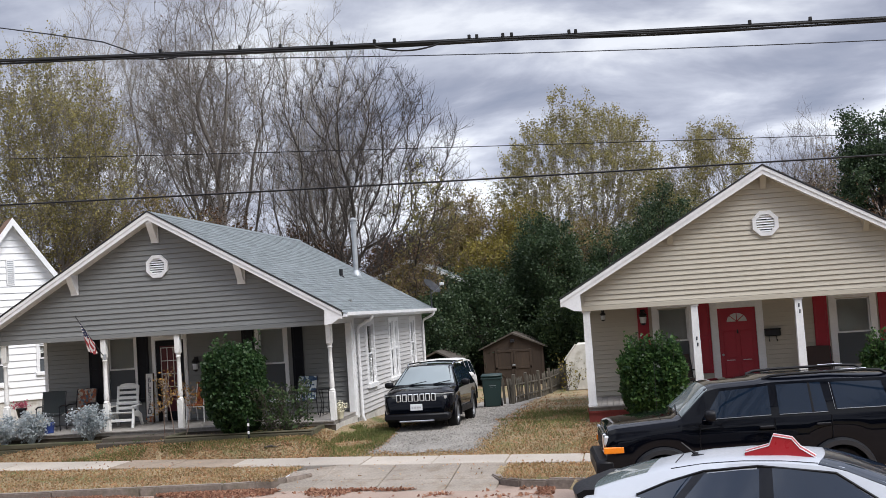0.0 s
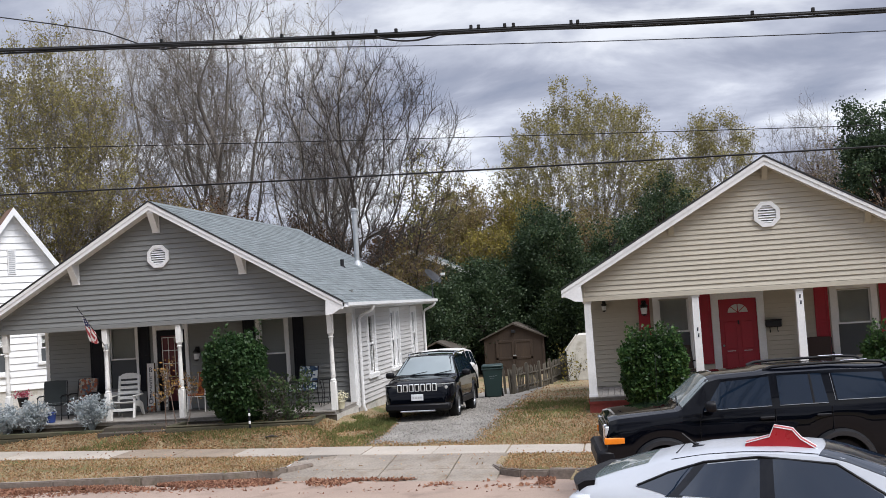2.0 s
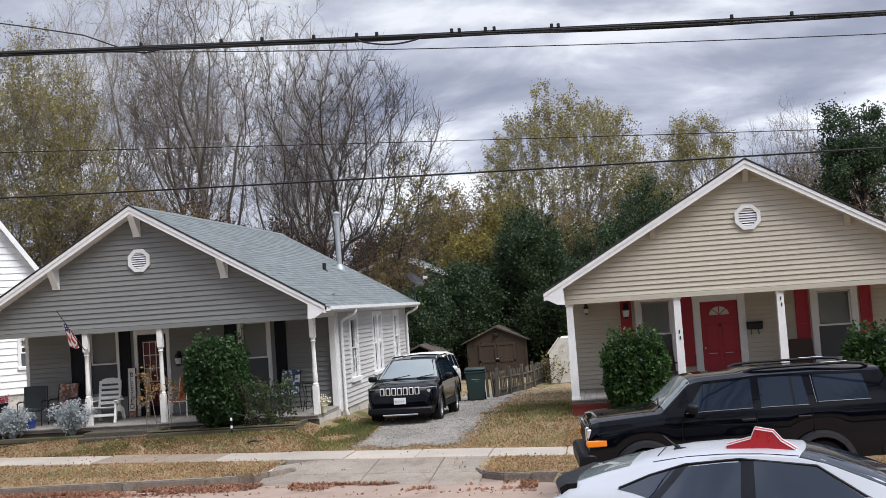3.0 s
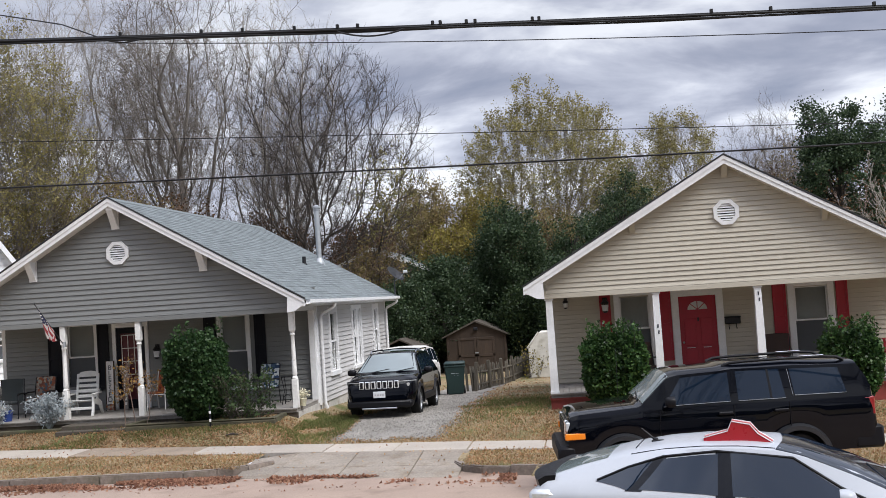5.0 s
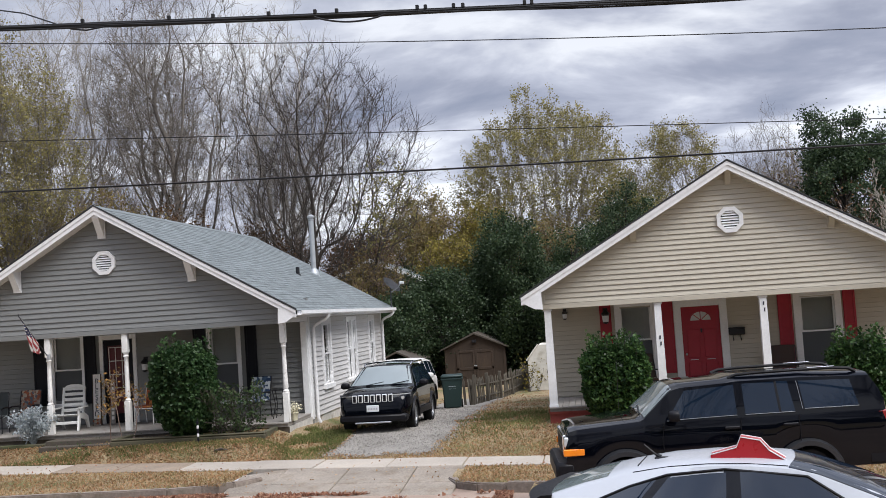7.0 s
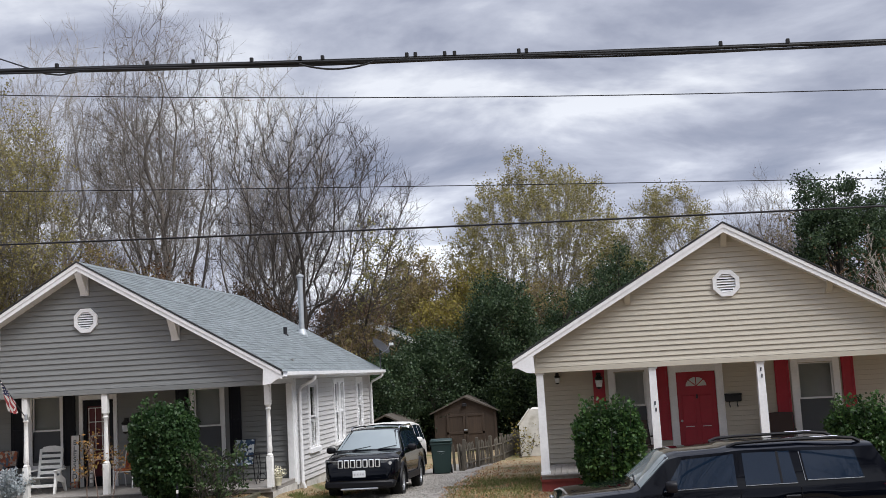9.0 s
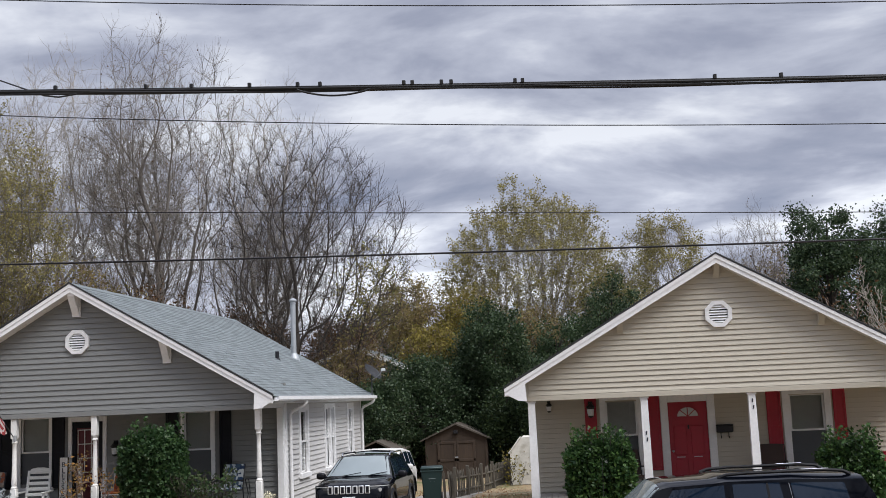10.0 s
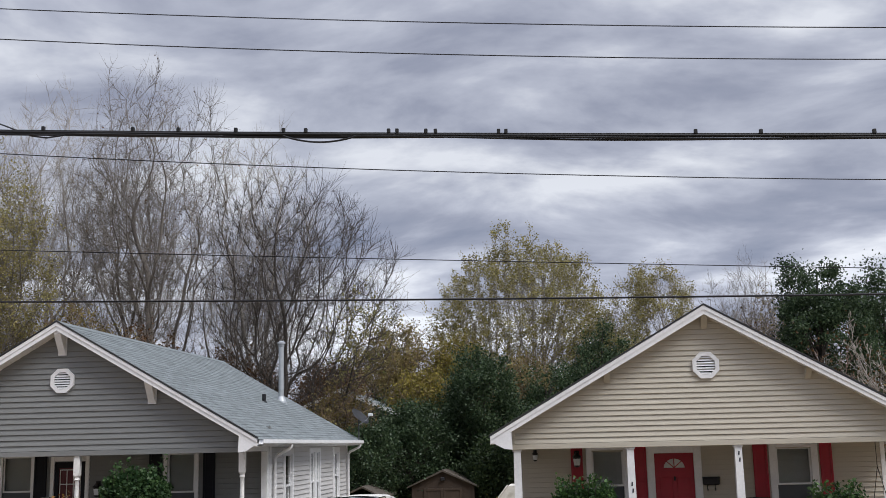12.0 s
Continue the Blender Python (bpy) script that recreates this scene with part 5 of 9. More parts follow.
# ---- overhead cables ----
M["cable"] = mat("black_cable_sheath", (0.006, 0.006, 0.008), 0.7, grain=0.1, scale=40, bump=0.1)


def sag(x0, x1, y, pts, n=60, dy=0.0):
    """A hanging line through three (x, z) points at the depth y."""
    (a, za), (b, zb), (c, zc) = pts
    out = []
    for i in range(n + 1):
        x = x0 + (x1 - x0) * i / n
        z = za * (x - b) * (x - c) / ((a - b) * (a - c)) + zb * (x - a) * (x - c) / ((b - a) * (b - c)) + zc * (x - a) * (x - b) / ((c - a) * (c - b))
        out.append((x, y + dy * x, z))
    return out


def cables():
    C = thing("cable_bundle", (0, 0, 0), "thick black bundle of lashed overhead cables with clips", "cable")
    P = [(1.36, 5.755), (5.2, 5.52), (8.71, 5.33)]
    base = sag(-7, 20, 9.3, P, 120)
    part("main_cable", tube(bmesh.new(), base, 0.014, 8), M["cable"], C, smooth=True)
    rnd = random.Random(5)
    for k, (r, w) in enumerate(((0.010, 0.022), (0.008, 0.024))):
        pts = [(x, y + 0.012 * math.cos(i * 0.37 + k * 2), z - 0.020 + 0.006 * math.sin(i * 0.37 + k * 2) - (0.012 * max(0, math.sin(i * 0.21 + k)) if k else 0)) for i, (x, y, z) in enumerate(base)]
        part("lashed_cable", tube(bmesh.new(), pts, r, 6), M["cable"], C, smooth=True)
    part("messenger_wire", tube(bmesh.new(), [(x, y, z + 0.016) for x, y, z in base], 0.005, 5), M["cable"], C)
    def zat(x):
        return sag(x, x + 1, 9.3, P, 1)[0][2]
    for x in (1.75, 2.55, 2.95, 3.45, 3.86, 4.05, 4.75, 4.82, 5.06, 5.14, 5.66, 5.72, 7.24, 7.75, 8.62):
        part("clip", boxes((x - 0.014, x + 0.014, 9.285, 9.315, zat(x) + 0.012, zat(x) + 0.052), bevel=0.004), M["cable"], C)
    loop = [(3.86 + 0.62 * t, 9.27, zat(3.86 + 0.62 * t) - 0.02 - 0.055 * math.sin(math.pi * t) ** 0.8) for t in [i / 14 for i in range(15)]]
    part("slack_loop", tube(bmesh.new(), loop, 0.008, 6), M["cable"], C, smooth=True)
    z0 = zat(1.55)
    part("tap_wire", tube(bmesh.new(), [(1.95, 9.28, zat(1.95) - 0.03), (1.78, 9.3, zat(1.78) - 0.05), (1.62, 9.35, zat(1.62) - 0.02), (0.82, 10.0, 6.12), (-0.24, 10.8, 6.52), (-2.74, 12.5, 7.4), (-9.0, 17.0, 9.6)], 0.007, 6), M["cable"], C, smooth=True)
    def single(name, y, pts, r, label):
        x0, x1 = pts[0][0] - 6, pts[2][0] + 6
        solo(name, tube(bmesh.new(), sag(x0, x1, y, pts), r, 6), M["cable"], (0, 0, 0), label, "cable", smooth=True)
    single("overhead_wire", 18.0, [(-3.43, 8.18), (4.32, 7.47), (11.36, 6.99)], 0.008, "thin dark overhead wire above the street")
    single("overhead_wire", 16.0, [(-2.2, 5.27), (4.47, 5.065), (10.59, 4.915)], 0.014, "dark overhead service cable above the street")
    single("overhead_wire", 18.0, [(-3.54, 10.29), (3.02, 9.63), (11.55, 8.98)], 0.009, "thin high overhead wire")
    single("overhead_wire", 18.0, [(-3.6, 10.87), (4.3, 10.09), (11.6, 9.52)], 0.009, "thin high overhead wire")
    single("overhead_wire", 12.2, [(-2.0, 5.42), (4.6, 4.995), (11.0, 4.62)], 0.0045, "thin dark overhead wire over the street")


cables()

# ---- trims on the grey cottage ----
s_roof = (6.02 - 3.25) / 4.78
for H, half, peak, eave, rear, over, n in ((grey_house, 4.78, 6.02, 3.25, 11.92, 0.40, 300), (tan_house, 4.73, 5.89, 3.18, 11.5, 0.36, 0)):
    roofs = [c for c in H.children if c.name.startswith("roof") and not c.name.startswith("roof_")]
    for r, side in zip(roofs, (-1, 1)):
        shingled(r, half + 0.03, peak, eave - 0.017, -over - 0.02, rear + 0.32, side, n if side == 1 else 0)


def gutter(H, x, y0, y1, z, s=1):
    prof = [(0, 0), (0.10, 0), (0.125, 0.03), (0.12, 0.11), (0.105, 0.11), (0.108, 0.035), (0.09, 0.012), (0.012, 0.012), (0.012, 0.11), (0, 0.11)]
    g = part("gutter", prism(bmesh.new(), [(x + s * a, z + b) for a, b in prof], "y", y0, y1), M["white"], H, "white roof gutter")
    return g


gutter(grey_house, 4.785, -0.30, 12.18, 3.12)
for y in (2.42, 11.80):
    d = 0.04
    pts = [(4.85, y, 3.13), (4.85, y, 3.06), (4.80, y, 3.00), (4.50, y, 2.86), (4.445, y, 2.78), (4.445, y, 1.6), (4.445, y, 0.50), (4.50, y, 0.36)]
    part("downspout", tube(bmesh.new(), pts, 0.042, 8), M["white"], grey_house, "white downspout", smooth=True)
# small junction at the porch corner
part("corner_post", boxes((4.20, 4.36, 2.02, 2.19, 0.55, 2.96), bevel=0.006), M["white"], grey_house)
st = part("flue_pipe", lathe(bmesh.new(), [(0.085, 4.40), (0.085, 6.28), (0.10, 6.29), (0.10, 6.33), (0.075, 6.34), (0.075, 6.36), (0.13, 6.37), (0.13, 6.42), (0.03, 6.48)], 16, (2.57, 10.18)), M["metal"], grey_house, "tall galvanised flue pipe", smooth=True)
part("flashing", lathe(bmesh.new(), [(0.19, 4.42), (0.17, 4.52), (0.09, 4.68)], 16, (2.57, 10.18)), M["metal"], st)
part("plumbing_vent", lathe(bmesh.new(), [(0.12, 4.30), (0.09, 4.40), (0.06, 4.42), (0.06, 4.62)], 12, (2.80, 7.3)), M["dark_metal"], grey_house, "short black vent pipe", smooth=True)
# dish at the back corner
D = thing("satellite_dish", Matrix.Translation((-0.62, 36.7, 3.26)), "dark grey satellite dish on a bent mast", "dish")
bm = bmesh.new()
rows = []
for i in range(7):
    r = 0.36 * i / 6
    rows.append([bm.verts.new((r * math.cos(a) * 0.9, r * math.sin(a), r * r * 0.55)) for a in [2 * math.pi * k / 20 for k in range(20)]] if i else [bm.verts.new((0, 0, 0))])
for k in range(20):
    bm.faces.new((rows[0][0], rows[1][k], rows[1][(k + 1) % 20]))
for p, q in zip(rows[1:], rows[2:]):
    for k in range(20):
        bm.faces.new((p[k], q[k], q[(k + 1) % 20], p[(k + 1) % 20]))
bmesh.ops.solidify(bm, geom=bm.faces[:], thickness=0.012)
M["dish"] = mat("dull_grey_dish_paint", (0.06, 0.062, 0.07), 0.6)
part("reflector", bm, M["dish"], D, smooth=True, m=Matrix.Translation((0.02, 0, 0.72)) @ Vector((0.64, -0.30, 0.71)).to_track_quat("Z", "Y").to_matrix().to_4x4())
part("mast", tube(bmesh.new(), [(0, 0, -0.15), (0, 0.02, 0.4), (0, 0.05, 0.70)], 0.022, 8), M["dish"], D)
part("feed_arm", tube(bmesh.new(), [(0.02, 0, 0.50), (0.26, -0.06, 0.62), (0.40, -0.10, 0.80)], 0.014, 6), M["metal"], D)
part("receiver", boxes((0.35, 0.49, -0.15, -0.04, 0.76, 0.85), bevel=0.01), M["plate"], D)


# ---- doors ----
def grey_front_door():
    d = part("door", boxes((-1.12, -0.35, 0.03, 0.075, 0.66, 2.80)), M["maroon"], grey_house, "maroon door behind a storm door", m=PW)
    part("door_casing", boxes((-1.24, -1.14, -0.05, 0.02, 0.65, 2.94), (-0.33, -0.23, -0.05, 0.02, 0.65, 2.94), (-1.14, -0.33, -0.05, 0.02, 2.82, 2.94), bevel=0.005), M["white"], grey_house, "white door casing", m=PW)
    part("storm_frame", boxes((-1.13, -1.03, -0.025, 0.0, 0.66, 2.80), (-0.44, -0.34, -0.025, 0.0, 0.66, 2.80), (-1.03, -0.44, -0.025, 0.0, 2.66, 2.80), (-1.03, -0.44, -0.025, 0.0, 0.66, 0.90)), M["black_paint"], d)
    for i in range(4):
        x = -1.0 + i * 0.175
        part("lite_bar", boxes((x, x + 0.018, -0.014, -0.002, 1.55, 2.62)), M["white_worn"], d)
    for z in (1.55, 1.90, 2.25, 2.60):
        part("lite_bar", boxes((-1.0, -0.457, -0.012, 0.0, z, z + 0.02)), M["white_worn"], d)
    part("door_knob", lathe(bmesh.new(), [(0.012, 0), (0.012, 0.03), (0.03, 0.045), (0.02, 0.07)], 12), M["chrome"], d, m=Matrix.Translation((-0.42, -0.025, 1.60)) @ pose(0, 0, 0, 90, 0, 0))


def tan_front_door():
    w = 2.42
    d = part("door", boxes((-1.01, -0.09, 0.01, 0.055, 0.69, 2.70), bevel=0.004), M["red"], tan_house, "red six-panel door with a fanlight", m=TW)
    part("door_casing", boxes((-1.19, -1.01, -0.05, 0.02, 0.67, 2.88), (-0.09, 0.09, -0.05, 0.02, 0.67, 2.88), (-1.01, -0.09, -0.05, 0.02, 2.705, 2.88), bevel=0.006), M["white"], tan_house, "white door casing", m=TW)
    for x0, x1 in ((-0.90, -0.60), (-0.50, -0.20)):
        for z0, z1 in ((0.84, 1.36), (1.46, 2.14)):
            part("door_panel", boxes((x0, x1, -0.006, 0.012, z0, z1), bevel=0.010), M["red"], d)
        part("panel_lip", boxes((x0 + 0.04, x1 - 0.06, -0.012, -0.005, 1.40, 1.415)), M["plate"], d)
    c, r = (-0.55, 2.36), 0.245
    arc = [(c[0] + r * math.cos(math.pi * i / 16), c[1] + r * 0.86 * math.sin(math.pi * i / 16)) for i in range(17)]
    fl = part("fanlight", prism(bmesh.new(), arc, "y", -0.004, 0.012), M["blind"], d, "half-round fanlight with four panes")
    fr = bmesh.new()
    for a, b in zip(arc, arc[1:]):
        k = 1.08
        prism(fr, [a, b, (c[0] + (b[0] - c[0]) * k, c[1] + (b[1] - c[1]) * k), (c[0] + (a[0] - c[0]) * k, c[1] + (a[1] - c[1]) * k)], "y", -0.016, 0.0)
    part("fanlight_frame", fr, M["red"], fl)
    for a in (45, 90, 135):
        t = radians(a)
        u, v = math.cos(t), math.sin(t)
        q = [(c[0] - v * 0.010, c[1] + u * 0.010), (c[0] + u * r - v * 0.010, c[1] + v * r * 0.86 + u * 0.010), (c[0] + u * r + v * 0.010, c[1] + v * r * 0.86 - u * 0.010), (c[0] + v * 0.010, c[1] - u * 0.010)]
        part("glazing_bar", prism(bmesh.new(), q, "y", -0.014, -0.003), M["red"], fl)
    part("knocker", boxes((-0.57, -0.53, -0.03, 0.0, 2.06, 2.16), bevel=0.008), M["dark_metal"], d)
    part("door_knob", lathe(bmesh.new(), [(0.012, 0), (0.012, 0.03), (0.03, 0.045), (0.02, 0.07)], 12), M["metal"], d, m=Matrix.Translation((-0.94, 0.0, 1.55)) @ pose(0, 0, 0, 90, 0, 0))
    # mailbox, lamps and the bars that stand for the number
    b = solo("mailbox", boxes((-0.19, 0.19, -0.14, 0, 0, 0.16), bevel=0.02), M["dark_metal"], (9.56, 27.26, 1.95), "black wall mailbox with newspaper hooks", "mailbox")
    part("mailbox_lid", boxes((-0.20, 0.20, -0.155, -0.02, 0.15, 0.19), bevel=0.012), M["dark_metal"], b)
    for x in (-0.09, 0.09):
        part("paper_hook", tube(bmesh.new(), [(x, -0.04, 0.0), (x, -0.05, -0.10), (x, -0.10, -0.13), (x, -0.14, -0.09)], 0.010, 6), M["dark_metal"], b)
    def lantern(name, x, y, z, k, label):
        L = thing(name, (x, y, z), label, "lamp")
        part("back_plate", boxes((-0.045 * k, 0.045 * k, -0.02, 0, -0.10 * k, 0.14 * k), bevel=0.006), M["dark_metal"], L)
        part("cage", lathe(bmesh.new(), [(0.02 * k, -0.16 * k), (0.05 * k, -0.14 * k), (0.065 * k, 0.02 * k), (0.09 * k, 0.03 * k), (0.02 * k, 0.11 * k)], 8, (0, -0.09)), M["dark_metal"], L)
        part("lamp_glass", lathe(bmesh.new(), [(0.053 * k, -0.12 * k), (0.068 * k, 0.0)], 8, (0, -0.09), cap=False), M["plate"], L)
    lantern("wall_lantern", 5.45, 27.24, 2.72, 0.9, "small black wall lantern with pale glass")
    lantern("wall_lantern", 6.44, 27.20, 2.62, 1.3, "black lantern mounted on a red shutter")
    lantern("wall_lantern", -5.42 + 0.02, 27.05, 2.14, 1.3, "black wall lantern beside the door")
    for k, x in enumerate((7.57, 9.87)):
        for j in range(2):
            solo("number_mark", boxes((-0.016, 0.016, -0.004, 0, 0, 0.085), bevel=0.002), M["ink"], Matrix.Translation((x + 0.012 * j, FY - 0.0 - 0.012, (2.05 if k == 0 else 2.66) - j * 0.14)) @ pose(0, 0, 0, 0, 6, 0), "small dark bar fixed to the white post", "number sign")


grey_front_door()
tan_front_door()

# ---- white neighbour ----
def white_house():
    x, y = -13.03, 31.0
    H = thing("house", pose(x, y, 0, 0, 0, 42), "white-sided house with a steep gable and brown roof", "house")
    hw, pk, ev = 2.5, 6.80, 3.30
    sl = (pk - ev) / hw
    holes = [(-0.98, -0.36, 1.75, 2.95), (0.68, 0.94, 2.03, 2.92), (-0.16, 0.02, 4.88, 5.62)]
    g = part("front_wall", prism(bmesh.new(), [(-hw, ev), (hw, ev), (0, pk)], "y", 0.0, 0.14), M["siding_white"], H)
    lower = part("lower_wall", holed(bmesh.new(), -9, hw, 1.15, ev, 0.0, 0.14, holes), M["siding_white"], H)
    part("plinth", boxes((-9, hw, 0.02, 0.16, -0.4, 1.15)), M["foundation"], H)
    clad(lower, -9, hw, 1.15, ev, 0.21, holes, M["siding_white"], Matrix.Identity(4))
    z = ev
    while z < pk - 0.1:
        e0, e1 = (pk - z) / sl, max((pk - z - 0.21) / sl, 0.02)
        part("siding_board", mesh_of("siding_board", lap(-e0, e0, -e1, e1, z, 0.21), M["siding_white"]), None, g)
        z += 0.21
    part("side_wall", boxes((hw - 0.14, hw, 0.14, 8, -0.4, ev)), M["siding_white"], H)
    part("flat_roof", boxes((-1.6, hw, 0.15, 7.9, ev - 0.1, ev)), M["shingle_brown"], H)
    part("rear_wall", boxes((-9, hw, 7.9, 8.0, -0.4, ev + 0.3)), M["siding_white"], H)
    for s in (-1, 1):
        d = 0.35
        r = part("roof", prism(bmesh.new(), [(0, pk + 0.16), (s * (hw + d), ev - d * sl + 0.16), (s * (hw + d), ev - d * sl + 0.02), (0, pk + 0.0)], "y", -0.30, 0.9), M["shingle_brown"], H, "brown shingle roof")
        part("rake_board", prism(bmesh.new(), [(0, pk + 0.15), (s * (hw + d), ev - d * sl + 0.15), (s * (hw + d), ev - d * sl - 0.10), (0, pk - 0.10)], "y", -0.33, -0.301), M["white"], H)
        part("soffit", prism(bmesh.new(), [(0, pk - 0.02), (s * (hw + d), ev - d * sl), (s * (hw + d), ev - d * sl - 0.02), (0, pk - 0.05)], "y", -0.30, -0.002), M["white"], H)
    part("roof", prism(bmesh.new(), [(-0.2, ev - 0.2), (4.0, pk + 0.10), (8.2, ev - 0.2), (8.2, ev - 0.3), (4.0, pk - 0.05), (-0.2, ev - 0.3)], "x", -9.2, -1.6), M["shingle_brown"], H, "brown shingle main roof")
    sash_window(H, -1.10, -0.26, 1.65, 3.05, Matrix.Identity(4), 0.10, 0.3)
    sash_window(H, 0.60, 1.02, 1.95, 3.00, Matrix.Identity(4), 0.10, 0.3)
    v = part("gable_louvre", boxes((-0.20, 0.06, -0.05, 0.0, 4.84, 5.66), bevel=0.006), M["white"], H, "tall white louvred vent")
    for i in range(12):
        part("slat", boxes((-0.16, 0.02, -0.058, -0.05, 4.89 + i * 0.062, 4.915 + i * 0.062)), M["metal"], v)
    part("crawl_door", boxes((-2.0, -1.0, -0.02, 0.02, 0.2, 1.05), bevel=0.006), M["deck"], H)


white_house()


# ---- sheds, fence, bin, far house ----
M["shed_brown"] = mat("brown_stained_boards", (0.046, 0.030, 0.020), 0.85, grain=0.2, scale=10, stain=0.2, stain_scale=1.5, bump=0.3, stretch=(3, 1, 0.3), per_piece=0.12)
M["fence_wood"] = mat("weathered_fence_wood", (0.092, 0.08, 0.062), 0.9, grain=0.25, scale=12, stain=0.2, stain_scale=2, bump=0.4, stretch=(3, 3, 0.4), per_piece=0.2)
M["shingle_dark"] = mat("dark_mossy_shingle", (0.075, 0.062, 0.05), 0.95, grain=0.25, scale=40, stain=0.2, bump=0.4)
M["dirty_white"] = mat("dirty_white_panel", (0.60, 0.58, 0.53), 0.8, grain=0.1, scale=8, stain=0.15, stain_scale=1.2, bump=0.2, dirt=((0.30, 0.27, 0.20), 0.55, 1.5))
M["bin_green"] = mat("dark_green_bin_plastic", (0.012, 0.032, 0.030), 0.5, grain=0.1, scale=20, bump=0.1)


def brown_shed():
    y0, zb = 46.6, -0.38
    S = thing("garden_shed", (1.10, y0, zb), "brown wooden garden shed with double doors", "shed")
    w, h, pk = 1.32, 1.72, 2.28
    part("front_wall", prism(bmesh.new(), [(-w, 0), (w, 0), (w, h), (0, pk), (-w, h)], "y", 0, 0.05), M["shed_brown"], S)
    for s in (-1, 1):
        part("side_wall", boxes((min(s * w, s * (w - 0.05)), max(s * w, s * (w - 0.05)), 0.05, 2.6, 0, h)), M["shed_brown"], S)
        part("roof", prism(bmesh.new(), [(0, pk + 0.10), (s * (w + 0.18), h - 0.02), (s * (w + 0.18), h - 0.08), (0, pk + 0.02)], "y", -0.15, 2.7), M["shingle_dark"], S, "dark shingle roof")
        part("corner_board", boxes((min(s * w, s * (w - 0.10)), max(s * w, s * (w - 0.10)), -0.025, -0.001, 0, h), bevel=0.004), M["shed_brown"], S)
        d = part("door", boxes((min(s * 0.01, s * 0.80), max(s * 0.01, s * 0.80), -0.03, -0.001, 0.08, 1.62), bevel=0.004), M["shed_brown"], S, "braced shed door")
        for a in ((0.01, 0.80, 1.52, 1.62), (0.01, 0.80, 0.78, 0.88), (0.01, 0.80, 0.08, 0.18), (0.01, 0.10, 0.18, 1.52), (0.71, 0.80, 0.18, 1.52)):
            part("batten", boxes((min(s * a[0], s * a[1]), max(s * a[0], s * a[1]), -0.055, -0.030, a[2], a[3]), bevel=0.004), M["shed_brown"], d)
        part("brace", prism(bmesh.new(), [(s * 0.10, 0.20), (s * 0.18, 0.18), (s * 0.71, 0.70), (s * 0.71, 0.78)], "y", -0.05, -0.030), M["shed_brown"], d)
    part("rear_wall", boxes((-w, w, 2.6, 2.65, 0, h)), M["shed_brown"], S)
    part("hasp", boxes((-0.07, 0.07, -0.075, -0.055, 0.92, 0.97), bevel=0.004), M["metal"], S)
    part("gable_lamp", boxes((-0.09, 0.09, -0.14, 0, 1.92, 2.06), bevel=0.02), M["dark_metal"], S)


def white_shed():
    S = thing("storage_shed", Matrix.Translation((4.55, 42.2, -0.30)), "small dirty white metal shed beside the fence", "shed")
    part("wall", prism(bmesh.new(), [(-0.95, 0), (1.2, 0), (1.2, 1.25), (0.75, 1.75), (-0.5, 1.75), (-0.95, 1.20)], "y", 0, 2.2), M["dirty_white"], S)
    for s in (0, 1):
        a, b = (((-1.0, 1.17), (-0.52, 1.78)) if s == 0 else ((0.77, 1.78), (1.25, 1.22)))
        part("roof_edge", tube(bmesh.new(), [(a[0], -0.02, a[1]), (b[0], -0.02, b[1])], 0.03, 6), M["dirty_white"], S)
    for x in (-0.6, -0.2, 0.2, 0.6):
        part("panel_rib", boxes((x - 0.012, x + 0.012, -0.012, 0.0, 0.02, 1.2)), M["dirty_white"], S)


def picket_fence():
    F = thing("picket_fence", (0, 0, 0), "weathered leaning wooden picket fence", "fence")
    a, b = Vector((2.12, 34.9, 0)), Vector((3.50, 45.4, 0))
    rnd = random.Random(11)
    n = 62
    d = (b - a).normalized()
    ang = math.degrees(math.atan2(d.y, d.x))
    pk = mesh_of("picket", prism(bmesh.new(), [(-0.04, 0), (0.04, 0), (0.04, 0.80), (0, 0.88), (-0.04, 0.80)], "y", -0.012, 0.012), M["fence_wood"])
    for i in range(n):
        p = a.lerp(b, i / (n - 1))
        part("picket", pk, None, F, m=Matrix.Translation((p.x, p.y, ground_z(p.x, p.y) - 0.02 + rnd.uniform(-0.03, 0.03))) @ pose(0, 0, 0, rnd.gauss(0, 2.5), rnd.gauss(0, 3), ang))
    for z in (0.22, 0.62):
        part("rail", tube(bmesh.new(), [(p.x + 0.03, p.y, ground_z(p.x, p.y) + z) for p in [a.lerp(b, i / 8) for i in range(9)]], 0.03, 4), M["fence_wood"], F)
    for i in range(6):
        p = a.lerp(b, i / 5)
        part("post", boxes((-0.05, 0.05, -0.05, 0.05, -0.2, 0.98), bevel=0.01), M["fence_wood"], F, m=Matrix.Translation((p.x + 0.07, p.y, ground_z(p.x, p.y))) @ pose(0, 0, 0, rnd.gauss(0, 2), rnd.gauss(0, 2), ang))
    # short return towards the house
    for i in range(5):
        x = 2.1 - 0.18 * i
        part("picket", pk, None, F, m=Matrix.Translation((x, 34.95, ground_z(x, 34.95) - 0.02)) @ pose(0, 0, 0, 0, rnd.gauss(0, 5), rnd.gauss(0, 5)))


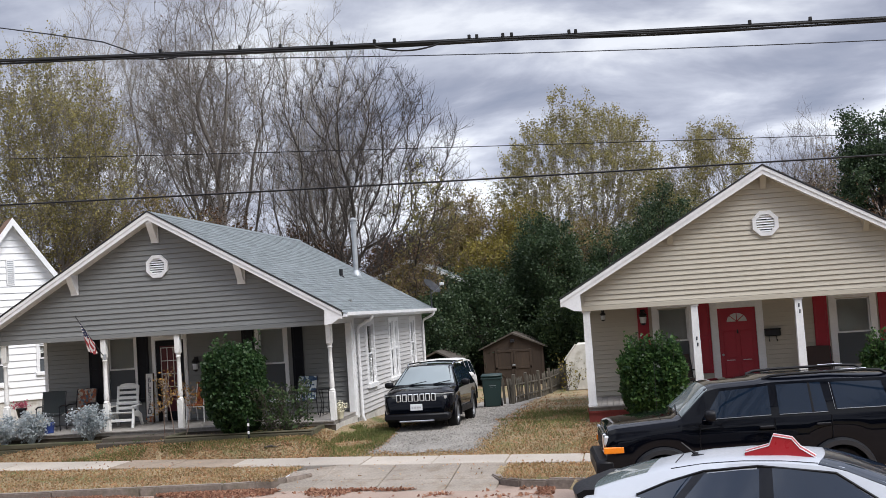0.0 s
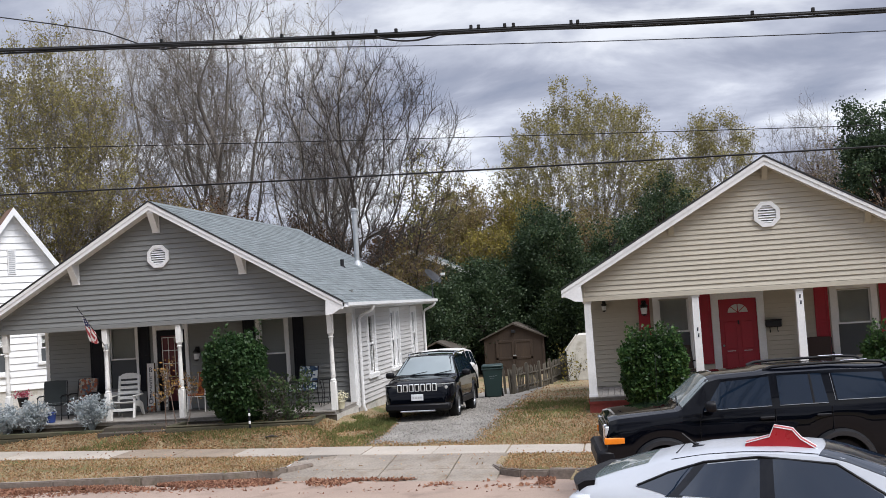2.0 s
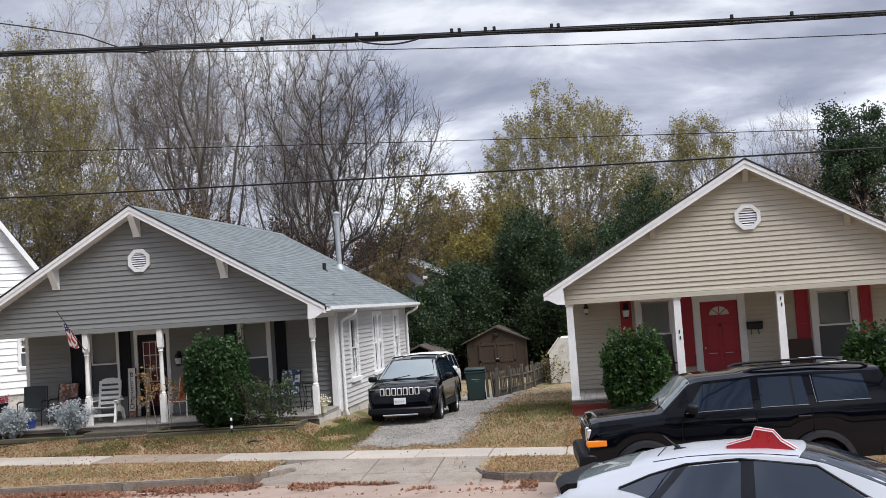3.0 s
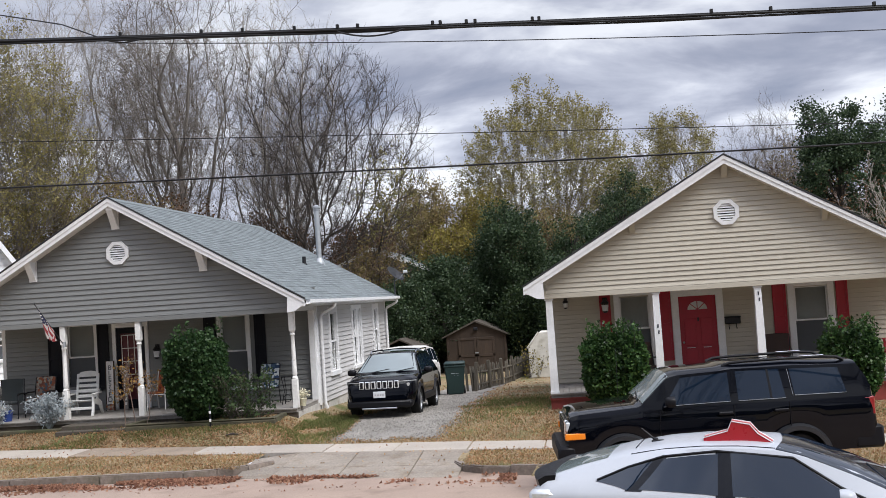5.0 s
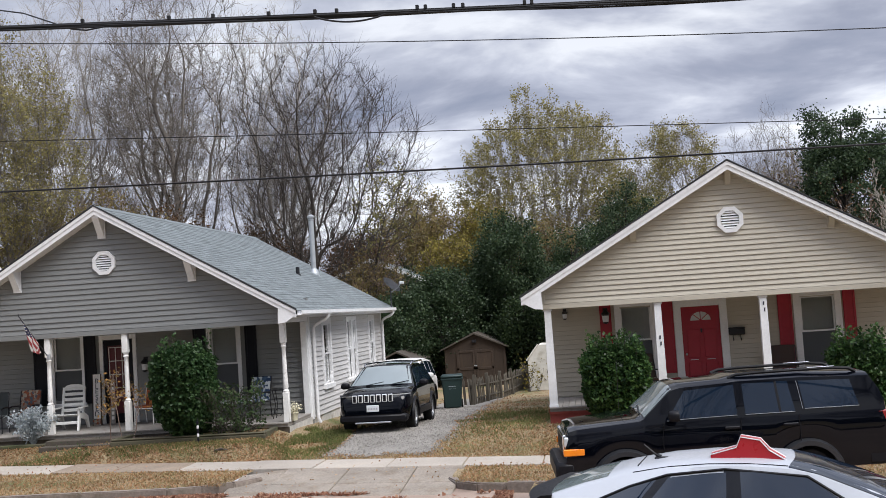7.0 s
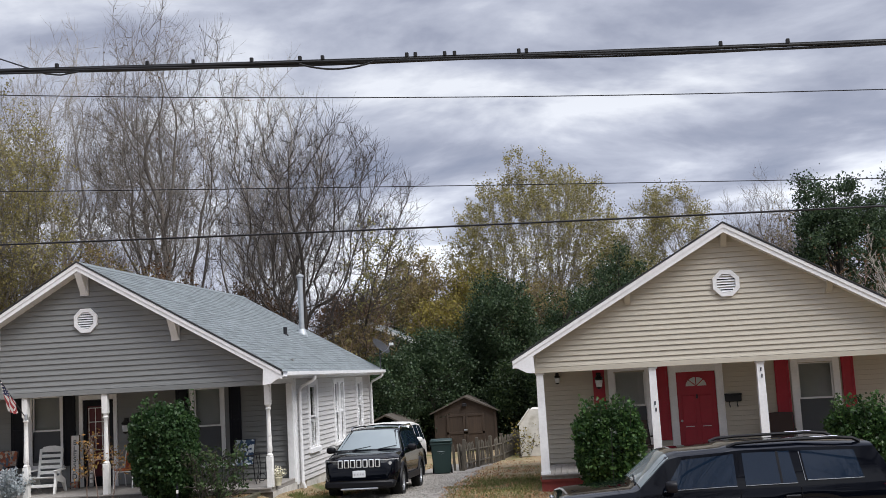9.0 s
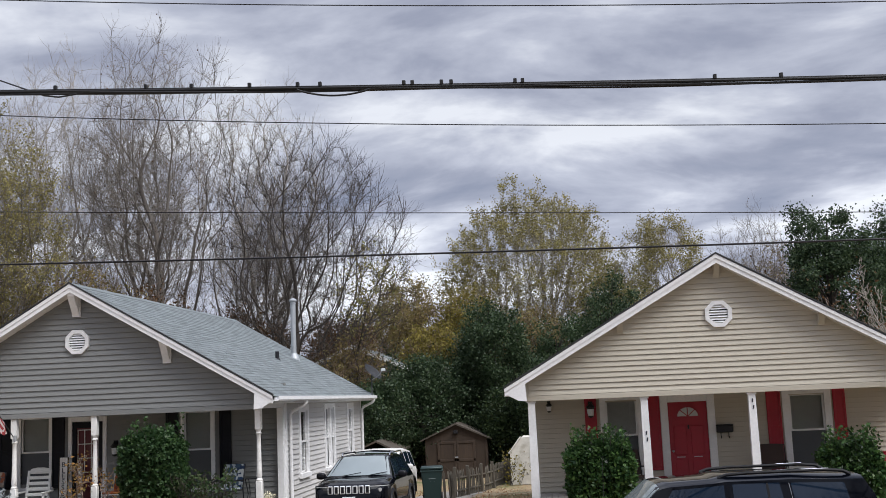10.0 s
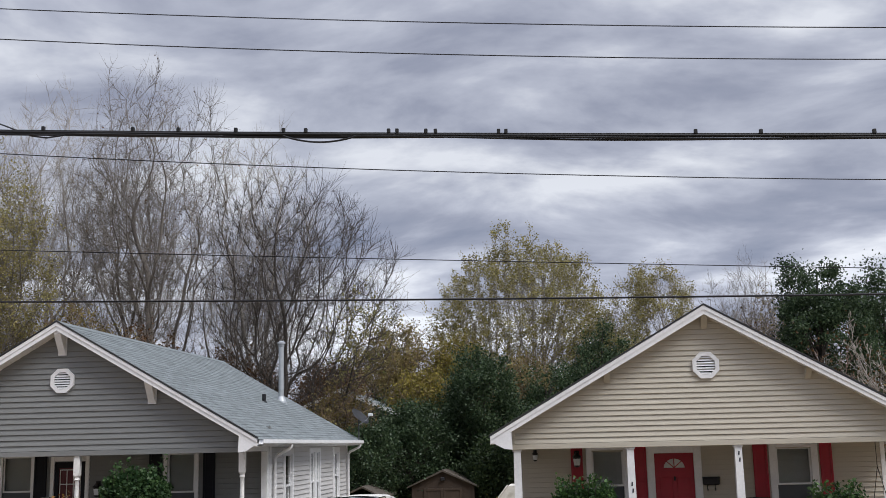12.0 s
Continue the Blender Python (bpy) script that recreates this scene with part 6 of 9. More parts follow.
def wheelie_bin():
    y = 33.6
    z = ground_z(2.0, y)
    S = thing("wheelie_bin", Matrix.Translation((1.70, y, z)) @ pose(0, 0, 0, 0, 0, 6), "dark green wheeled rubbish bin", "bin")
    bm = bmesh.new()
    lo = [(-0.25, -0.26), (0.25, -0.26), (0.25, 0.26), (-0.25, 0.26)]
    hi = [(-0.32, -0.36), (0.32, -0.36), (0.32, 0.36), (-0.32, 0.36)]
    a = [bm.verts.new((x, yy, 0.04)) for x, yy in lo]
    b = [bm.verts.new((x, yy, 0.96)) for x, yy in hi]
    bm.faces.new(a[::-1]), bm.faces.new(b)
    for i in range(4):
        bm.faces.new((a[i], a[(i + 1) % 4], b[(i + 1) % 4], b[i]))
    bmesh.ops.bevel(bm, geom=bm.edges[:], offset=0.03, segments=2, affect="EDGES")
    part("bin_body", bm, M["bin_green"], S, smooth=True)
    part("lid", boxes((-0.335, 0.335, -0.39, 0.37, 0.965, 1.05), bevel=0.035), M["bin_green"], S, smooth=True)
    part("rim", boxes((-0.34, 0.34, -0.375, 0.37, 0.90, 0.955), bevel=0.015), M["bin_green"], S)
    part("handle", tube(bmesh.new(), [(-0.25, 0.40, 0.98), (0.25, 0.40, 0.98)], 0.018, 8), M["bin_green"], S)
    for i in range(4):
        part("label_bar", boxes((-0.12 + 0.03 * (i % 2), 0.12, -0.006, 0.0, 0, 0.028)), M["plate"], S, m=Matrix.Translation((0, -0.327 + 0.0085 * i, 0.70 - 0.07 * i)) @ pose(0, 0, 0, -6.2, 0, 0))
    for s in (-1, 1):
        part("wheel", lathe(bmesh.new(), [(0.13, -0.03), (0.13, 0.03)], 20), M["rubber"], S, m=Matrix.Translation((s * 0.27, 0.28, 0.13)) @ pose(0, 0, 0, 0, 90, 0))


def far_house():
    H = thing("house", (-4.0, 50.5, -0.55), "distant grey gabled house behind trees", "house")
    part("wall", prism(bmesh.new(), [(-2.6, -0.5), (2.6, -0.5), (2.6, 4.9), (0, 6.05), (-2.6, 4.9)], "y", 0, 8), M["siding_grey"], H)
    for s in (-1, 1):
        part("roof", prism(bmesh.new(), [(0, 6.25), (s * 2.95, 4.95), (s * 2.95, 4.83), (0, 6.10)], "y", -0.3, 8.2), M["shingle_bulk"], H)
        part("rake_board", prism(bmesh.new(), [(0, 6.26), (s * 2.95, 4.96), (s * 2.95, 4.80), (0, 6.08)], "y", -0.34, -0.301), M["white"], H)
    part("window", boxes((-0.4, 0.4, -0.03, 0.01, 3.4, 4.5)), M["tint"], H)
    O = thing("outbuilding", (-1.45, 43.6, -0.35), "low outbuilding with a brown shingle roof", "shed")
    part("wall", boxes((-1.6, 0.40, 0, 3, 0, 1.30)), M["shed_brown"], O)
    part("roof", prism(bmesh.new(), [(-1.9, 1.15), (-0.3, 1.85), (0.55, 1.42), (0.55, 1.36), (-0.3, 1.78), (-1.9, 1.08)], "y", -0.3, 3.3), M["shingle_dark"], O)


brown_shed()
white_shed()
picket_fence()
wheelie_bin()
far_house()


# ---- plants ----
def leaf_material(name, colors, rough=0.6, spread=0.35):
    """Leaves: hue and brightness vary from leaf to leaf; light passes through a little."""
    m = bpy.data.materials.new(name)
    m.use_nodes = True
    nt = m.node_tree
    N, L = nt.nodes.new, nt.links.new
    b = nt.nodes["Principled BSDF"]
    b.inputs["Roughness"].default_value = rough
    b.inputs["Specular IOR Level"].default_value = 0.25
    g = N("ShaderNodeNewGeometry")
    ramp = N("ShaderNodeValToRGB")
    e = ramp.color_ramp.elements
    e[0].color, e[1].color = (*colors[0], 1), (*colors[-1], 1)
    for i, c in enumerate(colors[1:-1]):
        e.new((i + 1) / (len(colors) - 1)).color = (*c, 1)
    L(g.outputs["Random Per Island"], ramp.inputs[0])
    tc = N("ShaderNodeTexCoord")
    n = N("ShaderNodeTexNoise")
    n.inputs["Scale"].default_value = 0.9
    L(tc.outputs["Object"], n.inputs[0])
    r = N("ShaderNodeMapRange")
    r.inputs["From Min"].default_value, r.inputs["From Max"].default_value = 0.3, 0.7
    r.inputs["To Min"].default_value, r.inputs["To Max"].default_value = 1 - spread, 1 + spread
    L(n.outputs[0], r.inputs[0])
    v = N("ShaderNodeVectorMath"); v.operation = "SCALE"
    L(ramp.outputs[0], v.inputs[0]); L(r.outputs[0], v.inputs["Scale"])
    L(v.outputs[0], b.inputs["Base Color"])
    tr = N("ShaderNodeBsdfTranslucent")
    L(v.outputs[0], tr.inputs[0])
    mx = N("ShaderNodeMixShader")
    mx.inputs[0].default_value = 0.40
    L(b.outputs[0], mx.inputs[1]); L(tr.outputs[0], mx.inputs[2])
    L(mx.outputs[0], nt.nodes["Material Output"].inputs[0])
    return m


M["leaf_holly"] = leaf_material("glossy_evergreen_leaf", [(0.018, 0.036, 0.018), (0.046, 0.076, 0.036), (0.085, 0.122, 0.060), (0.025, 0.047, 0.024)], 0.42)
M["leaf_box"] = leaf_material("clipped_shrub_leaf", [(0.014, 0.036, 0.014), (0.034, 0.076, 0.027), (0.072, 0.130, 0.046), (0.020, 0.050, 0.018)], 0.42, 0.35)
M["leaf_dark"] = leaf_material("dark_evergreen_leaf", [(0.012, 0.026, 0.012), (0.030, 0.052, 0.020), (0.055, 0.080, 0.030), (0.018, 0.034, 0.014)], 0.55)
M["leaf_olive"] = leaf_material("olive_autumn_leaf", [(0.13, 0.13, 0.045), (0.23, 0.215, 0.08), (0.19, 0.165, 0.06), (0.30, 0.265, 0.11)], 0.7)
M["leaf_yellow"] = leaf_material("yellow_autumn_leaf", [(0.28, 0.23, 0.06), (0.22, 0.18, 0.05), (0.16, 0.15, 0.045), (0.36, 0.28, 0.06)], 0.7)
M["leaf_lime"] = leaf_material("thin_lime_autumn_leaf", [(0.19, 0.18, 0.065), (0.29, 0.26, 0.10), (0.24, 0.20, 0.08), (0.36, 0.315, 0.14)], 0.7)
M["leaf_brown"] = leaf_material("brown_autumn_leaf", [(0.22, 0.165, 0.075), (0.27, 0.21, 0.09), (0.16, 0.13, 0.06), (0.25, 0.22, 0.085)], 0.8)
M["leaf_rust"] = leaf_material("rusty_brown_leaf", [(0.12, 0.065, 0.03), (0.08, 0.05, 0.028), (0.17, 0.09, 0.04), (0.06, 0.045, 0.028)], 0.8)
M["leaf_orange"] = leaf_material("orange_sapling_leaf", [(0.40, 0.19, 0.05), (0.28, 0.16, 0.05), (0.22, 0.17, 0.06), (0.45, 0.25, 0.08)], 0.7)
M["leaf_silver"] = leaf_material("silver_grey_leaf", [(0.36, 0.40, 0.42), (0.46, 0.50, 0.53), (0.28, 0.33, 0.34), (0.55, 0.58, 0.60)], 0.8, 0.15)
M["leaf_shrub"] = leaf_material("sparse_green_leaf", [(0.05, 0.09, 0.03), (0.08, 0.12, 0.05), (0.035, 0.07, 0.03), (0.11, 0.13, 0.06)], 0.7)
M["litter"] = leaf_material("fallen_leaf", [(0.27, 0.12, 0.08), (0.36, 0.19, 0.12), (0.19, 0.09, 0.065), (0.42, 0.25, 0.16), (0.32, 0.15, 0.10)], 0.85, 0.2)
M["litter_tan"] = leaf_material("dry_tan_leaf", [(0.37, 0.22, 0.115), (0.43, 0.30, 0.17), (0.29, 0.16, 0.085), (0.37, 0.21, 0.115)], 0.85, 0.15)
M["grass"] = leaf_material("grass_blade", [(0.14, 0.14, 0.045), (0.28, 0.20, 0.09), (0.37, 0.26, 0.13), (0.31, 0.22, 0.11), (0.22, 0.18, 0.07)], 0.85, 0.3)
M["grass_green"] = leaf_material("green_grass_blade", [(0.09, 0.12, 0.035), (0.15, 0.18, 0.06), (0.20, 0.20, 0.08), (0.13, 0.14, 0.05)], 0.85, 0.3)
M["bark"] = mat("grey_bark", (0.165, 0.145, 0.128), 0.95, grain=0.25, scale=8, stain=0.3, stain_scale=0.35, bump=0.5, stretch=(2, 2, 0.5))
M["bark_pale"] = mat("pale_bark", (0.27, 0.245, 0.215), 0.95, grain=0.25, scale=8, stain=0.3, stain_scale=0.35, bump=0.5, stretch=(2, 2, 0.5))
M["bark_dark"] = mat("dark_bark", (0.06, 0.05, 0.043), 0.95, grain=0.3, scale=8, stain=0.3, stain_scale=0.4, bump=0.5, stretch=(2, 2, 0.5))
M["bark_red"] = mat("reddish_twig_bark", (0.21, 0.15, 0.12), 0.95, grain=0.25, scale=8, stain=0.3, stain_scale=0.4, bump=0.4)


def leaf_mesh(name, pts, size, material, seed=0, up=0.3, aspect=1.7):
    """Small diamond leaves at pts, turned at random."""
    rng = np.random.default_rng(seed)
    pts = np.asarray(pts, float)
    n = len(pts)
    a = rng.normal(size=(n, 3))
    a /= np.linalg.norm(a, axis=1)[:, None]
    nrm = rng.normal(size=(n, 3)) + np.array([0, 0, up])
    b = np.cross(a, nrm)
    b /= np.linalg.norm(b, axis=1)[:, None] + 1e-9
    s = size * rng.uniform(0.65, 1.35, n)[:, None]
    v = np.stack([pts - a * s * 0.5, pts + b * s * 0.5 / aspect, pts + a * s * 0.5, pts - b * s * 0.5 / aspect], 1).reshape(-1, 3)
    me = bpy.data.meshes.new(name)
    me.vertices.add(4 * n)
    me.vertices.foreach_set("co", v.ravel())
    me.loops.add(4 * n)
    me.loops.foreach_set("vertex_index", np.arange(4 * n))
    me.polygons.add(n)
    me.polygons.foreach_set("loop_start", np.arange(0, 4 * n, 4))
    me.polygons.foreach_set("loop_total", np.full(n, 4))
    me.update(calc_edges=True)
    me.materials.append(material)
    return me


def tubes_mesh(name, lines, material):
    """Many tapering tubes in one mesh. lines: (points, radii, sides)."""
    vs, fs, base = [], [], 0
    for pts, rad, n in lines:
        P = np.asarray(pts, float)
        d = np.gradient(P, axis=0)
        d /= np.linalg.norm(d, axis=1)[:, None] + 1e-9
        ref = np.array([0.31, 0.95, 0.05]) if abs(d[0][2]) > 0.5 else np.array([0.05, 0.1, 0.99])
        u = np.cross(d, ref)
        u /= np.linalg.norm(u, axis=1)[:, None] + 1e-9
        w = np.cross(d, u)
        ang = np.arange(n) * 2 * np.pi / n
        ring = P[:, None, :] + (u[:, None, :] * np.cos(ang)[None, :, None] + w[:, None, :] * np.sin(ang)[None, :, None]) * np.asarray(rad)[:, None, None]
        vs.append(ring.reshape(-1, 3))
        k = len(P)
        i = np.arange(k - 1)[:, None] * n + np.arange(n)[None, :] + base
        j = np.arange(k - 1)[:, None] * n + (np.arange(n)[None, :] + 1) % n + base
        fs.append(np.stack([i, j, j + n, i + n], -1).reshape(-1, 4))
        base += k * n
    v, f = np.concatenate(vs), np.concatenate(fs)
    me = bpy.data.meshes.new(name)
    me.vertices.add(len(v))
    me.vertices.foreach_set("co", v.ravel())
    me.loops.add(f.size)
    me.loops.foreach_set("vertex_index", f.ravel())
    me.polygons.add(len(f))
    me.polygons.foreach_set("loop_start", np.arange(0, f.size, 4))
    me.polygons.foreach_set("loop_total", np.full(len(f), 4))
    me.polygons.foreach_set("use_smooth", np.ones(len(f), bool))
    me.update(calc_edges=True)
    me.materials.append(material)
    return me


def branching(seed, height, trunk_r, stems=1, spread=24, levels=4, kids=(7, 7, 6, 5), lengths=(0.50, 0.40, 0.42, 0.5), angle=(32, 38, 40, 42), lift=0.25, start=0.25, wob=0.10, fine=0.008):
    """Trunk, limbs and twigs as lines; returns (thick lines, thin lines, twig ends)."""
    rng = np.random.default_rng(seed)
    thick, thin, tips = [], [], []

    def line(p, d, length, r0, r1, k, level):
        pts, cur, dd = [p], p.copy(), d.copy()
        for _ in range(k):
            dd = dd + rng.normal(size=3) * wob + np.array([0, 0, lift * (0.03 if level == 0 else 0.16)])
            dd /= np.linalg.norm(dd)
            cur = cur + dd * length / k
            pts.append(cur.copy())
        rad = np.linspace(r0, r1, k + 1)
        return np.array(pts), rad

    def off(d, deg):
        r = rng.normal(size=3)
        r -= d * r.dot(d)
        r /= np.linalg.norm(r) + 1e-9
        a = math.radians(deg)
        v = d * math.cos(a) + r * math.sin(a)
        return v / np.linalg.norm(v)

    def grow(p, d, length, r, level):
        k = (9, 6, 4, 3, 2)[min(level, 4)]
        tip = r * (0.28 if level < levels else 0.5)
        pts, rad = line(p, d, length, r, tip, k, level)
        (thick if level <= 1 else thin).append((pts, rad, (8, 5, 4, 3, 3)[min(level, 4)]))
        if level >= levels:
            tips.append(pts[-1]); tips.append(pts[len(pts) // 2])
            return
        n = kids[level]
        for i in range(n):
            t = (start if level == 0 else 0.18) + (1 - (start if level == 0 else 0.18)) * (i + rng.uniform(0, 1)) / n
            q = min(t * k, k - 1e-6)
            a, f = int(q), q - int(q)
            pp = pts[a] * (1 - f) + pts[a + 1] * f
            dd = pts[a + 1] - pts[a]
            dd /= np.linalg.norm(dd)
            rr = rad[a] * (1 - f) + rad[a + 1] * f
            ln = length * lengths[level] * rng.uniform(0.7, 1.25) * (1.15 - 0.55 * t)
            cd = off(dd, angle[level] * rng.uniform(0.6, 1.3))
            cd[2] = cd[2] * (1 - lift * 0.4) + lift * 0.6
            cd /= np.linalg.norm(cd)
            grow(pp, cd, ln, max(rr * 0.58, fine), level + 1)
    for s in range(stems):
        a = 2 * math.pi * (s + rng.uniform(0, 0.6)) / stems
        tilt = math.radians(spread * rng.uniform(0.35, 1.0)) if stems > 1 else math.radians(rng.uniform(0, 5))
        d = np.array([math.sin(tilt) * math.cos(a), math.sin(tilt) * math.sin(a), math.cos(tilt)])
        grow(np.array([0.12 * math.cos(a), 0.12 * math.sin(a), -0.3]) * (stems > 1) + np.array([0, 0, -0.2]), d, height * rng.uniform(0.85, 1.0), trunk_r * rng.uniform(0.7, 1.0), 0)
    return thick, thin, np.array(tips)


def tree(name, seed, m, label, bark, leaf=None, leaf_size=0.12, leaf_n=0, leaf_fuzz=0.35, group="", **kw):
    T = thing(name, m, label, "tree", group)
    thick, thin, tips = branching(seed, **kw)
    part("trunk", tubes_mesh("trunk", thick, bark), None, T)
    tagged(part("twig_mass", tubes_mesh("twig_mass", thin, bark), None, T), kind="stuff")
    if leaf_n:
        rng = np.random.default_rng(seed + 99)
        pick = tips[rng.integers(0, len(tips), leaf_n)] + rng.normal(size=(leaf_n, 3)) * leaf_fuzz
        part("crown", leaf_mesh("crown", pick, leaf_size, leaf, seed), None, T)
    return T


def clumps(seed, n, center, size, clump, count, floor=None):
    """Leaf places in many small clumps within an uneven ellipsoid."""
    rng = np.random.default_rng(seed)
    d = rng.normal(size=(n, 3))
    d /= np.linalg.norm(d, axis=1)[:, None]
    r = rng.uniform(0.45, 1.0, n) ** 0.6
    lump = np.array([0.84 + 0.34 * noise.noise(Vector((*(v * 1.7 + seed), ))) for v in d])
    c = d * (r * lump)[:, None] * np.array(size) + np.array(center)
    k = rng.integers(0, n, count)
    p = c[k] + rng.normal(size=(count, 3)) * clump * rng.uniform(0.6, 1.3, n)[k][:, None]
    if floor is not None:
        p = p[p[:, 2] > floor]
    return p, c


def evergreen(name, seed, pos, size, count, material, label, leaf=0.115, clump=0.24, n=230, group=""):
    """A dense evergreen: a forked trunk, limbs to each clump, and clumps of leaves from near the ground up."""
    T = thing(name, pos, label, "tree", group)
    p, c = clumps(seed, n, (0, 0, size[2] * 1.02), size, clump, int(count * 1.6), 0.1)
    rng = np.random.default_rng(seed)
    lines = [(np.array([(0, 0, -0.3), (0.1, 0, size[2] * 0.5), (0.0, 0.1, size[2]), (0.1, 0, size[2] * 1.7)]), (0.2, 0.16, 0.11, 0.03), 7)]
    part("trunk", tubes_mesh("trunk", lines, M["bark_dark"]), None, T)
    limbs = []
    for q in c[:: max(1, n // 60)]:
        z = max(0.4, min(q[2] * 0.75, size[2] * 1.5))
        limbs.append((np.array([(0, 0, z), (q[0] * 0.5, q[1] * 0.5, (z + q[2]) / 2 + 0.1), q]), (0.05, 0.03, 0.01), 4))
    tagged(part("limb_mass", tubes_mesh("limb_mass", limbs, M["bark_dark"]), None, T), kind="stuff")
    part("crown", leaf_mesh("crown", p, leaf, material, seed, up=0.6, aspect=1.5), None, T)
    return T


def shrub(name, seed, pos, half, count, material, label, leaf=0.075, sharp=2.5, shoots=0):
    """A clipped shrub: leaves over a rounded block, thinner inside, with stems below and a few stray shoots."""
    S = thing(name, pos, label, "shrub")
    rng = np.random.default_rng(seed)
    d = rng.uniform(-1, 1, size=(count, 3))
    d[np.arange(count), rng.integers(0, 3, count)] = rng.choice((-1.0, 1.0), count)
    k = (np.abs(d) ** sharp).sum(1) ** (1 / sharp)
    d /= k[:, None]
    d[:, :2] *= (1 - 0.34 * np.clip(-d[:, 2], 0, 1) ** 1.5)[:, None]
    lump = np.array([1 + 0.14 * noise.noise(Vector((v[0] * 2.2 + seed, v[1] * 2.2, v[2] * 2.2))) + 0.12 * noise.noise(Vector((v[0] * 7, v[1] * 7 + seed, v[2] * 7))) for v in d])
    r = 1.03 - np.abs(rng.normal(size=count)) * 0.10
    p = d * (r * lump)[:, None] * np.array(half) + np.array([0, 0, half[2] + 0.12]) + rng.normal(size=(count, 3)) * 0.02
    lines = []
    for i in range(9):
        a = 2 * math.pi * i / 9
        lines.append((np.array([(0.05 * math.cos(a), 0.05 * math.sin(a), -0.1), (0.15 * math.cos(a), 0.15 * math.sin(a), half[2] * 0.5), (half[0] * 0.6 * math.cos(a), half[1] * 0.6 * math.sin(a), half[2] * 1.3)]), (0.03, 0.022, 0.008), 5))
    extra = []
    for i in range(shoots):
        x, y = rng.uniform(-0.8, 0.8) * half[0], rng.uniform(-0.8, 0.5) * half[1]
        h = rng.uniform(0.08, 0.40)
        z = half[2] * 2.0 + 0.09
        lines.append((np.array([(x, y, z - 0.3), (x + rng.normal() * 0.05, y, z + h)]), (0.008, 0.004), 3))
        extra.append(np.stack([np.full(26, x), np.full(26, y), z + h * rng.uniform(-0.3, 1.05, 26)], 1) + rng.normal(size=(26, 3)) * 0.045)
    if extra:
        p = np.concatenate([p, *extra])
    part("stems", tubes_mesh("stems", lines, M["bark_dark"]), None, S)
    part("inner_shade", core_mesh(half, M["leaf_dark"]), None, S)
    part("foliage", leaf_mesh("foliage", p, leaf, material, seed, up=0.2, aspect=1.5), None, S)
    return S


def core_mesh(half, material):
    """A solid dark core that stands for the shade deep inside a shrub."""
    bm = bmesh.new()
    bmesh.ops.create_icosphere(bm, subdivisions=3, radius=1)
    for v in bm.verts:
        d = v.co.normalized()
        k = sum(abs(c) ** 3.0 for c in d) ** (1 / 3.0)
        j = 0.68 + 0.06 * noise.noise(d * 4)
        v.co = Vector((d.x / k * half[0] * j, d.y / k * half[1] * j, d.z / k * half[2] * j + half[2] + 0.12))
    return mesh_of("shade_core", bm, material)


def skeleton(seed, crowns, pull=0.6, lean=(0, 0), stem_h=1.5, stem_r=0.2, twig_r=0.011, low=1.2):
    """A tree grown to fill its crown: every place in it is joined to the wood by the shortest way that keeps the path to the root short.
    crowns: centre, half sizes and number of places of each lobe, from the foot of the trunk. Returns nodes, parents, radii."""
    rng = np.random.default_rng(seed)
    pts = []
    for c, half, n in crowns:
        d = rng.normal(size=(n, 3))
        d /= np.linalg.norm(d, axis=1)[:, None]
        lump = np.array([0.90 + 0.22 * noise.noise(Vector((v[0] * 2.1 + seed, v[1] * 2.1, v[2] * 2.1))) + 0.10 * noise.noise(Vector((v[0] * 6 + seed, v[1] * 6, v[2] * 6))) for v in d])
        p = d * (rng.uniform(0.02, 1, n) ** 0.42 * lump)[:, None] * np.array(half) + np.array(c)
        pts.append(p[p[:, 2] > low])
    k = max(3, int(stem_h / 0.5))
    stem = np.stack([np.linspace(0, lean[0], k), np.linspace(0, lean[1], k), np.linspace(-0.4, stem_h, k)], 1)
    P = np.concatenate([stem, *pts])
    n = len(P)
    parent = np.full(n, -1)
    reach = np.zeros(n)
    cost, via = np.full(n, 1e9), np.zeros(n, int)
    done = np.zeros(n, bool)
    order = []

    def join(i):
        done[i] = True
        order.append(i)
        d = np.linalg.norm(P - P[i], axis=1)
        c = d + pull * (reach[i] + d) + 0.9 * np.maximum(P[i, 2] - P[:, 2], 0)
        better = (c < cost) & ~done
        cost[better], via[better] = c[better], i
    for i in range(k):
        parent[i] = i - 1
        reach[i] = 0 if i == 0 else reach[i - 1] + 0.15
        join(i)
    for _ in range(n - k):
        i = int(np.argmin(np.where(done, 1e12, cost)))
        parent[i] = via[i]
        reach[i] = reach[via[i]] + np.linalg.norm(P[i] - P[via[i]])
        join(i)
    area = np.full(n, (twig_r * 0.62) ** 2.25)
    kids = [[] for _ in range(n)]
    for i in reversed(order):
        if parent[i] >= 0:
            area[parent[i]] += area[i]
            kids[parent[i]].append(i)
    r = np.maximum(area ** (1 / 2.25), twig_r * 0.85)
    r = np.where(r > 0.03, 0.03 + (r - 0.03) * (stem_r - 0.03) / max(r.max() - 0.03, 1e-3), r)
    main = np.array([max(q, key=lambda j: r[j]) if q else -1 for q in kids])
    for _ in range(2):
        old = P.copy()
        ok = (parent >= 0) & (main >= 0)
        P[ok] = 0.5 * old[ok] + 0.25 * (old[parent[ok]] + old[main[ok]])
    return P, parent, r, main, order, k


